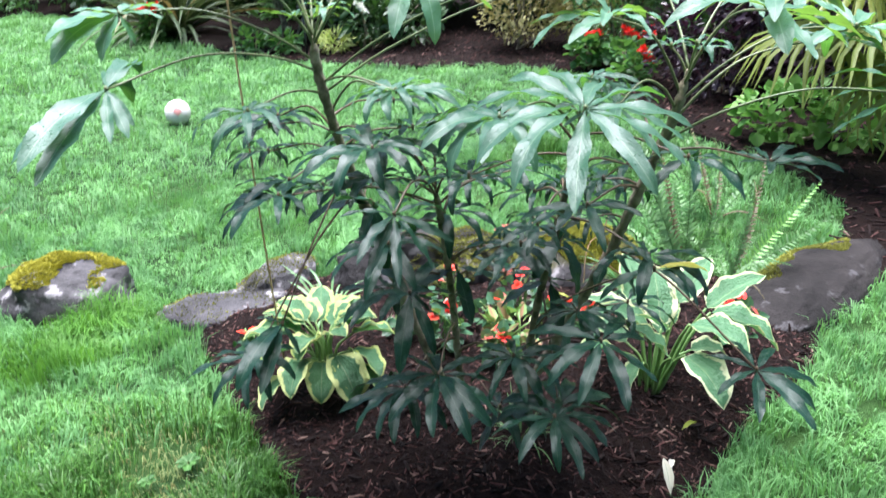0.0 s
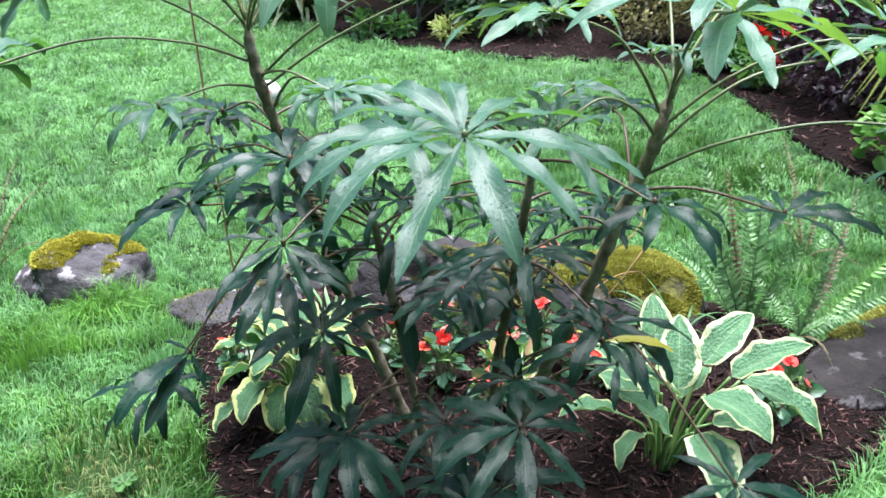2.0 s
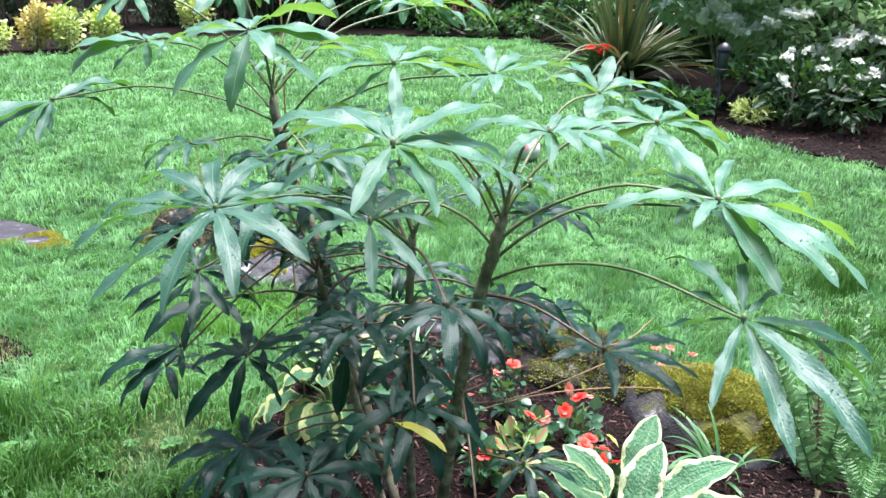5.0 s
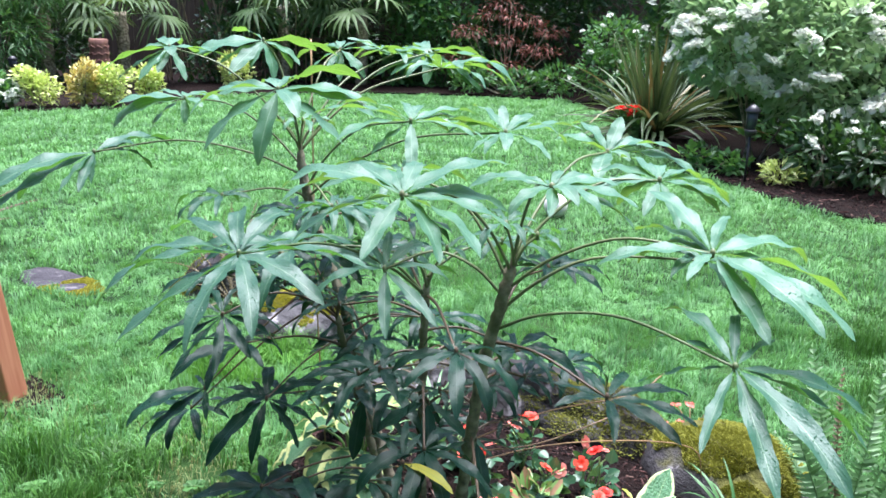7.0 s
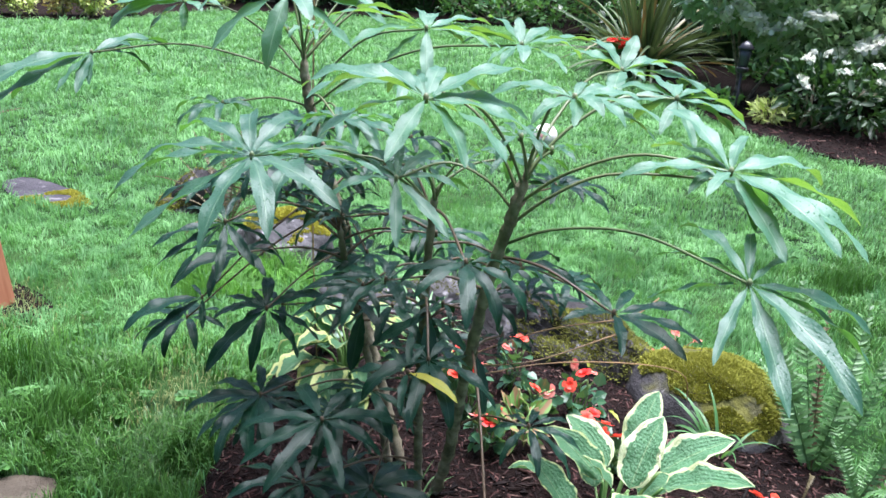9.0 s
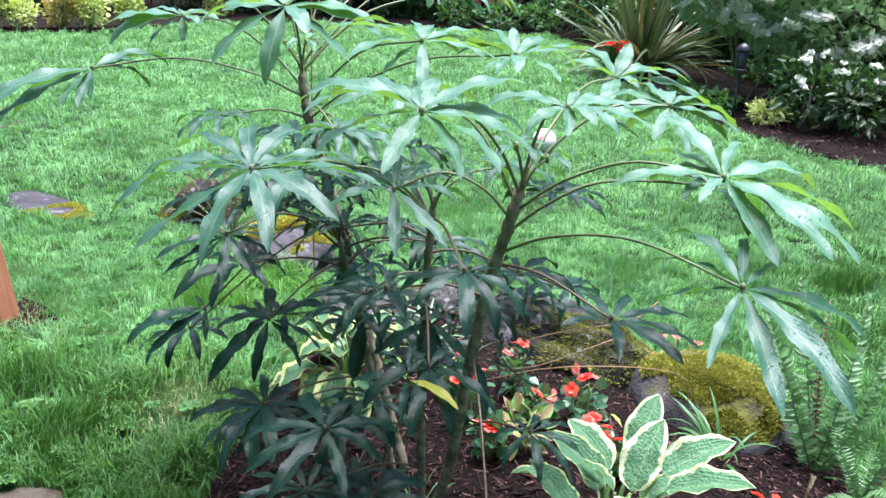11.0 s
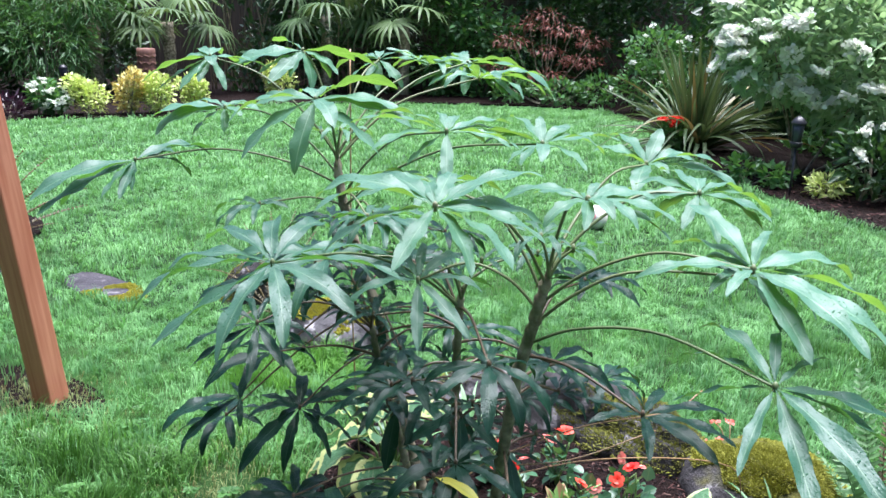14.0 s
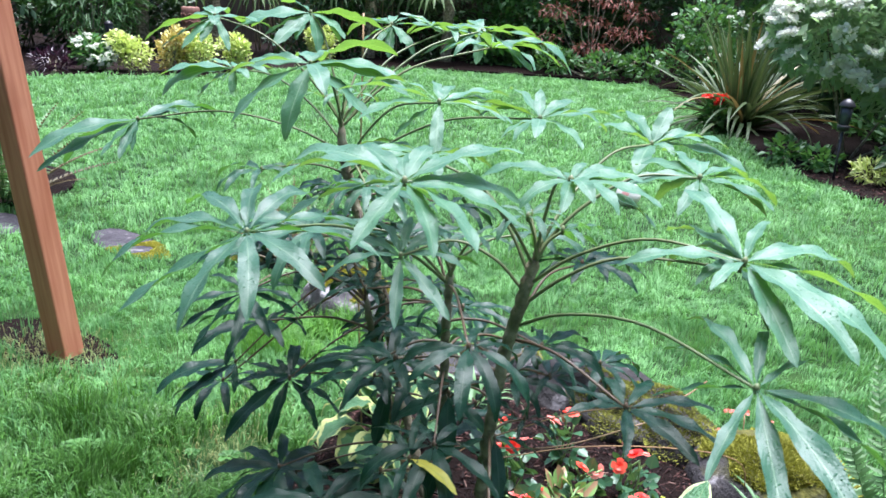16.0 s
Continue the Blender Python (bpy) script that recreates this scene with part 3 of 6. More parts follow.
def rock(name, label, at, size, yaw, mat, seed, rough=0.22, sub=4, flatten=0.35, tuft=0.0, category="rock", moss_from=0.1, moss_side=(0, 0, 0), moss_mat=None):
    bm = bmesh.new()
    bmesh.ops.create_icosphere(bm, subdivisions=sub, radius=1.0)
    off = Vector((seed * 3.1, seed * 1.7, seed * 0.9))
    for v in bm.verts:
        d = v.co.normalized()
        r = 1 + rough * noise.noise(d * 1.2 + off) + rough * 0.5 * noise.noise(d * 2.9 + off) + rough * 0.16 * noise.noise(d * 8 + off)
        r += 0.035 * noise.noise(d * 19 + off)
        p = d * r
        if p.z > 0:
            p.z = p.z * (1 - flatten * 0.5 * max(0, p.z))
        v.co = (p.x * size[0] / 2, p.y * size[1] / 2, p.z * size[2])
    me = bpy.data.meshes.new(name)
    bm.to_mesh(me)
    bm.normal_update()
    top = [([v.co.copy() for v in f.verts], f.normal.copy()) for f in bm.faces if f.normal.z > 0.2 and f.verts[0].co.z > 0]
    bm.free()
    me.polygons.foreach_set("use_smooth", np.ones(len(me.polygons), bool))
    me.materials.append(mat)
    ob = new(name, me)
    ob.matrix_basis = pose(at[0], at[1], at[2], 0, 0, yaw)
    ROCKS.append((at[0], at[1], size[0] / 2, size[1] / 2, radians(yaw)))
    tagged(ob, label, category, "rocks round the planting bed")
    if tuft:
        rnd = random.Random(seed)
        v, f = [], []
        n = int(tuft)
        for _ in range(n):
            tri, nn = rnd.choice(top)
            u, w = sorted((rnd.random(), rnd.random()))
            c = tri[0] * u + tri[1] * (w - u) + tri[2] * (1 - w)
            d = noise.noise(c * 9 + off) + (nn.z - 0.55) * 0.8 + sum(k * q / r for k, q, r in zip(moss_side, c, size))
            if d < moss_from:
                continue
            c = c + Vector((0, 0, -0.002))
            a = rnd.random() * 6.28
            h, w = 0.004 + rnd.random() * 0.007, 0.0036
            side = Vector((math.cos(a), math.sin(a), 0)) * w
            lean = nn * h + Vector((rnd.gauss(0, 0.4), rnd.gauss(0, 0.4), 0)) * h
            i = len(v)
            v += [c - side, c + side, c + lean]
            f.append((i, i + 1, i + 2))
        part("moss", mesh_of("moss", v, f, moss_mat or M_MOSS, [(0, 0.5)] * len(v)), ob, "yellow-green moss growing on the stone", kind="stuff")
    return ob


rock("boulder", "grey granite boulder with a yellow moss cap", (-0.585, 1.34, -0.01), (0.53, 0.32, 0.245), -30, M_ROCK, 1, 0.26, 5, tuft=52000, moss_from=1.30, moss_side=(-0.7, 1.0, 2.0), moss_mat=M_MOSS_BRIGHT)
rock("boulder", "low grey stone beside the bed's mulch edge", (-0.13, 0.90, -0.01), (0.46, 0.30, 0.10), -25, M_ROCK_BARE, 2, flatten=0.9, tuft=1500)
rock("boulder", "dark grey boulder with moss on one shoulder", (0.57, 0.62, 0.0), (0.72, 0.36, 0.255), -38, M_ROCK_DARK, 3, 0.32, 5, tuft=26000, moss_from=0.02, moss_side=(3.0, -0.6, 0))
rock("boulder", "rounded boulder wholly covered in yellow-green moss", (1.03, 0.27, 0.0), (0.54, 0.44, 0.245), -30, M_ROCK_MOSS, 4, 0.16, tuft=60000, moss_from=0.72, moss_side=(0.5, 0, 1.1), moss_mat=M_MOSS_RIDGE)
rock("boulder", "large smooth grey boulder with moss along its top", (1.58, -0.33, 0.0), (0.96, 0.36, 0.118), 10, M_ROCK_TOP, 8, 0.13, 5, 0.45, tuft=40000, moss_from=1.2, moss_side=(1.3, 3.4, 0))
rock("boulder", "small half-sunk grey rock behind the bed", (0.12, 0.98, 0.0), (0.34, 0.22, 0.12), 15, M_ROCK, 9, tuft=2500)
rock("boulder", "small dark rough rock under the half-brown fern", (-1.10, 1.86, 0.0), (0.32, 0.26, 0.25), 20, M_ROCK_DARK, 21, 0.34, tuft=3000)
rock("boulder", "little moss-covered stone beside the dark rock", (-1.22, 1.79, 0.0), (0.20, 0.16, 0.10), -10, M_ROCK_MOSS, 22, tuft=5000, moss_from=-0.2)


def stepping_stone(at, size, yaw, seed, label, tuft=0, mat=M_SLAB):
    return rock("stepping_stone", label, at, size, yaw, mat, seed, 0.12, 4, 1.5, tuft, "stepping stone", 0.75, (2.6, 0, 0), moss_mat=M_MOSS_BRIGHT)


stepping_stone((-1.93, 1.87, -0.005), (0.66, 0.27, 0.05), -32, 11, "flat grey stepping stone with a mossy end in the lawn", 30000)
stepping_stone((-2.76, 1.98, -0.005), (0.50, 0.26, 0.04), -30, 12, "flat pale grey stepping stone sunk in the lawn")
stepping_stone((-0.84, -0.42, -0.005), (0.24, 0.18, 0.026), 20, 13, "flat tan stepping stone sunk in the lawn", mat=M_SLAB_TAN)


# ---- the grass ----
def grass_blades(name, x, y, length, width, lean, mat, seed, label):
    rng = np.random.default_rng(seed)
    n = len(x)
    b = 3.6 * smooth_noise(x, y, 21, seed + 3) + rng.normal(0, 1.0, n)
    a = b + rng.normal(1.57, 0.5, n)
    ln = length * (0.55 + 0.75 * rng.random(n))
    le = lean * (0.4 + 1.1 * rng.random(n))
    dx, dy = np.cos(b), np.sin(b)
    sx, sy = np.cos(a) * width / 2, np.sin(a) * width / 2
    h1, h2 = ln * 0.62, ln * np.sqrt(np.maximum(0.15, 1 - le**2 * 0.8))
    o1, o2 = ln * le * 0.30, ln * le
    z0 = -0.004
    v = np.empty((n, 5, 3), np.float32)
    v[:, 0] = np.stack([x - sx, y - sy, np.full(n, z0)], 1)
    v[:, 1] = np.stack([x + sx, y + sy, np.full(n, z0)], 1)
    v[:, 2] = np.stack([x + sx * 0.8 + dx * o1, y + sy * 0.8 + dy * o1, h1], 1)
    v[:, 3] = np.stack([x - sx * 0.8 + dx * o1, y - sy * 0.8 + dy * o1, h1], 1)
    v[:, 4] = np.stack([x + dx * o2, y + dy * o2, h2], 1)
    i = np.arange(n)[:, None] * 5
    uv = np.tile(np.array([(0, 0.3), (0, 0.7), (0.6, 0.7), (0.6, 0.3), (1, 0.5)], np.float32), (n, 1))
    me = fast_mesh(name, v.reshape(-1, 3), i + np.array([[0, 1, 2, 3]]), i + np.array([[3, 2, 4]]), mat, uv)
    return tagged(new(name, me), label, "grass", kind="stuff")


def free_of_things(x, y):
    ok = ~inside(BED, x, y) & ~inside(BORDER, x, y) & ~inside(SIDE_BED, x, y)
    for cx, cy, a, b, w in ROCKS:
        u, v = (x - cx) * math.cos(w) + (y - cy) * math.sin(w), -(x - cx) * math.sin(w) + (y - cy) * math.cos(w)
        ok &= (u / (a * 0.93)) ** 2 + (v / (b * 0.93)) ** 2 > 1
    return ok


def bare_patch(x, y):
    """Thin worn turf: by the bed's edge and under the post."""
    d = np.minimum(np.hypot((x + 0.62) / 0.16, (y - 0.12) / 0.30), np.hypot((x + 1.5) / 0.22, (y - 0.55) / 0.12))
    return np.clip(1.3 - d, 0, 1)


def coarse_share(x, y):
    """How much of the turf by bed and border is coarser grass, darkened for shade."""
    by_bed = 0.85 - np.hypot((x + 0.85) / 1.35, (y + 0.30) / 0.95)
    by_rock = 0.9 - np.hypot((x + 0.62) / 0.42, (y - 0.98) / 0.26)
    # Along the border the dark blades only stand in for shade on the lawn.
    border_shade = 0.27 - 0.45 * np.hypot((x - 2.05 - 0.3 * (y - 1.2)) / 0.75, (y - 1.2) / 1.5)
    return np.clip(2.4 * np.maximum(np.maximum(by_bed, by_rock), border_shade) + 0.5 * smooth_noise(x, y, 7, 45), 0, 1)


def lawn():
    rng = np.random.default_rng(11)
    zones = [((-1.9, 2.1, -1.5, 2.3), 200000, 0.048, 0.0039, 21), ((-4.2, 3.6, -1.2, 5.2), 230000, 0.055, 0.0052, 22), ((-6.8, 3.6, 4.2, 11.5), 150000, 0.065, 0.0105, 23), ((-9.5, 5.0, -2.75, 8.5), 60000, 0.055, 0.010, 24)]
    for (x0, x1, y0, y1), n, ln, wd, seed in zones:
        x, y = rng.uniform(x0, x1, n), rng.uniform(y0, y1, n)
        keep = free_of_things(x, y) & (rng.random(n) > bare_patch(x, y) * 0.85) & ~(inside(SOIL, x, y) & (edge_distance(SOIL, x, y) > 0.05 * rng.random(n)) & (rng.random(n) > 0.12))
        if seed == 22:
            keep &= ~((x > -1.9) & (x < 2.1) & (y < 2.3))
        if seed == 24:
            keep &= ~((x > -4.2) & (x < 3.6) & (y > -1.2)) & ~((x > -1.9) & (x < 2.1) & (y > -1.5)) & ~((x > -6.8) & (y > 4.2))
        keep &= rng.random(n) > 0.75 * coarse_share(x, y)
        x, y = x[keep], y[keep]
        tuft = 0.5 + 0.5 * smooth_noise(x, y, 6, 31)
        near = np.exp(-edge_distance(BED, x, y) / 0.16)
        keep2 = rng.random(len(x)) > 0.85 * np.clip(smooth_noise(x, y, 36, 39) * 1.3, 0, 1)
        lump = np.clip(smooth_noise(x, y, 22, 35), -0.6, 1)
        length = ln * np.clip(0.62 + 0.55 * np.clip(tuft, 0, 1.2) + 0.5 * lump + 0.35 * np.clip(smooth_noise(x, y, 48, 37), -0.8, 1) + 0.4 * near, 0.3, 3)
        lean = (0.70 if seed == 21 else 0.95) + 0.3 * smooth_noise(x, y, 9, 33)
        x, y, length, lean = x[keep2], y[keep2], length[keep2], lean[keep2]
        grass_blades("lawn_grass", x, y, length, wd, np.clip(lean, 0.2, 1.05), M_GRASS, seed, "wet bright green lawn grass, uneven and tufted")
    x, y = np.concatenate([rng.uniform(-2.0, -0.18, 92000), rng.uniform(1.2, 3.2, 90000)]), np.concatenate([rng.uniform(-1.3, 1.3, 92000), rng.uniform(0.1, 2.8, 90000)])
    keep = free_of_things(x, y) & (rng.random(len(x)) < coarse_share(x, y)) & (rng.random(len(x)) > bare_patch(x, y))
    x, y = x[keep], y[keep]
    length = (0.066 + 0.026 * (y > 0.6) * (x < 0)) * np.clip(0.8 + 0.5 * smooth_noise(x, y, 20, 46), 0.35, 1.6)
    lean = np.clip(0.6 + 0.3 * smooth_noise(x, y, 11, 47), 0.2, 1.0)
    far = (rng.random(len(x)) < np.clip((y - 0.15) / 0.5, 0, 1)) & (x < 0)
    for k, mat, words in ((~far, M_GRASS_SHADED, "longer coarse grass by bed and border, its green darkened for shade"), (far, M_GRASS_LONG, "long fresh green grass before the mossy boulder")):
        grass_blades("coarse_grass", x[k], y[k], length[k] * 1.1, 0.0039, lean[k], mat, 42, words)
    x, y = rng.normal(-0.62, 0.13, 900), rng.normal(0.12, 0.22, 900)
    x, y = np.concatenate([x, rng.normal(-1.5, 0.16, 900)]), np.concatenate([y, rng.normal(0.55, 0.1, 900)])
    keep = free_of_things(x, y)
    grass_blades("dry_grass", x[keep], y[keep], 0.035, 0.003, np.full(keep.sum(), 0.85), M_STRAW, 41, "yellowed thin turf in a worn patch")


lawn()


def lawn_weeds():
    """Clover and broad-leaved weeds between the grass."""
    rng = np.random.default_rng(51)
    spots = np.concatenate([rng.normal((-0.75, -0.25), (0.26, 0.16), (16, 2)), rng.uniform((-1.8, -0.6), (-0.45, 1.0), (9, 2)), rng.uniform((0.9, -1.3), (2.0, -0.75), (5, 2))])
    spots = spots[free_of_things(spots[:, 0], spots[:, 1])]
    n = 7
    c = np.repeat(spots, n, 0)
    a = np.tile(np.arange(n) * 6.283 / n, len(spots)) + np.repeat(rng.random(len(spots)) * 6, n)
    ln = np.repeat(0.018 + 0.022 * rng.random(len(spots)), n) * rng.uniform(0.7, 1.2, len(a))
    d, s = np.stack([np.cos(a), np.sin(a)], 1), np.stack([-np.sin(a), np.cos(a)], 1)
    z0 = np.repeat(rng.uniform(0.015, 0.035, len(spots)), n)
    rows = [(0.1, 0.0, 0.0), (0.5, -0.32, 0.010), (0.95, -0.2, 0.006), (0.95, 0.2, 0.006), (0.5, 0.32, 0.010)]
    v = np.stack([np.concatenate([c + d * (ln * f)[:, None] + s * (ln * w)[:, None], (z0 + h)[:, None]], 1) for f, w, h in rows], 1)
    i = np.arange(len(a))[:, None] * 5
    uv = np.tile(np.array([(0, 0.5), (0.5, 0), (1, 0.2), (1, 0.8), (0.5, 1)]), (len(a), 1))
    me = fast_mesh("lawn_weeds", v.reshape(-1, 3), i + np.array([[0, 1, 2, 3]]), i + np.array([[0, 3, 4]]), M_WEED, uv)
    tagged(new("lawn_weeds", me), "clover and broad-leaved weeds in the lawn", "weeds", kind="stuff")


lawn_weeds()


# ---- the umbrella-leaved shrub in the bed ----
LEAFLETS = {}
for bend in (15, 40, 65, 90):
    for s in range(3):
        LEAFLETS[bend, s] = leaf_mesh(f"leaflet_{bend}_{s}", M_LEAF_SHADED, 0.154, bend, 0.26, 8, 18, 4, "lance", 0.13, bend + s, 0.25 * (s - 1))
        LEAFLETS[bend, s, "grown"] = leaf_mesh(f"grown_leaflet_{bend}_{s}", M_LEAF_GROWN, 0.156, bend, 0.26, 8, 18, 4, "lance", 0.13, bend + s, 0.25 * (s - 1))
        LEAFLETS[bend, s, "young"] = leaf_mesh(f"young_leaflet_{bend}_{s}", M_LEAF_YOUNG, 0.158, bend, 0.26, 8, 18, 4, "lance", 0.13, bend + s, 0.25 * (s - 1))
OLD_LEAFLET = leaf_mesh("leaflet_old", M_LEAF_OLD, 0.19, 50, 0.2, 0, 10, 4, "lance", 0.1, 7)
LEAF_TIPS = {me.name: (me.vertices[len(me.vertices) - 3].co.x, me.vertices[len(me.vertices) - 3].co.z) for me in [*LEAFLETS.values(), OLD_LEAFLET]}

shrub = thing("umbrella_shrub", "tall open shrub with glossy palmate leaf whorls on bare stems", "shrub", (0.1, -0.3, 0.03))
SHRUB_INV = Matrix.Translation((-0.1, 0.3, -0.03))


def shrub_part(name, me, label="", m=None, parent=None, kind=""):
    ob = new(name, me)
    ob.parent = parent or shrub
    ob.matrix_basis = (SHRUB_INV if parent is None else Matrix.Identity(4)) @ (m or Matrix.Identity(4))
    return tagged(ob, label=label, kind=kind)


def stem(pts, r0, r1, label):
    rnd = random.Random(len(pts) * 7 + int(r0 * 1e5))
    line = curve_points(pts, 90)
    radii = []
    for i in range(len(line)):
        r = (r0 + (r1 - r0) * i / (len(line) - 1)) * min(1.0, 0.3 + (len(line) - 1 - i) / 8)
        radii.append(r * (1 + 0.09 * math.sin(i * 1.35) + rnd.gauss(0, 0.05)))
    v, f = tube(line, radii, 12)
    for i in range(12, len(v) - 12):
        c = line[i // 12]
        v[i] = c + (v[i] - c) * (1 + 0.28 * noise.noise(v[i] * 55) + 0.15 * noise.noise(v[i] * 130))
    return shrub_part("stem", mesh_of("stem", v, f, M_BARK), label)


STEM_R = [(0.20, -0.30, 0.02), (0.235, -0.42, 0.25), (0.25, -0.53, 0.45), (0.265, -0.62, 0.62), (0.285, -0.69, 0.80), (0.31, -0.735, 0.93), (0.33, -0.75, 1.03)]
STEM_M = [(0.17, -0.36, 0.02), (0.165, -0.44, 0.28), (0.16, -0.50, 0.50), (0.165, -0.56, 0.70), (0.17, -0.60, 0.86), (0.175, -0.62, 0.94)]
STEM_L = [(0.12, -0.20, 0.02), (0.05, -0.17, 0.25), (-0.02, -0.14, 0.48), (-0.08, -0.12, 0.70), (-0.13, -0.13, 0.86), (-0.165, -0.14, 1.0), (-0.175, -0.145, 1.10)]
STEM_C = [(0.10, -0.27, 0.02), (0.06, -0.30, 0.25), (0.015, -0.35, 0.50), (-0.02, -0.38, 0.66), (-0.04, -0.39, 0.78)]
stem(STEM_R, 0.0135, 0.0095, "knobbly brown bark stem")
stem(STEM_M, 0.0105, 0.007, "slender brown bark stem")
stem(STEM_L, 0.0135, 0.0105, "knobbly brown bark stem")
stem(STEM_C, 0.0105, 0.007, "slender brown bark stem")


def leaf_tone(z):
    """Leaf tone by height: younger and paler on top, canopy shade coloured in below."""
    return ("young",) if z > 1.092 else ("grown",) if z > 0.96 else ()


def along(line, z):
    """The place on a stem at a height."""
    for a, b in zip(line, line[1:]):
        if a[2] <= z <= b[2]:
            t = (z - a[2]) / (b[2] - a[2])
            return Vector(a).lerp(Vector(b), t)
    return Vector(line[-1] if z > line[-1][2] else line[0])


def whorl(root, centre, n=9, length=0.2, bend=40, tilt=15, start=12, turn=0.0, arch=0.06, old=0, seed=1, spread=360.0, back=0.62):
    """A leaf: a long stalk and its ring of leaflets, the outer ones longest."""
    rnd = random.Random(seed)
    root, c = Vector(root), Vector(centre)
    out = (c - root)
    flat_out = Vector((out.x, out.y, 0))
    face = math.atan2(flat_out.y, flat_out.x) + radians(turn)
    mid = root.lerp(c, 0.5) + Vector((0, 0, arch))
    v, f = tube(curve_points([root, root.lerp(c, 0.22) + Vector((0, 0, arch * 0.75)), mid, c], 14), [0.0033 - 0.0012 * i / 14 for i in range(15)], 6)
    tip, g = tube([c + Vector((0, 0, -0.006)), c + Vector((0, 0, 0.004)), c + Vector((0, 0, 0.009))], [0.0028, 0.004, 0.002], 6)
    v, f = joined([(v, f), (tip, g)])
    stalk = shrub_part("leaf", mesh_of("leaf_stalk", v, f, M_PETIOLE if c.z > 0.96 else M_PETIOLE_OLD))
    for i in range(n):
        f0 = 2 * (i + 0.5) / n - 1
        a = radians(spread / 2) * math.copysign(abs(f0) ** 1.22, f0) + rnd.gauss(0, 0.07)
        ahead = math.cos(a)
        size = length * (back + (1 - back) * (0.5 + 0.5 * ahead)) * rnd.uniform(0.88, 1.08)
        b = min((15, 40, 65, 90), key=lambda q: abs(q - bend - rnd.gauss(0, 14)))
        up = start - tilt * ahead + rnd.gauss(0, 5)
        me = OLD_LEAFLET if old and i == int(n * 0.75) else LEAFLETS[(b, rnd.randrange(3)) + leaf_tone(c.z)]
        wide = rnd.uniform(0.94, 1.24) * (1.12 if c.z > 1.15 and c.y > -0.3 else 1.0)
        m = Matrix.Translation(c) @ Matrix.Rotation(face + a, 4, "Z") @ Matrix.Rotation(-radians(up), 4, "Y") @ Matrix.Rotation(rnd.gauss(0, 0.16), 4, "X")
        m = m @ Matrix.Diagonal((size, size * wide, size, 1))
        shrub_part("leaflet", me, "yellowing leaflet" if me is OLD_LEAFLET else "", m, stalk)


LEAF_COUNT = [100]


def leaf_on(line, z, centre, n, length, bend, tilt, start, old=0, back=0.66):
    """A leaf whorl held out from a stem at a height."""
    high = centre[2] > 0.8
    whorl(along(line, z), centre, n + 2 + high, length * (1.1 if high else 1.0), bend + 6, tilt * 0.55, start - 3, seed=LEAF_COUNT[0], arch=0.05 if high else 0.03, old=old, back=back)
    LEAF_COUNT[0] += 1


def fan_leaf(line, z, centre, leaflets, old=-1, wide=1.0):
    """A leaf held out from a stem: each leaflet by the heading, the rise and the length from its foot to its tip."""
    rnd = random.Random(int(centre[0] * 1000) + int(centre[2] * 1000))
    root, c = along(line, z), Vector(centre)
    arch = 0.05 if centre[2] > 0.8 else 0.02
    v, f = tube(curve_points([root, root.lerp(c, 0.25) + Vector((0, 0, arch * 0.8)), root.lerp(c, 0.6) + Vector((0, 0, arch)), c], 16), [0.0031 - 0.0011 * i / 16 for i in range(17)], 6)
    bud, g = tube([c + Vector((0, 0, -0.006)), c + Vector((0, 0, 0.003)), c + Vector((0, 0, 0.007))], [0.0028, 0.0042, 0.002], 6)
    v, f = joined([(v, f), (bud, g)])
    stalk = shrub_part("leaf", mesh_of("leaf_stalk", v, f, M_PETIOLE if c.z > 0.96 else M_PETIOLE_OLD))
    for i, (head, rise, length) in enumerate(leaflets):
        bend = rnd.choice((40, 40, 65)) if abs(rise) < 25 else rnd.choice((15, 40))
        kind = rnd.randrange(3)
        me = OLD_LEAFLET if i == old else LEAFLETS[(bend, kind) + leaf_tone(c.z)]
        tx, tz = LEAF_TIPS[me.name]
        size = length / math.hypot(tx, tz)
        m = Matrix.Translation(c) @ Matrix.Rotation(radians(head), 4, "Z") @ Matrix.Rotation(-(radians(rise) - math.atan2(tz, tx)), 4, "Y") @ Matrix.Rotation(rnd.gauss(0, 0.2), 4, "X")
        shrub_part("leaflet", me, "yellowing leaflet" if i == old else "", m @ Matrix.Diagonal((size, size * wide * rnd.uniform(0.88, 1.1), size, 1)), stalk)


# the upper canopy on the two tall stems
fan_leaf(STEM_R, 1.0, (0.178, -1.034, 1.182), [(162, -4, 0.186), (-145, 2, 0.163), (-139, -14, 0.165), (-109, -28, 0.125), (-57, -28, 0.129), (-37, -21, 0.148), (30, -13, 0.166), (34, 10, 0.166), (83, 13, 0.108), (108, 5, 0.085), (-4, -15, 0.148), (135, 7, 0.138)], wide=1.35)
fan_leaf(STEM_R, 1.02, (0.373, -0.933, 1.18), [(-135, -21, 0.084), (-48, -13, 0.098), (-179, -5, 0.119), (73, 13, 0.059), (-16, -21, 0.125), (-13, -9, 0.121), (46, 1, 0.098), (115, -4, 0.071), (-92, -16, 0.085), (148, -4, 0.091), (16, 0, 0.099), (-70, -6, 0.084)], wide=1.55)
fan_leaf(STEM_R, 0.96, (0.603, -0.922, 1.093), [(-68, -30, 0.163), (-55, -18, 0.198), (-33, -22, 0.214), (5, -19, 0.214), (21, -10, 0.174), (39, -4, 0.138), (123, -21, 0.162), (-121, -10, 0.096), (69, 19, 0.103), (116, 18, 0.175), (122, -2, 0.164), (-179, -9, 0.163)], wide=1.2)
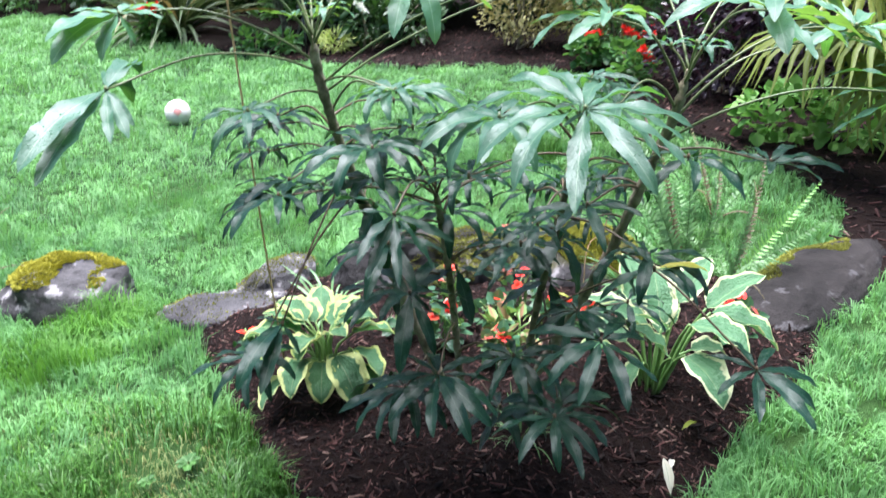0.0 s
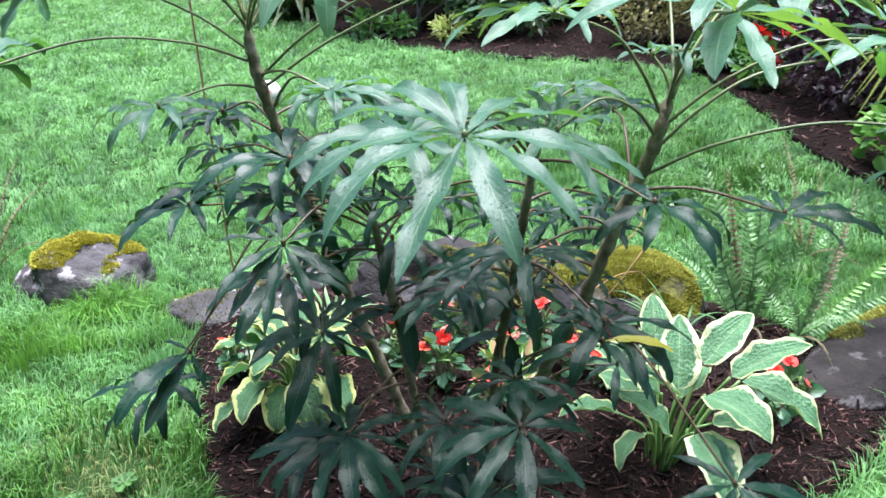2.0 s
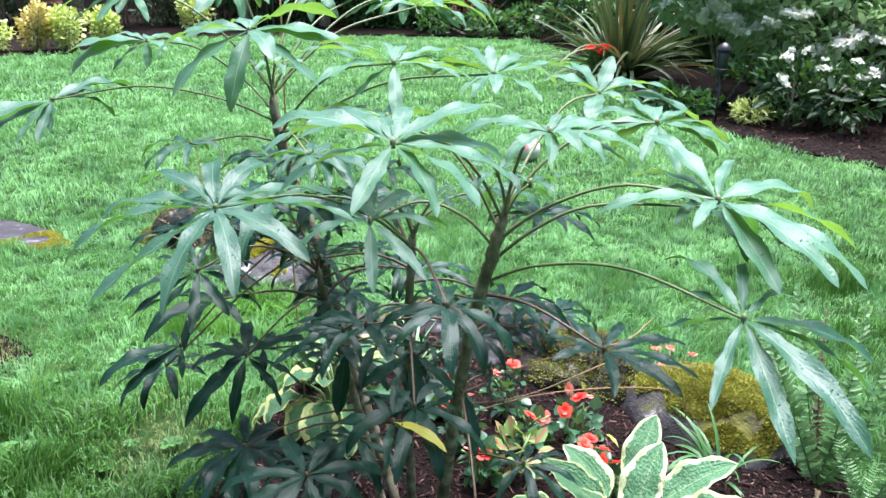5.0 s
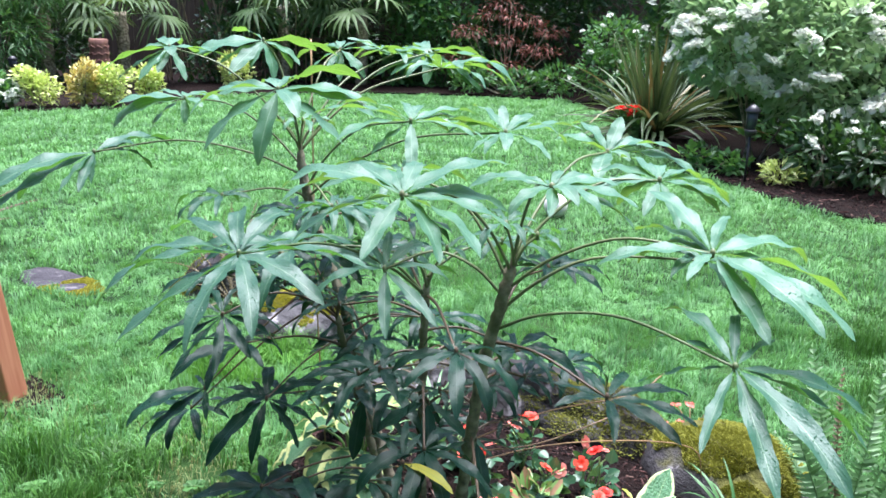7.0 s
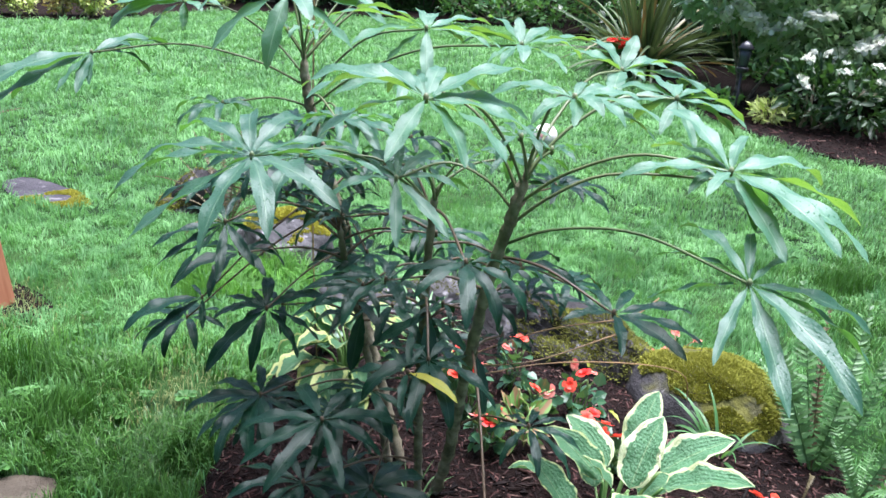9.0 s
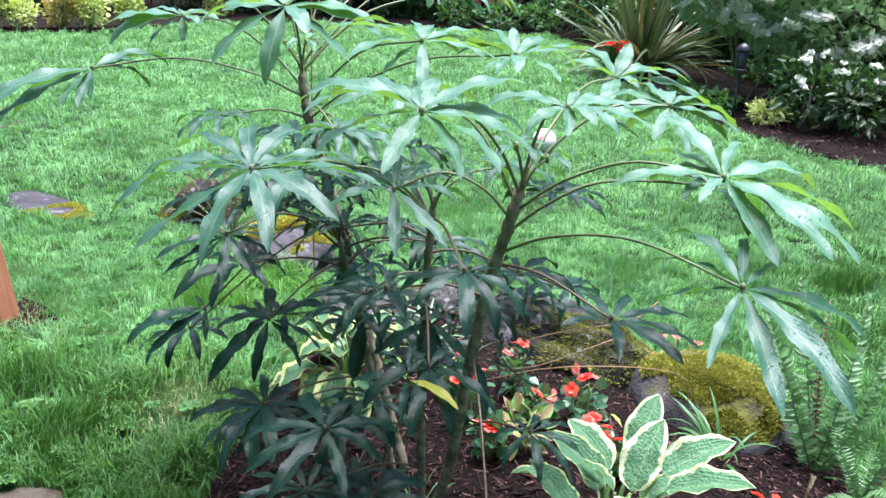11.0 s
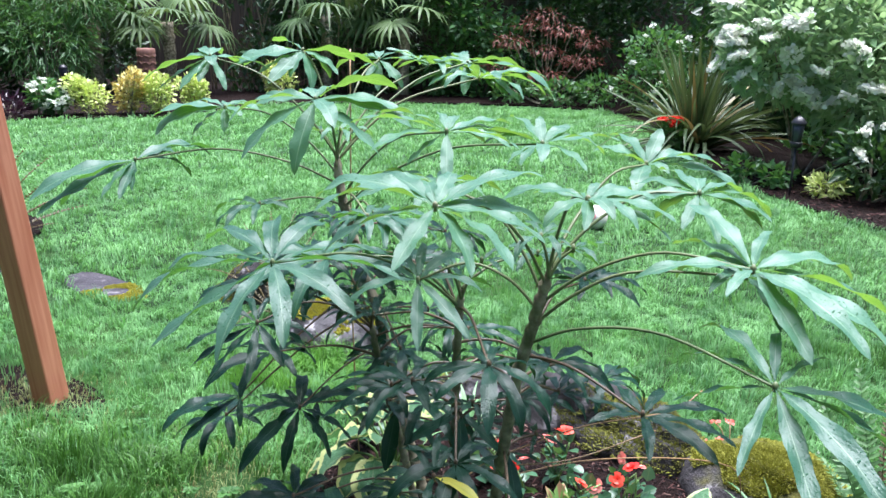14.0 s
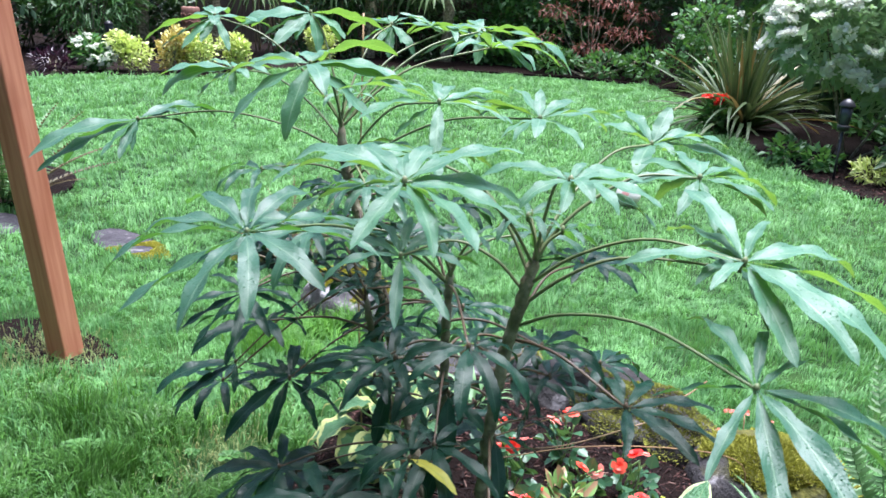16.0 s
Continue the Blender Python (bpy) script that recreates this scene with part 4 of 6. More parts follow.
fan_leaf(STEM_R, 0.88, (0.615, -1.053, 0.979), [(-118, -30, 0.14), (-82, -31, 0.194), (-65, -20, 0.221), (1, -32, 0.22), (6, -21, 0.199), (139, -27, 0.161), (127, -6, 0.157), (116, 7, 0.163), (81, 18, 0.11), (40, 8, 0.112)], wide=0.88)
leaf_on(STEM_R, 0.92, (0.61, -0.86, 1.065), 5, 0.13, 50, 15, 4)
fan_leaf(STEM_R, 1.02, (0.56, -0.7, 1.151), [(20, -27, 0.135), (21, -18, 0.142), (40, -5, 0.103), (57, 0, 0.066), (137, -3, 0.129), (116, 9, 0.119), (120, -32, 0.121), (-115, -32, 0.087), (-73, -38, 0.101), (-169, -10, 0.114), (-26, -14, 0.12), (86, -3, 0.107)], wide=1.5)
fan_leaf(STEM_R, 1.03, (0.497, -0.487, 1.16), [(-13, 1, 0.137), (128, 21, 0.112), (67, 38, 0.096), (-16, -9, 0.167), (-56, -8, 0.062), (-153, 16, 0.069), (41, 3, 0.119), (-104, -18, 0.114), (168, 8, 0.103), (98, 0, 0.1), (14, 0, 0.102)], wide=1.8)
fan_leaf(STEM_L, 0.97, (0.305, -0.592, 1.204), [(-135, -20, 0.087), (-42, -17, 0.11), (32, -11, 0.137), (-6, 5, 0.136), (-177, -4, 0.106), (-178, 6, 0.126), (126, 19, 0.111), (97, 30, 0.081), (58, 11, 0.106), (-88, -9, 0.101), (154, 2, 0.105), (-112, -16, 0.095)], wide=1.55)
fan_leaf(STEM_L, 0.99, (0.142, -0.638, 1.224), [(-82, -47, 0.112), (-143, -10, 0.145), (-131, -30, 0.101), (-169, 4, 0.166), (149, 7, 0.15), (108, 17, 0.082), (83, 11, 0.088), (40, 2, 0.142), (38, -6, 0.134), (47, -17, 0.097), (-22, -7, 0.14), (8, -13, 0.116)], wide=1.45)
leaf_on(STEM_R, 0.98, (0.14, -0.72, 1.15), 8, 0.15, 45, 8, 10)
fan_leaf(STEM_M, 0.9, (-0.084, -0.897, 1.051), [(172, -15, 0.205), (-166, -20, 0.22), (-137, -28, 0.22), (-99, -28, 0.20), (-66, -24, 0.18), (-32, -14, 0.18), (6, -6, 0.20), (38, -2, 0.18), (74, 6, 0.17), (108, 8, 0.16), (142, 0, 0.18)], wide=1.15)
fan_leaf(STEM_R, 0.95, (0.118, -0.77, 0.998), [(-139, -13, 0.137), (-80, -41, 0.129), (-38, -29, 0.141), (147, -1, 0.121), (126, 10, 0.115), (92, 25, 0.096), (53, 8, 0.113), (33, -13, 0.148), (145, -21, 0.111), (-176, -13, 0.106), (-2, -8, 0.108)])
fan_leaf(STEM_L, 1.08, (-0.126, -0.5, 1.256), [(-102, -59, 0.156), (-140, -36, 0.184), (-159, -16, 0.169), (166, -9, 0.141), (-20, -33, 0.17), (7, -8, 0.17), (5, -15, 0.19), (75, 10, 0.078), (129, 3, 0.076), (-61, -14, 0.147), (41, 4, 0.172), (102, -4, 0.174)], wide=1.55)
fan_leaf(STEM_L, 1.02, (-0.637, -0.221, 1.071), [(-144, -20, 0.249), (-142, -27, 0.247), (179, -32, 0.232), (-107, -33, 0.135), (-89, -40, 0.118), (-71, -41, 0.093), (56, 0, 0.217), (53, -4, 0.207), (69, -9, 0.159), (59, -22, 0.166)], wide=1.25)
fan_leaf(STEM_L, 1.09, (-0.46, -0.18, 1.31), [(-152, -21, 0.16), (-151, -32, 0.138), (-123, -40, 0.11), (-33, -53, 0.09), (158, -9, 0.094), (62, -14, 0.096), (28, -14, 0.146), (131, 8, 0.086), (-98, -43, 0.079), (96, 0, 0.098), (-66, -10, 0.087)], wide=1.8)
fan_leaf(STEM_L, 1.1, (-0.275, -0.07, 1.325), [(-158, -16, 0.183), (166, -15, 0.17), (-123, -34, 0.13), (-124, -43, 0.104), (-54, -51, 0.109), (-22, -27, 0.113), (10, -12, 0.185), (65, -34, 0.126), (-159, -28, 0.125), (-101, -43, 0.088), (55, -10, 0.163), (143, 8, 0.12)], wide=1.9)
fan_leaf(STEM_L, 1.1, (-0.13, 0.12, 1.3), [(-81, -59, 0.091), (-34, -39, 0.109), (164, -16, 0.139), (-144, -35, 0.104), (46, 2, 0.101), (7, -7, 0.134), (155, -1, 0.1), (-49, -34, 0.074), (-112, -39, 0.08), (100, 2, 0.098), (128, 2, 0.095)], wide=1.8)
fan_leaf(STEM_L, 1.08, (0.1, 0.11, 1.3), [(-93, -56, 0.093), (-25, -29, 0.172), (-3, -22, 0.247), (-29, -31, 0.147), (-168, -25, 0.165), (-169, -6, 0.18), (-148, -28, 0.122), (32, -3, 0.147), (-44, -39, 0.073), (-138, -27, 0.077), (-42, -31, 0.099), (112, -1, 0.134)], wide=1.8)
fan_leaf(STEM_L, 1.04, (-0.52, 0.05, 1.17), [(-153, -8, 0.189), (-151, -24, 0.192), (-136, -40, 0.127), (-78, -54, 0.074), (52, -2, 0.086), (160, 5, 0.098), (-13, -6, 0.109), (106, -4, 0.103), (20, 0, 0.104), (-46, -8, 0.098)], wide=1.85)
leaf_on(STEM_L, 1.09, (0.0, 0.16, 1.29), 8, 0.165, 48, 10, 12)
leaf_on(STEM_L, 1.08, (0.14, 0.0, 1.27), 8, 0.16, 52, 12, 10)
# the middle tier
leaf_on(STEM_L, 0.92, (-0.055, -0.255, 0.972), 10, 0.16, 60, 6, 10)
leaf_on(STEM_C, 0.78, (-0.170, -0.360, 0.890), 10, 0.17, 60, 8, 10)
leaf_on(STEM_C, 0.74, (-0.338, -0.236, 0.795), 9, 0.17, 62, 14, 8)
fan_leaf(STEM_C, 0.76, (-0.238, -0.545, 0.815), [(-150, -17, 0.152), (-145, -28, 0.156), (-120, -35, 0.162), (-83, -38, 0.137), (-44, -26, 0.127), (40, -40, 0.157), (158, 3, 0.107), (86, 17, 0.087), (45, -9, 0.127), (-2, -14, 0.121), (122, 2, 0.137)])
leaf_on(STEM_M, 0.90, (-0.065, -0.654, 0.989), 9, 0.17, 60, 8, 8)
leaf_on(STEM_L, 0.86, (-0.22, -0.01, 0.905), 7, 0.16, 72, 10, 4)
leaf_on(STEM_M, 0.88, (0.06, -0.45, 0.93), 9, 0.16, 60, 4, 10)
leaf_on(STEM_R, 0.85, (0.40, -0.50, 0.93), 8, 0.15, 60, 8, 8)
leaf_on(STEM_R, 0.80, (0.458, -0.400, 0.690), 8, 0.16, 85, 10, 4)
leaf_on(STEM_C, 0.7, (0.12, -0.30, 0.74), 8, 0.15, 75, 6, 4)
leaf_on(STEM_M, 0.75, (0.30, -0.42, 0.72), 7, 0.14, 85, 8, 2)
leaf_on(STEM_L, 0.80, (-0.22, 0.08, 0.80), 7, 0.15, 70, 8, 6)
# the low skirt
fan_leaf(STEM_L, 0.62, (-0.175, -0.476, 0.603), [(-133, -37, 0.183), (-95, -48, 0.142), (-38, -35, 0.132), (-17, -20, 0.135), (-156, -8, 0.112), (68, -2, 0.078), (137, 14, 0.067), (173, 7, 0.096), (26, 2, 0.136), (102, 6, 0.129)], wide=1.3)
fan_leaf(STEM_L, 0.78, (-0.385, -0.275, 0.52), [(-144, -19, 0.195), (-137, -30, 0.174), (-73, -54, 0.077), (57, -30, 0.068), (132, 7, 0.065), (-168, -28, 0.092)], wide=1.3)
leaf_on(STEM_C, 0.35, (-0.177, -0.430, 0.350), 11, 0.17, 60, 8, 8)
fan_leaf(STEM_M, 0.42, (0.161, -0.838, 0.682), [(169, -22, 0.125), (129, 9, 0.096), (93, 20, 0.096), (71, 14, 0.076), (-93, -19, 0.095), (-36, -8, 0.108), (-53, -16, 0.058)], old=5)
leaf_on(STEM_M, 0.38, (0.083, -0.707, 0.565), 8, 0.15, 60, 10, 6)
fan_leaf(STEM_M, 0.34, (0.018, -0.842, 0.577), [(-148, -22, 0.155), (-114, -22, 0.165), (157, -20, 0.14), (20, -16, 0.15), (120, -6, 0.15), (-60, -32, 0.13), (70, 2, 0.11), (-20, -20, 0.12), (-172, -14, 0.15)], wide=1.2)
leaf_on(STEM_R, 0.63, (0.317, -0.978, 0.460), 6, 0.165, 35, 22, 4)
leaf_on(STEM_M, 0.22, (-0.03, -0.765, 0.385), 8, 0.155, 60, 10, 6)
leaf_on(STEM_C, 0.30, (0.00, -0.60, 0.44), 9, 0.16, 65, 8, 6)
fan_leaf(STEM_C, 0.40, (-0.168, -0.556, 0.44), [(-132, -18, 0.165), (-107, -20, 0.185), (-90, -24, 0.165), (-68, -22, 0.155), (148, -12, 0.15), (64, -14, 0.13), (-160, -14, 0.16), (-30, -20, 0.14), (10, -12, 0.14), (105, 0, 0.13)], wide=1.2)
leaf_on(STEM_L, 0.72, (-0.44, -0.23, 0.44), 7, 0.17, 62, 18, 4)
fan_leaf(STEM_M, 0.52, (0.086, -0.647, 0.303), [(153, -14, 0.145), (-7, -13, 0.155), (121, -10, 0.14), (65, -8, 0.135), (-34, -17, 0.14), (-120, -16, 0.14), (-80, -18, 0.145), (30, -10, 0.13), (-160, -14, 0.14)], wide=1.45)
leaf_on(STEM_R, 0.35, (0.40, -0.55, 0.42), 6, 0.14, 60, 10, 4)
leaf_on(STEM_C, 0.22, (0.02, -0.52, 0.26), 8, 0.15, 50, 8, 8)

# the crowded inner leaves
inner = random.Random(77)
for line, low, high, n in ((STEM_M, 0.60, 0.94, 9), (STEM_L, 0.66, 1.0, 11), (STEM_C, 0.50, 0.78, 7), (STEM_R, 0.72, 0.88, 3)):
    for i in range(n):
        z = low + (high - low) * (i + inner.random()) / n
        root = along(line, z)
        a, r = i * 2.4 + inner.random(), inner.uniform(0.10, 0.24)
        whorl(root, root + Vector((math.cos(a) * r, math.sin(a) * r, inner.uniform(-0.04, 0.06))), 8, inner.uniform(0.12, 0.165), inner.choice((45, 62, 80)), 6, 4, seed=500 + i + int(z * 100), arch=0.02)

# the tufts of narrow young leaves at the stem tops
for k, line in enumerate((STEM_R, STEM_L, STEM_M, STEM_C)):
    root = Vector(line[-1]) - Vector((0, 0, 0.02))
    for j in range(3):
        a = j * 2.1 + k
        whorl(root, root + Vector((0.035 * math.cos(a), 0.035 * math.sin(a), 0.05 + 0.012 * j)), 5, 0.085, 65, 6, 20, seed=800 + 5 * k + j, arch=0.01)


def hanging_leaf(line, z, leaflets):
    """An old dark leaf whose broad leaflets hang beside the stem."""
    root = along(line, z)
    fan_leaf(line, z, tuple(root + Vector((0.012, -0.014, 0.02))), leaflets, wide=1.7)


hanging_leaf(STEM_L, 0.66, [(-100, -76, 0.17), (172, -6, 0.17), (-170, 24, 0.12), (-30, -50, 0.13), (60, -30, 0.12), (-140, -40, 0.13)])
hanging_leaf(STEM_M, 0.64, [(-80, -72, 0.14), (-10, -40, 0.12), (-165, -30, 0.13), (70, -20, 0.12)])
hanging_leaf(STEM_M, 0.52, [(-110, -60, 0.13), (10, -25, 0.13), (165, -20, 0.13), (60, -10, 0.12)])
hanging_leaf(STEM_R, 0.60, [(-60, -66, 0.12), (-160, -30, 0.12), (20, -30, 0.11)])
hanging_leaf(STEM_C, 0.55, [(-100, -60, 0.14), (170, -25, 0.14), (-30, -30, 0.13)])

# short old leaves hugging the two near stems
for k, (line, z, dx, dy) in enumerate(((STEM_R, 0.70, -0.07, 0.03), (STEM_R, 0.62, 0.06, 0.05), (STEM_R, 0.78, -0.05, 0.06), (STEM_M, 0.60, 0.06, 0.03), (STEM_M, 0.70, -0.06, 0.02))):
    root = along(line, z)
    whorl(root, root + Vector((dx, dy, 0.015)), 5, 0.10, 80, 6, 0, seed=700 + k, arch=0.01)


def twigs():
    rnd = random.Random(3)
    lines = [[(0.26, -0.60, 0.60), (0.42, -0.45, 0.60), (0.62, -0.30, 0.58), (0.70, -0.22, 0.60)], [(0.25, -0.55, 0.52), (0.45, -0.35, 0.47), (0.70, -0.12, 0.37), (0.84, -0.04, 0.31), (0.87, -0.02, 0.22)],
             [(0.25, -0.57, 0.56), (0.40, -0.50, 0.55), (0.58, -0.38, 0.57)], [(0.25, -0.60, 0.60), (0.19, -0.74, 0.62), (0.150, -0.845, 0.680)]]
    for l in lines:
        v, f = tube(curve_points(l, 14), 0.0016, 5)
        shrub_part("twig", mesh_of("twig", v, f, M_TWIG), "thin dry leafless twig")


twigs()


def stake(pts, r, label):
    v, f = tube(curve_points(pts, 16), r, 6)
    tagged(new("garden_stake", mesh_of("garden_stake", v, f, M_STAKE)), label, "stake", "thin stakes in the bed")


stake([(-0.20, 0.22, 0.03), (-0.22, 0.20, 0.6), (-0.225, 0.20, 1.32)], 0.0026, "tall thin brown cane stake behind the shrub")


# ---- hostas, begonias and small plants in the bed ----
HOSTA_LEAVES, GOLD_LEAVES = [[leaf_mesh(f"{kind}_{i}", mt, wd + 0.05 * (i % 2), 38 + 22 * i, 0.34, 10, 12, 8, "ovate", 0.09, i, 0.0, 0.06) for i in range(4)]
                             for kind, mt, wd in (("hosta_leaf", M_HOSTA, 0.52), ("gold_hosta_leaf", M_HOSTA_GOLD, 0.70))]


def hosta(base, label):
    return thing("hosta", label, "hosta", base, "hostas in the bed")


def hosta_leaf(p, head, reach, height, length, bend, pitch):
    """One leaf: heading in degrees, reach and height of its blade's foot, length, bend and pitch of the blade."""
    rnd = random.Random(int(head * 7 + reach * 1000))
    a = radians(head)
    c = Vector((math.cos(a) * reach, math.sin(a) * reach, height))
    line = curve_points([(0.03 * math.cos(a), 0.03 * math.sin(a), -0.01), (c.x * 0.4, c.y * 0.4, height * 0.7), tuple(c)], 8)
    v, f = tube(line, [0.006 - 0.003 * i / 8 for i in range(9)], 6)
    leaf = part("leaf", mesh_of("hosta_stalk", v, f, M_STALK), p)
    m = Matrix.Translation(c) @ Matrix.Rotation(a + rnd.gauss(0, 0.15), 4, "Z") @ Matrix.Rotation(-radians(pitch), 4, "Y") @ Matrix.Rotation(rnd.gauss(0, 0.25), 4, "X") @ Matrix.Scale(length, 4)
    part("leaf_blade", (GOLD_LEAVES if p.location.x < 0 else HOSTA_LEAVES)[bend], leaf, at=m)


def hosta_blade(p, foot, tip, bend=0, wide=1.0, roll=0.0):
    """One leaf whose blade lies between two places."""
    base = p.matrix_basis.translation
    foot, tip = Vector(foot) - base, Vector(tip) - base
    d = (tip - foot).normalized()
    side = Vector((0, 0, 1)).cross(d).normalized()
    c = foot - d * 0.004
    root = Vector((foot.x * 0.18, foot.y * 0.18, -0.01))
    v, f = tube(curve_points([root, root.lerp(foot, 0.55) + Vector((0, 0, 0.03)), c], 8), [0.007 - 0.0035 * i / 8 for i in range(9)], 6)
    leaf = part("leaf", mesh_of("hosta_stalk", v, f, M_STALK), p)
    up = d.cross(side)
    m = Matrix.Translation(foot) @ Matrix((d, side, up)).transposed().to_4x4() @ Matrix.Rotation(radians(roll), 4, "X")
    ln = (tip - foot).length * 1.0
    part("leaf_blade", HOSTA_LEAVES[bend], leaf, at=m @ Matrix.Rotation(radians(-8 - 9 * bend), 4, "Y") @ Matrix.Diagonal((ln, ln * wide, ln, 1)))


green_hosta = hosta((0.60, -0.46, 0.05), "variegated hosta with cream-edged green leaves in mulch")
hosta_blade(green_hosta, (0.675, -0.33, 0.225), (0.742, -0.21, 0.352), 0, 1.0)
hosta_blade(green_hosta, (0.655, -0.44, 0.215), (0.733, -0.33, 0.352), 0, 1.12)
hosta_blade(green_hosta, (0.715, -0.45, 0.275), (0.880, -0.418, 0.357), 0, 1.05, 12)
hosta_blade(green_hosta, (0.700, -0.555, 0.305), (0.868, -0.615, 0.372), 0, 0.95, 8)
hosta_blade(green_hosta, (0.625, -0.565, 0.285), (0.656, -0.740, 0.262), 1, 1.25)
hosta_blade(green_hosta, (0.755, -0.53, 0.262), (0.884, -0.675, 0.155), 1, 1.0)
hosta_blade(green_hosta, (0.57, -0.60, 0.225), (0.545, -0.765, 0.145), 2, 1.25)
hosta_blade(green_hosta, (0.585, -0.46, 0.245), (0.452, -0.383, 0.325), 0, 1.0, -15)
hosta_blade(green_hosta, (0.61, -0.39, 0.235), (0.512, -0.267, 0.292), 0, 1.05, -10)
hosta_blade(green_hosta, (0.505, -0.60, 0.245), (0.402, -0.542, 0.352), 0, 1.0, -10)
hosta_blade(green_hosta, (0.60, -0.51, 0.26), (0.53, -0.45, 0.30), 0, 1.1, 25)
hosta_leaf(green_hosta, -160, 0.08, 0.12, 0.12, 2, 5)
hosta_leaf(green_hosta, 150, 0.10, 0.13, 0.15, 1, 20)
hosta_leaf(green_hosta, -30, 0.11, 0.11, 0.14, 2, 5)
hosta_leaf(green_hosta, 30, 0.10, 0.12, 0.15, 1, 25)
hosta_leaf(green_hosta, 95, 0.09, 0.11, 0.14, 1, 25)
yellow_hosta = hosta((-0.10, 0.16, 0.05), "variegated hosta with broad yellow-margined leaves in mulch")
hosta_leaf(yellow_hosta, 100, 0.087, 0.158, 0.143, 1, 25)
hosta_leaf(yellow_hosta, 140, 0.098, 0.158, 0.143, 1, 15)
hosta_leaf(yellow_hosta, 180, 0.092, 0.144, 0.134, 2, 10)
hosta_leaf(yellow_hosta, -150, 0.104, 0.130, 0.143, 2, 5)
hosta_leaf(yellow_hosta, -120, 0.087, 0.115, 0.143, 3, 0)
hosta_leaf(yellow_hosta, -90, 0.070, 0.115, 0.150, 3, 5)
hosta_leaf(yellow_hosta, -60, 0.092, 0.122, 0.143, 2, 5)
hosta_leaf(yellow_hosta, -20, 0.087, 0.144, 0.134, 1, 15)
hosta_leaf(yellow_hosta, 30, 0.092, 0.158, 0.143, 1, 20)
hosta_leaf(yellow_hosta, 65, 0.087, 0.158, 0.143, 0, 30)
hosta_leaf(yellow_hosta, -165, 0.139, 0.072, 0.126, 2, 5)
hosta_leaf(yellow_hosta, 160, 0.058, 0.180, 0.119, 1, 30)
hosta_leaf(yellow_hosta, -40, 0.035, 0.172, 0.119, 1, 30)
hosta_leaf(yellow_hosta, 120, 0.047, 0.194, 0.134, 1, 30)
hosta_leaf(yellow_hosta, -100, 0.115, 0.144, 0.166, 3, -25)
hosta_leaf(yellow_hosta, -140, 0.052, 0.172, 0.126, 1, 15)
hosta_leaf(yellow_hosta, -75, 0.127, 0.086, 0.126, 2, 0)
hosta_leaf(yellow_hosta, 10, 0.052, 0.180, 0.126, 1, 30)

for turn in range(6):
    hosta_leaf(yellow_hosta, turn * 60 + 25, 0.045, 0.165 + 0.012 * (turn % 3), 0.13, turn % 2, 28)


def leaf_cloud(n, blobs, length, width, seed, up=0.3, fold=0.25, shell=0.55):
    """Many small folded leaves through and over some round masses: verts, quads, tris, uvs."""
    rng = np.random.default_rng(seed)
    blobs = np.asarray(blobs, float)
    vol = np.prod(blobs[:, 3:], 1) ** 0.7
    which = rng.choice(len(blobs), n, p=vol / vol.sum())
    d = rng.normal(size=(n, 3))
    d /= np.linalg.norm(d, axis=1)[:, None]
    rad = shell + (1 - shell) * rng.random(n) ** 0.7
    rad *= 1 + 0.13 * np.sin(d[:, 0] * 7 + which) * np.cos(d[:, 2] * 6 + d[:, 1] * 5)
    c = blobs[which, :3] + d * blobs[which, 3:] * rad[:, None]
    c[:, 2] = np.maximum(c[:, 2], 0.04)
    ax = d * 0.8 + rng.normal(size=(n, 3)) * 0.55 + np.array([0, 0, up])
    ax /= np.linalg.norm(ax, axis=1)[:, None]
    side = np.cross(ax, rng.normal(size=(n, 3)) * 0.5 + np.array([0, 0, 1.0]))
    side /= np.linalg.norm(side, axis=1)[:, None] + 1e-9
    nrm = np.cross(side, ax)
    ln = length * (0.6 + 0.8 * rng.random(n))[:, None]
    w = ln * width / length / 2
    v = np.empty((n, 6, 3))
    v[:, 0] = c
    v[:, 1] = c + ax * ln * 0.35 - side * w + nrm * w * fold
    v[:, 2] = c + ax * ln * 0.70 - side * w * 0.75 + nrm * w * fold * 0.5
    v[:, 3] = c + ax * ln * 0.98 - nrm * ln * 0.08
    v[:, 4] = c + ax * ln * 0.70 + side * w * 0.75 + nrm * w * fold * 0.5
    v[:, 5] = c + ax * ln * 0.35 + side * w + nrm * w * fold
    i = np.arange(n)[:, None] * 6
    q = np.concatenate([i + np.array([[0, 1, 2, 3]]), i + np.array([[0, 3, 4, 5]])])
    uv = np.tile(np.array([(0, 0.5), (0.35, 0), (0.7, 0.1), (1, 0.5), (0.7, 0.9), (0.35, 1)]), (n, 1))
    return v.reshape(-1, 3), q, uv


def foliage(name, parent, n, blobs, length, width, mat, seed, up=0.3, label="", shell=0.55):
    v, q, uv = leaf_cloud(n, blobs, length, width, seed, up, shell=shell)
    return part(name, fast_mesh(name, v, q, [], mat, uv), parent, label, kind="stuff")


def bloom_mesh(name, r, mat, seed, petals=40, size=0.45, flat=0.6):
    """A flower head: small petals over a dome."""
    v, q, uv = leaf_cloud(petals, [(0, 0, 0, r, r, r * flat)], r * size * 1.4, r * size * 1.3, seed, 0.2, shell=0.5)
    v[:, 2] -= 0.04
    return fast_mesh(name, v, q, [], mat, uv)


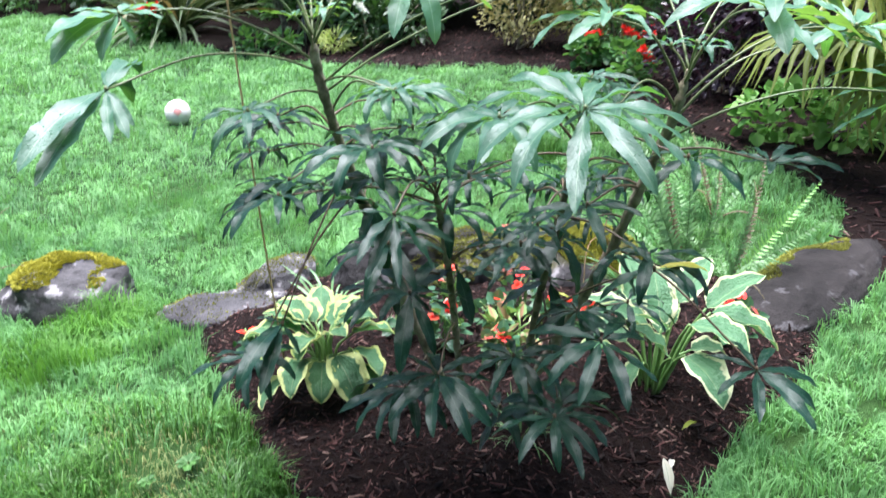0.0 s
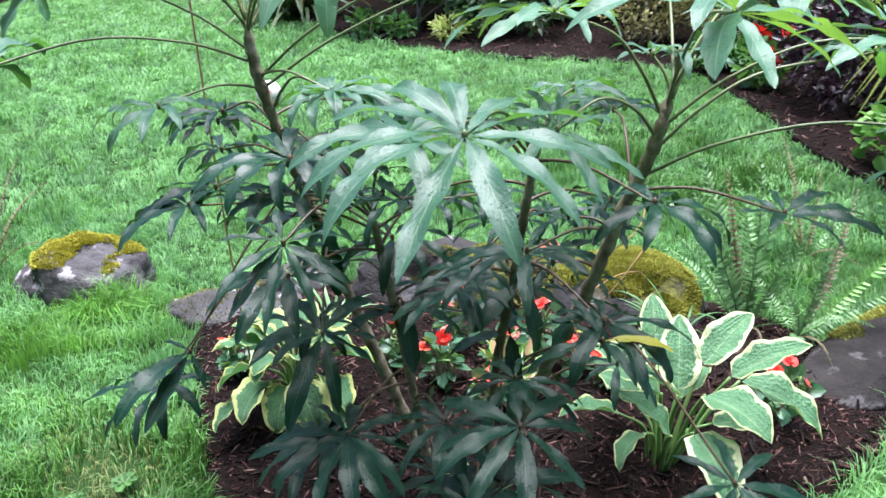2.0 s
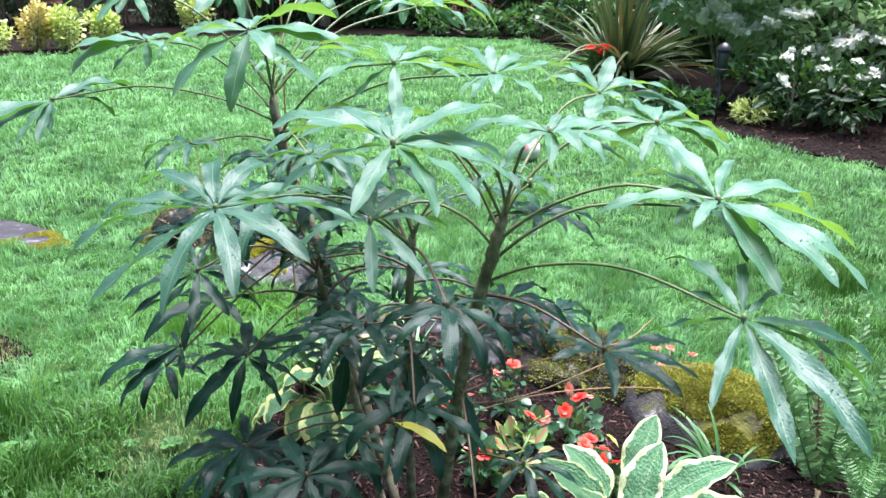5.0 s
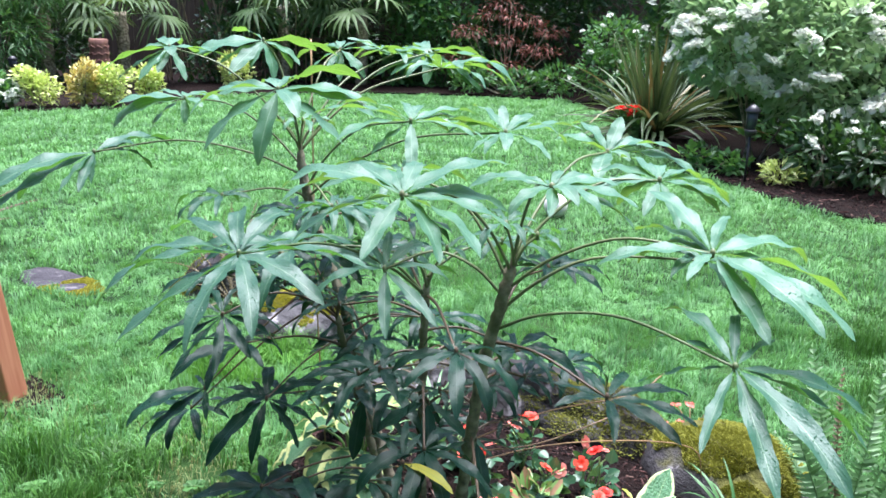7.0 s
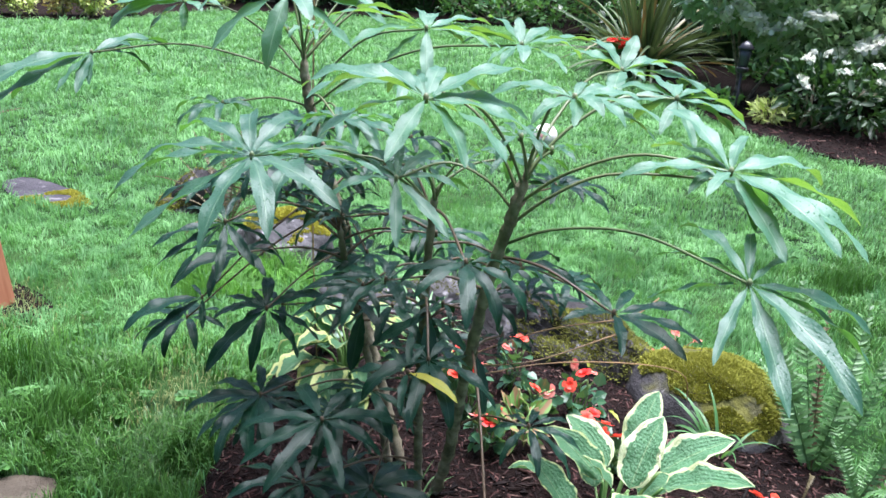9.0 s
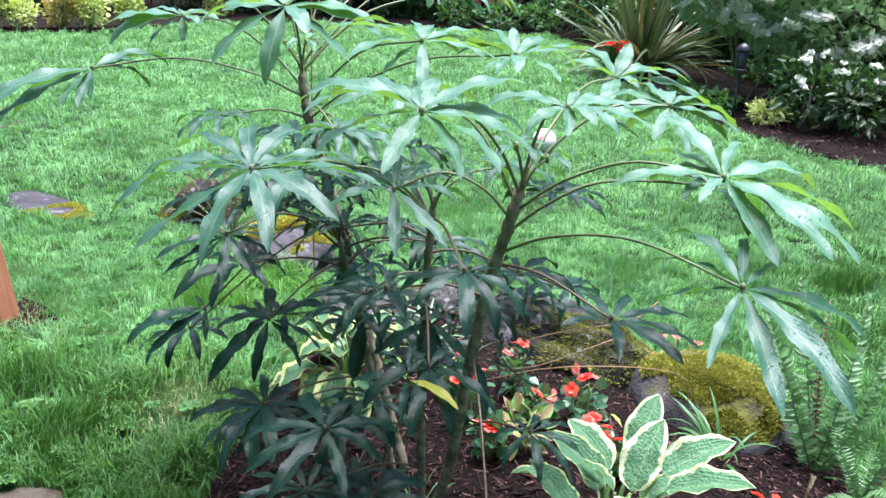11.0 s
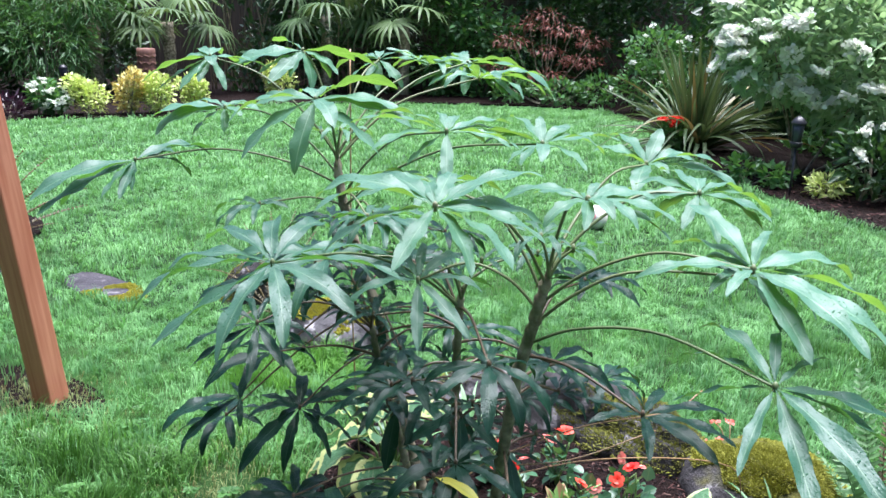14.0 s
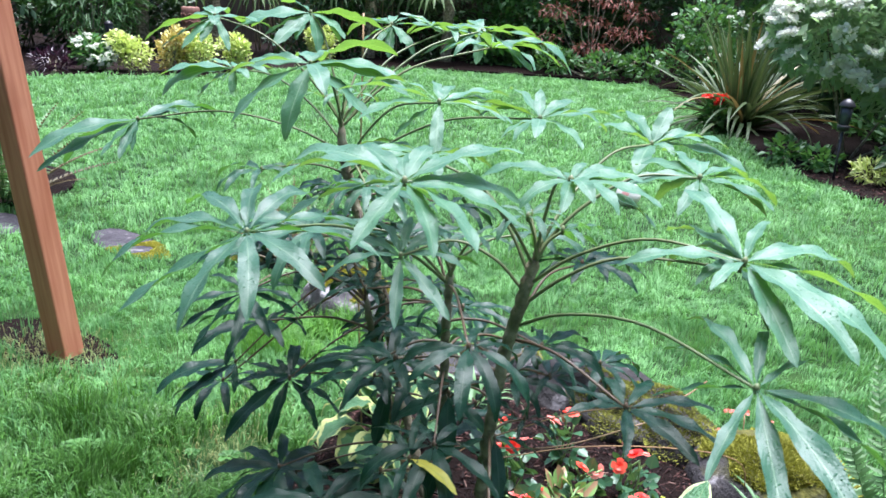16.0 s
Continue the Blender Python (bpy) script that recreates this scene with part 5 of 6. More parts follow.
def blossom_mesh(name, r, mat, seed):
    """An open begonia or impatiens flower of five cupped petals."""
    rnd = random.Random(seed)
    verts, faces = [], []
    for ring, k, tilt in ((r, 5, 0.25), (r * 0.7, 5, 0.7), (r * 0.4, 4, 1.0)):
        for j in range(k):
            a = 6.283 * (j + 0.5 * (ring < r)) / k + rnd.gauss(0, 0.12)
            ca, sa = math.cos(a), math.sin(a)
            for_len = [(0.0, 0.05), (0.45, 0.36), (0.85, 0.42), (1.0, 0.18)]
            i = len(verts)
            for s, w in for_len:
                x, z = s * ring * math.cos(tilt), s * ring * math.sin(tilt) - 0.18 * ring * s * s
                for sgn in (-1, 1):
                    y = sgn * w * ring
                    verts.append((x * ca - y * sa, x * sa + y * ca, z + 0.1 * ring * (1 - sgn * 0)))
            for t in range(3):
                b = i + 2 * t
                faces.append((b, b + 2, b + 3, b + 1))
    return mesh_of(name, verts, faces, mat)


BLOSSOMS = {n: [blossom_mesh(f"blossom_{n}_{s}", 0.021, m, s) for s in range(2)] for n, m in (("orange", M_FL_ORANGE), ("red", M_FL_RED), ("pink", M_FL_PINK))}
COLOUR = {"orange": "orange blossom", "red": "red blossom", "pink": "salmon pink blossom"}


def begonia(x, y, z, r, h, flowers, seed, label):
    rnd = random.Random(seed)
    p = thing("begonia", label, "begonia", (x, y, z), "begonias in the bed")
    st = [tube(curve_points([(0, 0, -0.01), (rnd.gauss(0, r * 0.25), rnd.gauss(0, r * 0.25), h * 0.5), (rnd.gauss(0, r * 0.5), rnd.gauss(0, r * 0.5), h * 0.9)], 5), 0.003, 5) for _ in range(6)]
    for v, f in st:
        part("stalk", mesh_of("stalk", v, f, M_STALK), p)
    foliage("foliage", p, 44, [(0, 0, h * 0.5, r * 0.85, r * 0.85, h * 0.45)], 0.036, 0.030, M_BEGONIA, seed, 0.35, "small glossy green leaves")
    for c, dx, dy, dz in flowers:
        m = Matrix.Translation((dx, dy, dz)) @ Euler((rnd.gauss(-0.5, 0.4), rnd.gauss(0, 0.4), rnd.random() * 6)).to_matrix().to_4x4() @ Matrix.Scale(rnd.uniform(0.9, 1.25), 4)
        part("flower", BLOSSOMS[c][rnd.randrange(2)], p, COLOUR[c], m)


begonia(0.40, 0.24, 0.05, 0.065, 0.17, [("orange", 0.0, -0.01, 0.185), ("orange", 0.02, 0.01, 0.18), ("pink", -0.03, 0.0, 0.15)], 1, "leafy begonia with orange blossom in mulch")
begonia(0.27, 0.06, 0.05, 0.06, 0.16, [("red", 0.0, -0.02, 0.17), ("pink", 0.03, 0.03, 0.16), ("orange", -0.04, 0.02, 0.13)], 2, "leafy begonia with red and salmon blossom in mulch")
begonia(0.46, 0.08, 0.05, 0.06, 0.12, [("orange", 0.0, -0.02, 0.12), ("pink", 0.04, 0.01, 0.1)], 3, "small begonia with pale orange blossom in mulch")
begonia(0.62, -0.05, 0.05, 0.05, 0.10, [("orange", -0.02, -0.01, 0.11), ("orange", 0.03, -0.02, 0.1), ("red", 0.0, 0.02, 0.11)], 4, "small begonia with orange blossom beside the hosta")
begonia(0.67, -0.16, 0.05, 0.04, 0.10, [("orange", 0.0, 0.0, 0.12), ("orange", -0.03, 0.03, 0.11)], 5, "small begonia with orange blossom under hosta leaves")
begonia(0.97, -0.46, 0.04, 0.07, 0.16, [("red", 0.0, 0.0, 0.18), ("orange", -0.03, 0.02, 0.19), ("orange", 0.02, 0.03, 0.17), ("pink", 0.02, -0.04, 0.13), ("red", -0.04, 0.0, 0.16)], 6, "begonia with scarlet and salmon blossom beside the boulder")
begonia(0.60, 0.10, 0.05, 0.07, 0.15, [("red", 0.0, 0.0, 0.16), ("pink", 0.03, 0.02, 0.15), ("orange", -0.04, -0.02, 0.13), ("pink", -0.02, 0.05, 0.16)], 7, "begonia with red and pink blossom beside the boulder")
begonia(0.33, -0.12, 0.06, 0.05, 0.12, [("red", 0.0, -0.02, 0.11), ("red", 0.02, 0.02, 0.12), ("pink", -0.03, 0.01, 0.1)], 9, "small begonia with red and salmon blossom in mulch")
begonia(-0.22, 0.42, 0.04, 0.04, 0.11, [("orange", 0.0, -0.01, 0.12), ("orange", -0.02, 0.02, 0.1)], 10, "small begonia with orange blossom behind the hosta")
begonia(0.20, 0.22, 0.05, 0.06, 0.13, [("red", 0.0, 0.0, 0.14), ("orange", 0.03, 0.03, 0.13)], 11, "leafy begonia with red blossom in mulch")


def coleus(x, y, z, seed):
    rnd = random.Random(seed)
    p = thing("coleus", "coleus with maroon leaves edged in lime green", "coleus", (x, y, z))
    for v, f in ([tube(curve_points([(0, 0, -0.01), (rnd.gauss(0, 0.02), rnd.gauss(0, 0.02), 0.07), (rnd.gauss(0, 0.035), rnd.gauss(0, 0.035), 0.14)], 4), 0.003, 5) for _ in range(4)]):
        part("stalk", mesh_of("stalk", v, f, M_STALK), p)
    foliage("foliage", p, 40, [(0, 0, 0.085, 0.065, 0.065, 0.05)], 0.05, 0.028, M_COLEUS, seed, 0.1, "maroon and lime leaves")


coleus(0.42, -0.06, 0.05, 5)


def tufted(name, label, at, n, length, width, mat, seed, spread=0.6, bend=70, group=""):
    """Narrow arching leaves from one crown."""
    rnd = random.Random(seed)
    p = thing(name, label, name.replace("_", " "), at, group)
    mes = [leaf_mesh(f"{name}_blade_{i}", mat, width, bend * (0.6 + 0.4 * i), 0.3, 0, 9, 2, "strap", 0.0, i) for i in range(3)]
    for i in range(n):
        s = length * rnd.uniform(0.6, 1.1)
        up = rnd.uniform(90 - 100 * spread, 85)
        m = Matrix.Rotation(rnd.random() * 6.28, 4, "Z") @ Matrix.Translation((rnd.random() * 0.04, 0, 0)) @ Matrix.Rotation(-radians(up), 4, "Y") @ Matrix.Rotation(rnd.gauss(0, 0.3), 4, "X") @ Matrix.Scale(s, 4)
        part("leaf", mes[rnd.randrange(3)], p, at=m)
    return p


tufted("spider_grass", "pale green grassy tuft with thin arching leaves", (0.98, -0.03, 0.05), 18, 0.25, 0.05, M_MID, 3, 0.55, 90)
tufted("spider_grass", "pale green grassy tuft with thin arching leaves", (0.10, 0.52, 0.05), 22, 0.22, 0.05, M_LIGHT, 4, 0.5, 80)
tufted("spider_grass", "fine dark green grassy tuft in mulch", (0.16, -0.42, 0.05), 30, 0.16, 0.03, M_FERN, 5, 0.6, 90)



def fallen_leaf(me, at, rot, size, label):
    ob = new("fallen_leaf", me)
    ob.matrix_basis = pose(*at, *rot) @ Matrix.Scale(size, 4)
    tagged(ob, label, "leaf", "fallen leaves on the mulch")


M_PALE = leaf_mat("bleached_leaf", (0.6, 0.58, 0.44), (0.7, 0.68, 0.55), (0.5, 0.5, 0.35), 0.6, 0.15)
PALE_LEAF = leaf_mesh("pale_leaf", M_PALE, 0.3, 30, 0.4, 0, 9, 4, "lance", 0.05, 3)
fallen_leaf(PALE_LEAF, (0.30, -0.80, 0.045), (10, -62, 60), 0.085, "bleached white fallen leaf standing in mulch")
fallen_leaf(PALE_LEAF, (0.37, -0.74, 0.05), (0, 0, 40), 0.05, "small bleached fallen leaf on mulch")
fallen_leaf(OLD_LEAFLET, (0.50, -0.66, 0.06), (0, -8, 10), 0.08, "yellow fallen leaflet on mulch")
fallen_leaf(OLD_LEAFLET, (0.70, -0.02, 0.13), (0, -30, 120), 0.06, "yellow fallen leaflet caught on begonia leaves")

# ---- ferns ----
def frond_mesh(name, mat, bend, pairs=32, start=0.0, seed=0, width=0.23, fold=0.1):
    """A frond one metre long: a thin midrib and two rows of separate, tilted, pointed pinnae."""
    rnd = random.Random(seed)
    line = []
    x = z = 0.0
    for i in range(pairs + 1):
        a = radians(start - bend * (i / pairs) ** 1.6)
        line.append((Vector((x, 0, z)), a))
        x += math.cos(a) / pairs
        z += math.sin(a) / pairs
    v, f = tube([p for p, _ in line], [0.007 * (1 - i / (pairs + 2)) for i in range(pairs + 1)], 4)
    for i, (p, a) in enumerate(line):
        s = i / pairs
        if s < 0.08:
            continue
        w = width * (min(1, (s - 0.04) / 0.3) ** 0.5) * (1 - s) ** 0.62 * 0.5 + 0.008
        fwd = Vector((math.cos(a), 0, math.sin(a)))
        nr = Vector((-math.sin(a), 0, math.cos(a)))
        for sgn in (-1, 1):
            if rnd.random() < 0.03:
                continue
            side = (Vector((0, sgn, 0)) + nr * (fold + rnd.gauss(0, 0.10))).normalized()
            d = (side + fwd * (0.10 + 0.5 * s + rnd.gauss(0, 0.05))).normalized()
            tilt = rnd.gauss(-0.5, 0.16)
            across = (fwd * math.cos(tilt) + nr * math.sin(tilt)) * (0.37 / pairs)
            ln = w * rnd.uniform(0.86, 1.08)
            q = p + fwd * rnd.gauss(0, 0.12 / pairs)
            k = len(v)
            v += [q - across * 0.8, q + across * 1.25, q + d * ln * 0.3 - across * 0.85, q + d * ln * 0.3 + across * 0.9,
                  q + d * ln * 0.7 - across * 0.45 + fwd * ln * 0.03, q + d * ln * 0.7 + across * 0.6 + fwd * ln * 0.03, q + d * ln + fwd * ln * 0.09 - nr * ln * 0.14]
            f += [(k, k + 1, k + 3, k + 2), (k + 2, k + 3, k + 5, k + 4), (k + 4, k + 5, k + 6)]
    return mesh_of(name, v, f, mat, [(0.5, 0.5)] * len(v))


FRONDS = [frond_mesh(f"frond_{i}", M_FERN, b, seed=i) for i, b in enumerate((22, 50, 85))]
FRONDS_LIME = [frond_mesh(f"lime_frond_{i}", M_FERN_LIME, b, 30, seed=i + 9, width=0.20, fold=0.7) for i, b in enumerate((12, 30))]
FRONDS_OLD = [frond_mesh(f"old_frond_{i}", M_FERN_OLD, b, seed=i + 5, width=0.10, fold=0.4) for i, b in enumerate((25, 60, 95))]
FROND_KINDS = ((FRONDS, ""), (FRONDS_OLD, "dry brown frond"), (FRONDS_LIME, "fresh lime green frond"))


def fern(at, fronds, label):
    """fronds: heading, rise, length, bend, old."""
    p = thing("fern", label, "fern", at, "sword ferns")
    rnd = random.Random(int(at[0] * 100) + 50)
    for head, rise, length, bend, old in fronds:
        m = Matrix.Rotation(radians(head), 4, "Z") @ Matrix.Translation((0.02, 0, -0.01)) @ Matrix.Rotation(-radians(rise), 4, "Y") @ Matrix.Rotation(rnd.gauss(0, 0.3), 4, "X") @ Matrix.Scale(length, 4)
        kind, words = FROND_KINDS[int(old)]
        part("frond", kind[bend], p, words, m)
    return p


def frond_to(p, tip, facing, kind=0, bend=0, foot=(0.0, 0.0)):
    """One more frond of a fern, from its crown to a tip, its upper side turned to a direction."""
    me, words = FROND_KINDS[kind][0][bend], FROND_KINDS[kind][1]
    end = max((w.co for w in me.vertices), key=lambda c: c.x).copy()
    start = Vector((foot[0], foot[1], -0.01))
    d = Vector(tip) - p.matrix_basis.translation - start
    x = d.normalized()
    y = Vector(facing).cross(x).normalized()
    turn = Matrix((x, y, x.cross(y))).transposed().to_4x4() @ Matrix.Rotation(math.atan2(end.z, end.x), 4, "Y")
    part("frond", me, p, words, Matrix.Translation(start) @ turn @ Matrix.Scale(d.length / end.length, 4))


tall_fern = fern((1.25, -0.01, 0.03), [(150, 66, 0.36, 0, 0), (110, 50, 0.38, 1, 0), (300, 35, 0.24, 2, 0), (250, 40, 0.22, 2, 1), (60, 62, 0.40, 0, 0)], "green sword fern with upright fronds behind the moss boulder")
for tip, facing, kind, bend in (((1.045, 0.03, 0.505), (-0.2, -1, 0.3), 0, 0), ((1.33, 0.08, 0.545), (0.1, -1, 0.2), 0, 0), ((1.17, 0.16, 0.55), (-0.2, -1, 0.2), 0, 0), ((1.36, -0.03, 0.42), (0.2, -1, 0.4), 0, 1),
                                ((1.46, 0.14, 0.47), (0.2, -1, 0.2), 0, 0), ((1.25, 0.12, 0.50), (-0.6, -0.8, 0.2), 1, 0), ((1.40, 0.26, 0.42), (0, -1, 0.4), 0, 1), ((1.10, 0.20, 0.40), (0, -1, 0.5), 0, 1), ((1.50, 0.03, 0.36), (0.3, -1, 0.3), 0, 1)):
    frond_to(tall_fern, tip, facing, kind, bend)
low_fern = fern((1.31, -0.17, 0.06), [(100, 50, 0.30, 1, 0), (60, 40, 0.30, 2, 0), (10, 45, 0.30, 1, 0)], "light green sword fern arching over the grey boulder")
for tip, facing, kind, bend in (((1.66, -0.26, 0.37), (-0.2, -0.7, 0.7), 2, 0), ((1.64, -0.34, 0.27), (0.0, -0.6, 0.8), 0, 0), ((1.10, -0.33, 0.11), (0, -0.4, 1), 0, 1), ((1.22, -0.38, 0.09), (0, -0.3, 1), 1, 1),
                                ((1.52, -0.12, 0.46), (-0.4, -1, 0.3), 1, 0), ((1.60, -0.02, 0.34), (-0.4, -1, 0.3), 1, 1), ((1.40, -0.16, 0.42), (0, -1, 0.3), 0, 0), ((1.18, -0.20, 0.27), (-0.3, -0.8, 0.6), 0, 1), ((1.38, -0.36, 0.16), (0, -0.5, 0.8), 0, 2)):
    frond_to(low_fern, tip, facing, kind, bend)
fern((1.82, 0.30, 0.03), [(80, 72, 0.44, 0, 1), (120, 66, 0.40, 0, 0), (30, 60, 0.42, 1, 1), (160, 62, 0.4, 0, 0), (200, 60, 0.36, 1, 1), (-20, 50, 0.36, 1, 0), (250, 40, 0.3, 1, 1)], "half-brown sword fern at the lawn's edge")
fern((-0.92, 1.60, 0.04), [(80, 72, 0.46, 0, 0), (130, 60, 0.42, 0, 1), (180, 52, 0.40, 1, 1), (30, 62, 0.42, 1, 1), (230, 50, 0.36, 1, 1), (-30, 46, 0.34, 1, 1), (110, 80, 0.48, 0, 1), (280, 40, 0.32, 1, 0),
                           (155, 76, 0.44, 0, 1), (255, 30, 0.32, 1, 1), (60, 84, 0.50, 0, 1), (20, 74, 0.44, 0, 1), (55, 78, 0.44, 0, 0), (205, 68, 0.42, 0, 1)], "half-brown fern clump beside the moss-capped boulder")
fern((-3.0, 2.32, 0.0), [(a * 61, 30 + 50 * ((a * 7) % 10) / 10, 0.62 + 0.03 * (a % 7), (a * 3) % 3 if a % 4 else 0, int(a % 2 == 0)) for a in range(36)], "large dark half-brown fern clump in the small side bed")


def astilbe(at, h, seed):
    rnd = random.Random(seed)
    p = thing("astilbe", "thin red-stemmed astilbe with coral flower plumes", "astilbe", at, "coral astilbe plumes")
    st, fl = [], []
    for _ in range(4):
        a = rnd.random() * 6.28
        tip = Vector((math.cos(a) * 0.07, math.sin(a) * 0.07, h * rnd.uniform(0.8, 1.05)))
        st.append(tube(curve_points([(0, 0, -0.01), tuple(tip * 0.5 + Vector((0, 0, 0.03))), tuple(tip)], 6), 0.002, 5))
        fl.append(tip)
    for v, f in st:
        part("stalk", mesh_of("stalk", v, f, M_TWIG), p)
    for t in fl:
        q = bloom_mesh("plume", 0.013, M_FL_PINK, rnd.randrange(99), 26, 0.5, 1.4)
        part("plume", q, p, "coral flower plume", Matrix.Translation(t))


astilbe((0.98, 0.60, 0.0), 0.11, 3)
astilbe((0.88, 0.50, 0.0), 0.09, 4)

# ---- things on the lawn ----


def box_verts(sx, sy, sz):
    x, y = sx / 2, sy / 2
    return [(-x, -y, 0), (x, -y, 0), (x, y, 0), (-x, y, 0), (-x, -y, sz), (x, -y, sz), (x, y, sz), (-x, y, sz)]


def bevelled_box(name, sx, sy, sz, mat, bev=0.006):
    bm = bmesh.new()
    vs = [bm.verts.new(v) for v in box_verts(sx, sy, sz)]
    for f in ((0, 3, 2, 1), (4, 5, 6, 7), (0, 1, 5, 4), (1, 2, 6, 5), (2, 3, 7, 6), (3, 0, 4, 7)):
        bm.faces.new([vs[i] for i in f])
    bmesh.ops.bevel(bm, geom=list(bm.edges), offset=bev, segments=2, affect="EDGES", profile=0.5)
    me = bpy.data.meshes.new(name)
    bm.to_mesh(me)
    bm.free()
    me.materials.append(mat)
    return me


post = new("wooden_post", bevelled_box("wooden_post", 0.09, 0.09, 2.4, M_POST))
lean = Vector((-0.122, -0.084, 1.369)).normalized()
across = Vector((0, 1, 0)).cross(lean).normalized()
post.matrix_basis = Matrix.Translation((-1.445, 0.60, -0.04)) @ Matrix((across, lean.cross(across), lean)).transposed().to_4x4() @ Matrix.Rotation(radians(-13), 4, "Z")
tagged(post, "reddish-brown stained leaning timber post set in the lawn", "post")


def ball():
    me = bpy.data.meshes.new("toy_ball")
    bm = bmesh.new()
    bmesh.ops.create_uvsphere(bm, u_segments=32, v_segments=18, radius=0.085)
    bm.to_mesh(me)
    me.polygons.foreach_set("use_smooth", np.ones(len(me.polygons), bool))
    me.materials.append(M_BALL)
    ob = new("toy_ball", me)
    ob.location = (0.67, 3.78, 0.08)
    tagged(ob, "small white ball with a red mark on the grass", "ball")
    bm.clear()
    bmesh.ops.create_uvsphere(bm, u_segments=64, v_segments=40, radius=0.0860)
    bmesh.ops.delete(bm, geom=[v for v in bm.verts if v.co.normalized().dot(Vector((-0.28, -0.90, 0.32)).normalized()) < 0.94], context="VERTS")
    m2 = bpy.data.meshes.new("mark")
    bm.to_mesh(m2)
    m2.materials.append(M_BALL_RED)
    part("mark", m2, ob, "faded red printed mark")


ball()


def solar_lamp(x, y, z, h, label):
    p = thing("solar_lamp", label, "garden lamp", (x, y, z), "solar path lamps")
    v, f = tube([Vector((0, 0, -0.05)), Vector((0, 0, h * 0.62))], 0.010, 8)
    part("pole", mesh_of("pole", v, f, M_BLACK), p)
    v, f = tube([Vector((0, 0, h * q)) for q in (0.60, 0.62, 0.66, 0.68)], [0.02, 0.045, 0.05, 0.048], 14)
    part("base_cup", mesh_of("base_cup", v, f, M_BLACK), p)
    v, f = tube([Vector((0, 0, h * q)) for q in (0.675, 0.80, 0.90)], [0.036, 0.044, 0.05], 14)
    part("lens", mesh_of("lens", v, f, M_LENS), p, "frosted grey lens")
    v, f = tube([Vector((0, 0, h * q)) for q in (0.90, 0.915, 0.97, 1.0)], [0.062, 0.064, 0.04, 0.012], 14)
    part("cap", mesh_of("cap", v, f, M_BLACK), p)
    for a in range(4):
        c, s = math.cos(a * 1.571 + 0.4) * 0.05, math.sin(a * 1.571 + 0.4) * 0.05
        v, f = tube([Vector((c * 0.85, s * 0.85, h * 0.67)), Vector((c * 1.05, s * 1.05, h * 0.91))], 0.004, 5)
        part("rib", mesh_of("rib", v, f, M_BLACK), p)


solar_lamp(2.34, 5.22, 0.03, 0.66, "black solar path lamp on a stake in the mulch")
solar_lamp(-6.5, 9.3, 0.03, 0.56, "black solar path lamp on a stake behind bushes")

# ---- the borders ----


def bush(name, label, category, at, n, blobs, length, width, mat, seed, up=0.3, stems=5, shell=0.5, group="", flowers=None):
    p = thing(name, label, category, (at[0], at[1], 0.03), group)
    rnd = random.Random(seed)
    tops = [b for b in blobs]
    st = []
    for i in range(stems):
        b = tops[i % len(tops)]
        top = Vector((b[0] + rnd.gauss(0, b[3] * 0.3), b[1] + rnd.gauss(0, b[4] * 0.3), b[2] + b[5] * 0.3))
        st.append(tube(curve_points([(rnd.gauss(0, 0.05), rnd.gauss(0, 0.05), -0.03), tuple(top * 0.5 + Vector((0, 0, -0.05))), tuple(top)], 6), [0.014 - 0.0015 * k for k in range(7)], 6))
    for v, f in st:
        part("stem", mesh_of("stem", v, f, M_BARK), p)
    foliage("foliage", p, n, blobs, length, width, mat, seed, up, "", shell)
    if flowers:
        meshes, places, flabel = flowers
        for q in places:
            m = Matrix.Translation(q) @ Euler((rnd.gauss(0, 0.4), rnd.gauss(0, 0.4), rnd.random() * 6)).to_matrix().to_4x4() @ Matrix.Scale(rnd.uniform(0.75, 1.2), 4)
            part("flower", rnd.choice(meshes), p, flabel, m)
    return p


WHITE_HEADS = [bloom_mesh(f"white_head_{i}", 0.10, M_FL_WHITE, i, 110, 0.3, 0.6) for i in range(3)]
WHITE_SMALL = [bloom_mesh(f"white_small_{i}", 0.035, M_FL_WHITE, i + 5, 40, 0.5, 0.7) for i in range(2)]
RED_HEADS = [bloom_mesh(f"red_head_{i}", 0.06, M_FL_RED, i + 9, 60, 0.4, 0.7) for i in range(2)]


def on_blobs(blobs, n, seed, facing=(-0.5, -1, 0.4), least=0.1):
    """Places on the outside of the masses that look towards the lawn."""
    rnd = random.Random(seed)
    f = Vector(facing).normalized()
    out = []
    while len(out) < n:
        b = rnd.choice(blobs)
        d = Vector((rnd.gauss(0, 1), rnd.gauss(0, 1), rnd.gauss(0, 1))).normalized()
        q = (b[0] + d.x * b[3] * 1.1, b[1] + d.y * b[4] * 1.1, b[2] + d.z * b[5] * 1.1)
        if d.dot(f) > least and all(sum(((q[k] - o[k]) / o[k + 3]) ** 2 for k in range(3)) > 1.05 for o in blobs):
            out.append((b[0] + d.x * b[3] * 1.08, b[1] + d.y * b[4] * 1.08, max(0.08, b[2] + d.z * b[5] * 1.08)))
    return out


b1 = [(-0.42, -0.25, 1.12, 0.42, 0.38, 0.34), (0, 0, 1.25, 0.75, 0.7, 0.62), (0.55, -0.25, 1.0, 0.7, 0.65, 0.6), (0.2, 0.4, 1.7, 0.9, 0.8, 0.5), (-0.35, 0.2, 1.5, 0.5, 0.5, 0.4), (0.9, -0.5, 0.7, 0.5, 0.5, 0.45)]
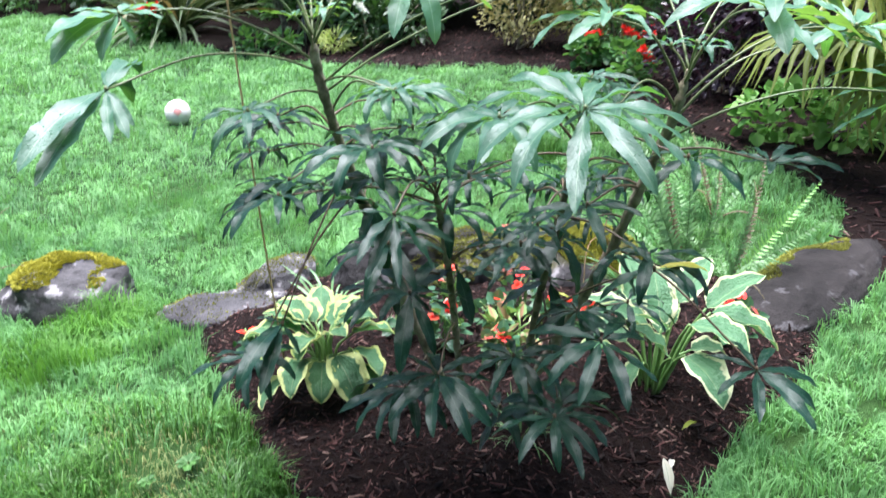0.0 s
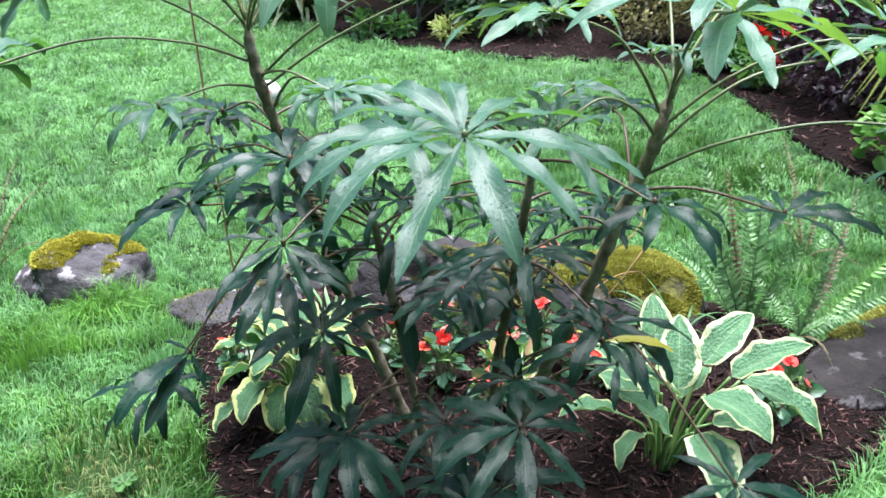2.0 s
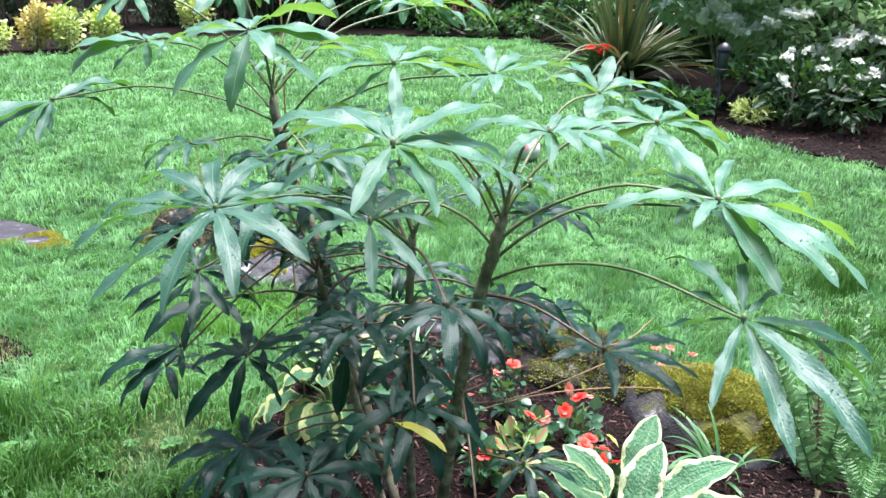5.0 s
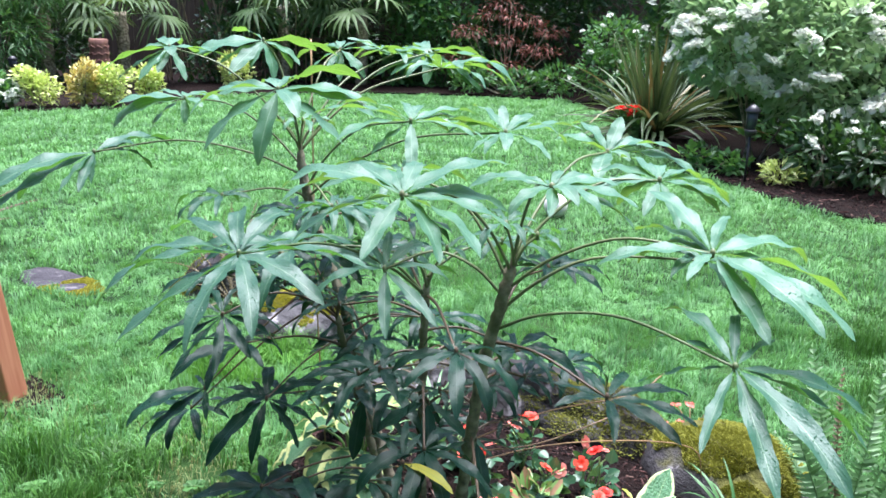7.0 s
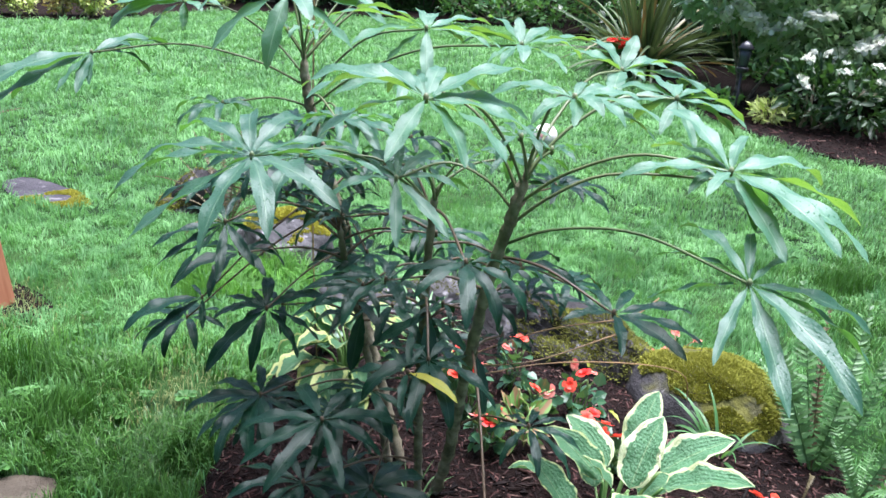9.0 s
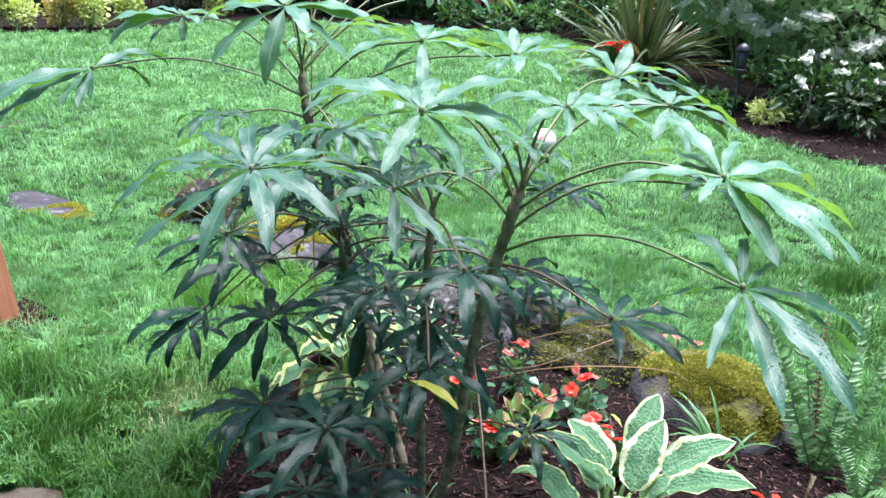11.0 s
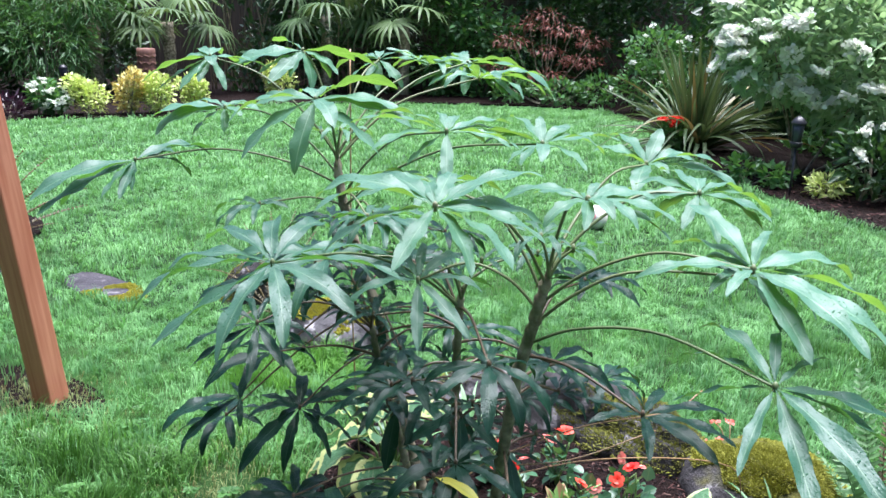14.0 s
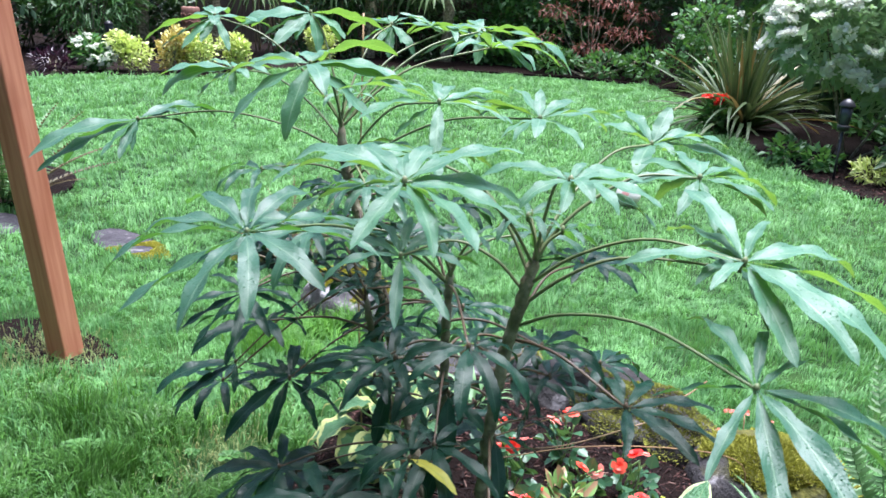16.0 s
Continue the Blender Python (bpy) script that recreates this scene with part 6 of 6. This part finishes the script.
bush("flowering_bush", "large leafy bush with creamy white flower clusters", "bush", (2.68, 6.3), 7500, b1, 0.115, 0.045, M_PALE_GREEN, 1, 0.2, 8, 0.9,
     flowers=(WHITE_HEADS, on_blobs(b1, 58, 2, (-0.5, -0.9, 0.5), 0.2), "creamy white flower cluster"))
b2 = [(0, 0, 0.32, 0.35, 0.3, 0.28), (0.3, -0.25, 0.3, 0.3, 0.3, 0.26)]
# Hedge-dark leaves stand in for the shade under the large bush.
bush("flowering_bush", "low bush with white flower clusters at the border's edge", "bush", (2.95, 5.15), 700, b2, 0.10, 0.04, M_DARK, 3, 0.2, 5,
     flowers=(WHITE_SMALL, on_blobs(b2, 14, 5, (-0.6, -0.8, 0.5), 0.2), "white flower cluster"))
bush("groundcover", "low lemon-yellow leafy plant in mulch", "plant", (2.62, 5.2), 240, [(0, 0, 0.09, 0.15, 0.14, 0.10)], 0.07, 0.02, M_YELLOW, 6, 0.4, 3)
bush("groundcover", "low grey-green leafy plant in mulch", "plant", (2.05, 5.75), 300, [(0, 0, 0.12, 0.16, 0.16, 0.12), (0.25, -0.2, 0.1, 0.13, 0.13, 0.1)], 0.07, 0.035, M_MID, 7, 0.4, 3)
b3 = [(0, 0, 0.45, 0.42, 0.4, 0.42), (0.35, -0.4, 0.4, 0.35, 0.35, 0.36), (0.1, 0.1, 0.85, 0.35, 0.35, 0.3)]
bush("golden_bush", "feathery golden-leaved bush beside the lawn", "bush", (3.85, 4.0), 5500, b3, 0.042, 0.018, M_GOLD, 8, 0.4, 7)
b4 = [(0, 0, 0.5, 0.45, 0.4, 0.48), (0.4, -0.5, 0.55, 0.4, 0.4, 0.5), (0.2, -0.2, 1.0, 0.5, 0.5, 0.4)]
bush("feathery_bush", "fine-leaved blue-green bush behind red geraniums", "bush", (4.1, 3.1), 3200, b4, 0.07, 0.018, M_MID, 9, 0.5, 7)
b5 = [(0, 0, 0.36, 0.45, 0.45, 0.36), (0.25, -0.55, 0.34, 0.42, 0.42, 0.34), (0.2, -0.2, 0.62, 0.4, 0.4, 0.25)]
bush("purple_bush", "dense dark purple-leaved bush at the border", "bush", (3.62, 1.75), 3400, b5, 0.06, 0.028, M_PURPLE, 10, 0.2, 7)
b6 = [(0, 0, 0.16, 0.26, 0.26, 0.16), (0.1, -0.35, 0.15, 0.22, 0.2, 0.15)]
bush("leafy_perennial", "clump of broad rounded bright green leaves", "plant", (2.98, 0.80), 420, b6, 0.06, 0.056, M_PERENNIAL, 11, 0.1, 4)


def geranium(x, y, h, n, seed):
    rnd = random.Random(seed)
    bush("geranium", "bright red geranium in the mulched border", "geranium", (x, y), 150, [(0, 0, h * 0.5, 0.14, 0.14, h * 0.45)], 0.065, 0.055, M_MID, seed, 0.3, 4, group="red geraniums",
         flowers=(RED_HEADS, [(rnd.gauss(0, 0.09), rnd.gauss(0, 0.07), h * rnd.uniform(0.95, 1.2)) for _ in range(n)], "scarlet flower head"))


geranium(1.62, 7.35, 0.32, 3, 21)
geranium(3.62, 2.95, 0.26, 2, 22)
geranium(3.75, 2.70, 0.24, 2, 23)
geranium(3.50, 2.35, 0.22, 1, 24)


def phormium(at, n, seed, label):
    p = thing("phormium", label, "phormium", (at[0], at[1], 0.02))
    rnd = random.Random(seed)
    mes = [leaf_mesh(f"sword_{i}_{j}", mt, 0.040, b, 0.5, 0, 10, 2, "strap", 0.0, i) for i, b in enumerate((12, 45, 95, 130)) for j, mt in enumerate((M_STRAP, M_STRAP, M_STRAP_DRY))]
    for i in range(n):
        up = rnd.uniform(25, 88)
        bend = 0 if up > 62 else rnd.choice((1, 1, 2)) if up > 40 else rnd.choice((1, 2, 3))
        mat_i = 2 if rnd.random() < 0.1 else 0
        m = Matrix.Rotation(rnd.random() * 6.28, 4, "Z") @ Matrix.Translation((rnd.random() * 0.12, rnd.gauss(0, 0.04), 0)) @ Matrix.Rotation(-radians(up), 4, "Y") @ Matrix.Rotation(rnd.gauss(0, 0.5), 4, "X") @ Matrix.Scale(rnd.uniform(0.9, 1.35), 4)
        part("leaf", mes[bend * 3 + mat_i], p, "bronze dry leaf" if mat_i else "", m)


phormium((1.93, 7.7), 175, 4, "large phormium with arching bronze-green sword leaves")

b7 = [(-0.55, 0, 0.98, 0.38, 0.3, 0.10), (0.30, 0, 1.18, 0.42, 0.3, 0.10), (0.75, 0.1, 1.0, 0.3, 0.3, 0.09), (-0.05, 0.2, 1.42, 0.34, 0.3, 0.09), (-0.25, 0.1, 1.24, 0.3, 0.3, 0.08), (-0.75, 0, 0.55, 0.32, 0.3, 0.10), (0.55, -0.1, 0.70, 0.42, 0.3, 0.10), (0.05, -0.2, 0.45, 0.4, 0.3, 0.10), (0.0, 0, 0.85, 0.3, 0.3, 0.08)]
bush("japanese_maple", "small layered Japanese maple with dull red leaves", "tree", (0.18, 12.5), 1250, b7, 0.085, 0.018, M_RED, 12, -0.6, 14, 0.3)
b71 = [(-0.6, 0, 0.22, 0.35, 0.3, 0.2), (0.2, -0.1, 0.2, 0.4, 0.3, 0.2), (0.8, -0.2, 0.26, 0.35, 0.3, 0.24)]
bush("groundcover", "low dark green leafy plants under the maple", "plant", (0.25, 12.15), 900, b71, 0.10, 0.04, M_MID, 112, 0.4, 6)
b8 = [(0, 0, 0.45, 0.5, 0.45, 0.42), (0.5, -0.5, 0.4, 0.45, 0.45, 0.36), (0.1, 0, 0.9, 0.5, 0.45, 0.4)]
bush("rose_bush", "dark leafy bush dotted with small white roses", "bush", (1.75, 11.2), 1800, b8, 0.09, 0.05, M_MID, 13, 0.2, 6, flowers=(WHITE_SMALL, on_blobs(b8, 22, 8), "small white rose"))
def lumps(r, h, seed):
    """An uneven bush outline of several small masses."""
    rnd = random.Random(seed)
    return [(0, 0, h * 0.42, r * 0.75, r * 0.75, h * 0.42)] + [(rnd.uniform(-0.7, 0.7) * r, rnd.uniform(-0.6, 0.4) * r, h * rnd.uniform(0.3, 0.85), r * 0.38, r * 0.38, h * rnd.uniform(0.14, 0.26)) for _ in range(6)]


for x, y, r, h, m, s, lab in ((-5.62, 8.38, 0.32, 0.52, M_YELLOW, 14, "round lemon-yellow bush"), (-5.22, 8.62, 0.24, 0.62, M_ORANGE, 15, "yellow and orange leafed bush"), (-4.88, 8.78, 0.28, 0.56, M_YELLOW, 16, "yellow-green leafed bush"),
                             (-4.58, 9.25, 0.24, 0.5, M_YELLOW, 17, "lime green leafed bush"), (-4.0, 11.3, 0.34, 0.58, M_YELLOW, 18, "golden yellow leafed bush")):
    bush("yellow_bush", lab + " at the back border", "bush", (x, y), 1100, lumps(r, h, s), 0.055, 0.030, m, s, 0.4, 5, group="bright bushes along the back border")
b9 = [(0.04, 0, 0.26, 0.2, 0.2, 0.18), (0.2, 0, 0.18, 0.17, 0.17, 0.14)]
bush("white_hydrangea", "small bush covered in white flowers", "bush", (-6.15, 8.15), 500, b9, 0.08, 0.04, M_MID, 19, 0.2, 5, flowers=(WHITE_SMALL, on_blobs(b9, 34, 9, (0.5, -1, 0.5), -0.1), "white flower head"))
bush("groundcover", "low dark purple plant in the back border", "plant", (-6.42, 7.85), 200, [(0, 0, 0.12, 0.25, 0.2, 0.12)], 0.12, 0.03, M_PURPLE, 20, 0.5, 3)
b10 = [(0, 0, 0.8, 0.9, 0.6, 0.6), (-0.7, 0.2, 1.1, 0.8, 0.6, 0.6), (0.3, 0.3, 1.5, 0.9, 0.6, 0.5)]
bush("bamboo_clump", "feathery light green bamboo clump", "bamboo", (-7.2, 9.9), 5200, b10, 0.13, 0.018, M_MID, 25, -0.5, 12, 0.4)


# ---- fan palms ----
def fan_mesh(name, mat, n=24, droop=0.5, seed=0, span=300.0):
    """A fan leaf of radius 1 in the xy plane, its segments split and hanging at the ends."""
    rnd = random.Random(seed)
    v, f, uv = [], [], []
    for i in range(n):
        a = radians(-span / 2 + span * (i + 0.5) / n)
        ln = (0.8 + 0.2 * math.cos(a * 0.6)) * rnd.uniform(0.9, 1.05)
        ca, sa = math.cos(a), math.sin(a)
        half = radians(span / n) * 0.5
        hang = droop * rnd.uniform(0.6, 1.4)
        k = len(v)
        for s, w in ((0.04, 0.04), (0.42, 0.42), (0.72, 0.30), (1.0, 0.02)):
            wid = math.tan(half) * w
            z = -hang * max(0, s - 0.4) ** 2 * 1.6
            for t, lift in ((-1, 0.0), (0, 0.022), (1, 0.0)):
                y = t * wid
                v.append((s * ln * ca - y * sa, s * ln * sa + y * ca, z + lift * (s < 0.99) - 0.01))
                uv.append((s, 0.5 + 0.5 * t))
        for s in range(3):
            for t in range(2):
                b = k + s * 3 + t
                f.append((b, b + 3, b + 4, b + 1))
    return mesh_of(name, v, f, mat, uv)


FANS = [fan_mesh(f"fan_{i}", M_PALM, 26, d, i) for i, d in enumerate((0.5, 0.95))]
FANS_SHADED = [fan_mesh(f"shaded_fan_{i}", M_PALM_SHADED, 18, d, i + 4) for i, d in enumerate((0.6, 1.1))]


def fan_palm(at, height, leaves, fans, label, seed):
    """leaves: heading, rise, stalk length, fan radius."""
    p = thing("fan_palm", label, "palm", (at[0], at[1], 0.02), "fan palms")
    rnd = random.Random(seed)
    v, f = tube(curve_points([(0, 0, -0.03), (0.02, 0.01, height * 0.5), (0, 0, height)], 14), [0.10 + 0.012 * math.sin(i * 2.4) for i in range(15)], 12)
    part("trunk", mesh_of("trunk", v, f, M_BARK), p, "shaggy brown fibrous trunk")
    for head, rise, stalk, rad in leaves:
        a, e = radians(head), radians(rise)
        root = Vector((math.cos(a) * 0.05, math.sin(a) * 0.05, height - 0.05))
        tip = root + Vector((math.cos(a) * math.cos(e), math.sin(a) * math.cos(e), math.sin(e))) * stalk
        v, f = tube(curve_points([tuple(root), tuple(root.lerp(tip, 0.5) + Vector((0, 0, 0.04))), tuple(tip)], 8), 0.008, 6)
        leaf = part("leaf", mesh_of("palm_stalk", v, f, M_STALK), p)
        m = Matrix.Translation(tip) @ Matrix.Rotation(a, 4, "Z") @ Matrix.Rotation(-e + radians(18 + rnd.gauss(0, 8)), 4, "Y") @ Matrix.Rotation(rnd.gauss(0, 0.2), 4, "X") @ Matrix.Scale(rad, 4)
        part("fan", rnd.choice(fans), leaf, at=m)


fan_palm((3.12, 0.12), 0.72, [(180, 10, 0.45, 0.46), (205, -15, 0.40, 0.44), (160, 25, 0.5, 0.46), (230, -5, 0.45, 0.44), (140, 0, 0.5, 0.44), (190, 45, 0.5, 0.46), (120, 30, 0.55, 0.37), (260, 20, 0.5, 0.35), (170, -25, 0.35, 0.36),
                              (90, 30, 0.5, 0.35), (20, 30, 0.5, 0.35), (310, 30, 0.5, 0.35), (220, 60, 0.5, 0.35)], FANS, "fan palm with yellow-green drooping fan leaves", 3)
fan_palm((4.3, 1.6), 1.15, [(a * 45 + 10, 15 + 20 * (a % 3), 0.5, 0.45) for a in range(9)], FANS, "taller fan palm behind the purple bush", 5)
fan_palm((-6.9, 10.9), 1.25, [(a * 40, 5 + 22 * (a % 3), 0.6, 0.55) for a in range(10)], FANS_SHADED, "fan palm with narrow green fan leaves against the fence", 6)
fan_palm((-5.9, 11.4), 1.15, [(a * 40 + 15, 0 + 22 * (a % 3), 0.6, 0.55) for a in range(10)], FANS_SHADED, "fan palm with narrow green fan leaves against the fence", 7)
fan_palm((-3.6, 12.6), 1.3, [(a * 40 + 5, 0 + 20 * (a % 3), 0.65, 0.6) for a in range(10)], FANS_SHADED, "fan palm with narrow green fan leaves against the fence", 8)
fan_palm((-2.3, 12.9), 1.3, [(a * 40 + 25, 0 + 20 * (a % 3), 0.65, 0.6) for a in range(10)], FANS_SHADED, "fan palm with narrow green fan leaves against the fence", 9)


def carved_post():
    """A short thick log with zigzag bands carved round it."""
    v, f = tube([Vector((0, 0, z)) for z in (-0.03, 0.04, 0.2, 0.45, 0.70, 0.76, 0.77)], [0.135, 0.132, 0.126, 0.128, 0.134, 0.134, 0.12], 24)
    log = new("carved_post", mesh_of("carved_post", v, f, M_TERRA))
    log.location = (-5.75, 10.3, 0.03)
    tagged(log, "reddish carved wooden post behind the yellow bushes", "post")
    for k in range(5):
        ring = []
        for i in range(33):
            a = 6.283 * i / 32
            ring.append(Vector((math.cos(a) * 0.132, math.sin(a) * 0.132, 0.24 + 0.10 * k + (0.035 if i % 4 == 2 else 0.018 if i % 2 else 0.0))))
        v, f = tube(ring, 0.011, 5, False)
        part("carved_band", mesh_of("carved_band", v, f, M_TERRA), log)


carved_post()


# ---- hedge and fence that close the garden ----
def hedge(x, y, w, d, h, n, mat, seed, length=0.13):
    rnd = random.Random(seed)
    blobs = [(rnd.uniform(-w / 2, w / 2), rnd.uniform(-d / 4, d / 4), h * (k + 0.5) / 13 + rnd.uniform(-0.1, 0.1), rnd.uniform(0.5, 0.8), d / 2, rnd.uniform(0.45, 0.7)) for k in range(13)]
    bush("hedge_shrub", "tall dense dark green evergreen shrub", "shrub", (x, y), n, blobs, length, length * 0.42, mat, seed, 0.1, 6, 0.25, "evergreen shrubs closing the garden")


# Heights above view, tallest at right, are added to shade the lawn.
for i, (x, y) in enumerate(((-1.0, 13.2), (0.4, 13.6), (1.8, 13.2), (3.0, 12.2), (3.4, 10.6), (3.7, 9.2), (4.3, 7.9), (4.7, 6.6), (5.2, 5.4), (5.4, 4.2), (5.5, 3.0), (5.4, 1.8), (5.2, 0.6), (4.9, -0.5))):
    hedge(x, y, 1.7, 1.2, 3.2 if x < 3.2 else 6.6 if y < 4.5 else 2.6, 5200, M_DARK if i % 3 else M_MID, 60 + i)
# The last four stand out of view, added to cut low sky light.
for i, (x, y) in enumerate(((-8.6, 8.6), (-8.4, 10.2), (-7.8, 11.6), (-4.7, 12.7), (-2.9, 13.4), (-9.0, 6.9), (-9.1, 5.2), (-9.2, 3.5), (-9.2, 1.8))):
    hedge(x, y, 1.7, 1.2, 3.4, 4000, M_DARK, 90 + i)


def fence_run(a, b, h):
    p = thing("board_fence", "dark weathered vertical board fence behind the planting", "fence", (a[0], a[1], 0.0), kind="structure")
    dx, dy = b[0] - a[0], b[1] - a[1]
    ln = math.hypot(dx, dy)
    turn = Matrix.Rotation(math.atan2(dy, dx), 4, "Z")
    n = int(ln / 0.15)
    board = bevelled_box("board", 0.158, 0.02, h, M_FENCE, 0.003)
    for i in range(n):
        part("board", board, p, at=turn @ Matrix.Translation(((i + 0.5) * 0.15, (i % 2) * 0.022, -0.02 * ((i * 7 % 11) / 11))))
    rail = bevelled_box("rail", ln, 0.05, 0.09, M_FENCE, 0.004)
    for z in (0.3, h - 0.3):
        part("rail", rail, p, at=turn @ Matrix.Translation((ln / 2, 0.04, z)))


fence_run((-10, 13.9), (7, 14.4), 1.9)
fence_run((-10, 4), (-10, 13.9), 1.9)
fence_run((7, 14.4), (6.4, -2), 1.9)


def canes():
    rnd = random.Random(8)
    for i in range(26):
        x, y = -5.6 + rnd.random() * 2.6, 12.2 + rnd.random() * 1.0
        v, f = tube(curve_points([(x, y, 0), (x + rnd.gauss(0, 0.05), y, 1.0), (x + rnd.gauss(0, 0.15), y, 2.3)], 12), [0.013 + 0.002 * (k % 3 == 0) for k in range(13)], 6)
        tagged(new("bamboo_cane", mesh_of("bamboo_cane", v, f, M_CANE)), "slender brown bamboo cane before the fence", "bamboo", "bamboo canes")


canes()


def shading_wall():
    """Unseen wall and overhang added behind the viewer to shade the near ground."""
    wall = new("house_wall", bevelled_box("house_wall", 12.5, 0.25, 3.1, M_SIDING, 0.02))
    wall.location = (-6.2, -2.95, -0.05)
    tagged(wall, "plain unseen wall added behind the viewer to block light", "wall", kind="structure")
    part("eave", bevelled_box("eave", 12.5, 1.95, 0.16, M_SIDING, 0.01), wall, "plain unseen overhang added to shade the near ground", Matrix.Translation((0, 1.09, 2.6)))
    lap = bevelled_box("lap_board", 12.5, 0.02, 0.19, M_SIDING, 0.004)
    for i in range(16):
        part("lap_board", lap, wall, at=Matrix.Translation((0, 0.132, 0.05 + i * 0.19)) @ Matrix.Rotation(radians(-3), 4, "X"))


shading_wall()


# ---- larger splinters of bark on the near side of the bed ----
def bark_chip_mesh(i):
    rnd = random.Random(900 + i)
    ln, wd, th = rnd.uniform(0.026, 0.05), rnd.uniform(0.005, 0.011), rnd.uniform(0.003, 0.006)
    bm = bmesh.new()
    vs = []
    for x, w in ((-0.5, 0.5), (-0.15, 1.0), (0.25, 0.8), (0.5, 0.25)):
        lift = 0.004 * rnd.random()
        for y, z in ((-0.5, 0), (0.5, 0), (0.4, 1), (-0.4, 1)):
            vs.append(bm.verts.new((x * ln, y * wd * w * rnd.uniform(0.8, 1.2), z * th * rnd.uniform(0.7, 1.1) + lift)))
    for k in range(3):
        a, b = 4 * k, 4 * k + 4
        for q in range(4):
            r = (q + 1) % 4
            bm.faces.new((vs[a + q], vs[b + q], vs[b + r], vs[a + r]))
    bm.faces.new(vs[3::-1])
    bm.faces.new(vs[12:16])
    bmesh.ops.recalc_face_normals(bm, faces=bm.faces)
    me = bpy.data.meshes.new("bark_chip")
    bm.to_mesh(me)
    bm.free()
    me.materials.append(M_BIG_CHIP)
    return me


def big_chip_mat():
    m = Mat("bark_splinter", (0.03, 0.016, 0.012), 0.7, 0.0, 0.14)
    c = m.ramp(m.random(), (0.0, (0.004, 0.0024, 0.002)), (0.6, (0.012, 0.0062, 0.005)), (0.9, (0.036, 0.017, 0.0135)), (1.0, (0.12, 0.075, 0.06)))
    m.base(c).bump(m.noise(90.0, 5.0), 0.6, 0.004)
    return m.m


M_BIG_CHIP = big_chip_mat()
CHIPS = [bark_chip_mesh(i) for i in range(10)]
chip_rng = np.random.default_rng(61)
sx, sy = chip_rng.uniform(-0.4, 1.2, 900), chip_rng.uniform(-0.9, 0.15, 900)
ok = inside(BED, sx, sy) & (edge_distance(BED, sx, sy) > 0.02)
sx, sy = sx[ok][:280], sy[ok][:280]
for i, (x, y, z) in enumerate(zip(sx, sy, bed_height(sx, sy))):
    turn = Euler((chip_rng.normal(0, 0.25), chip_rng.normal(0, 0.2), chip_rng.random() * 6.28)).to_matrix().to_4x4()
    part("bark_chip", CHIPS[i % 10], bed, at=Matrix.Translation((float(x), float(y), float(z) + 0.004)) @ turn)
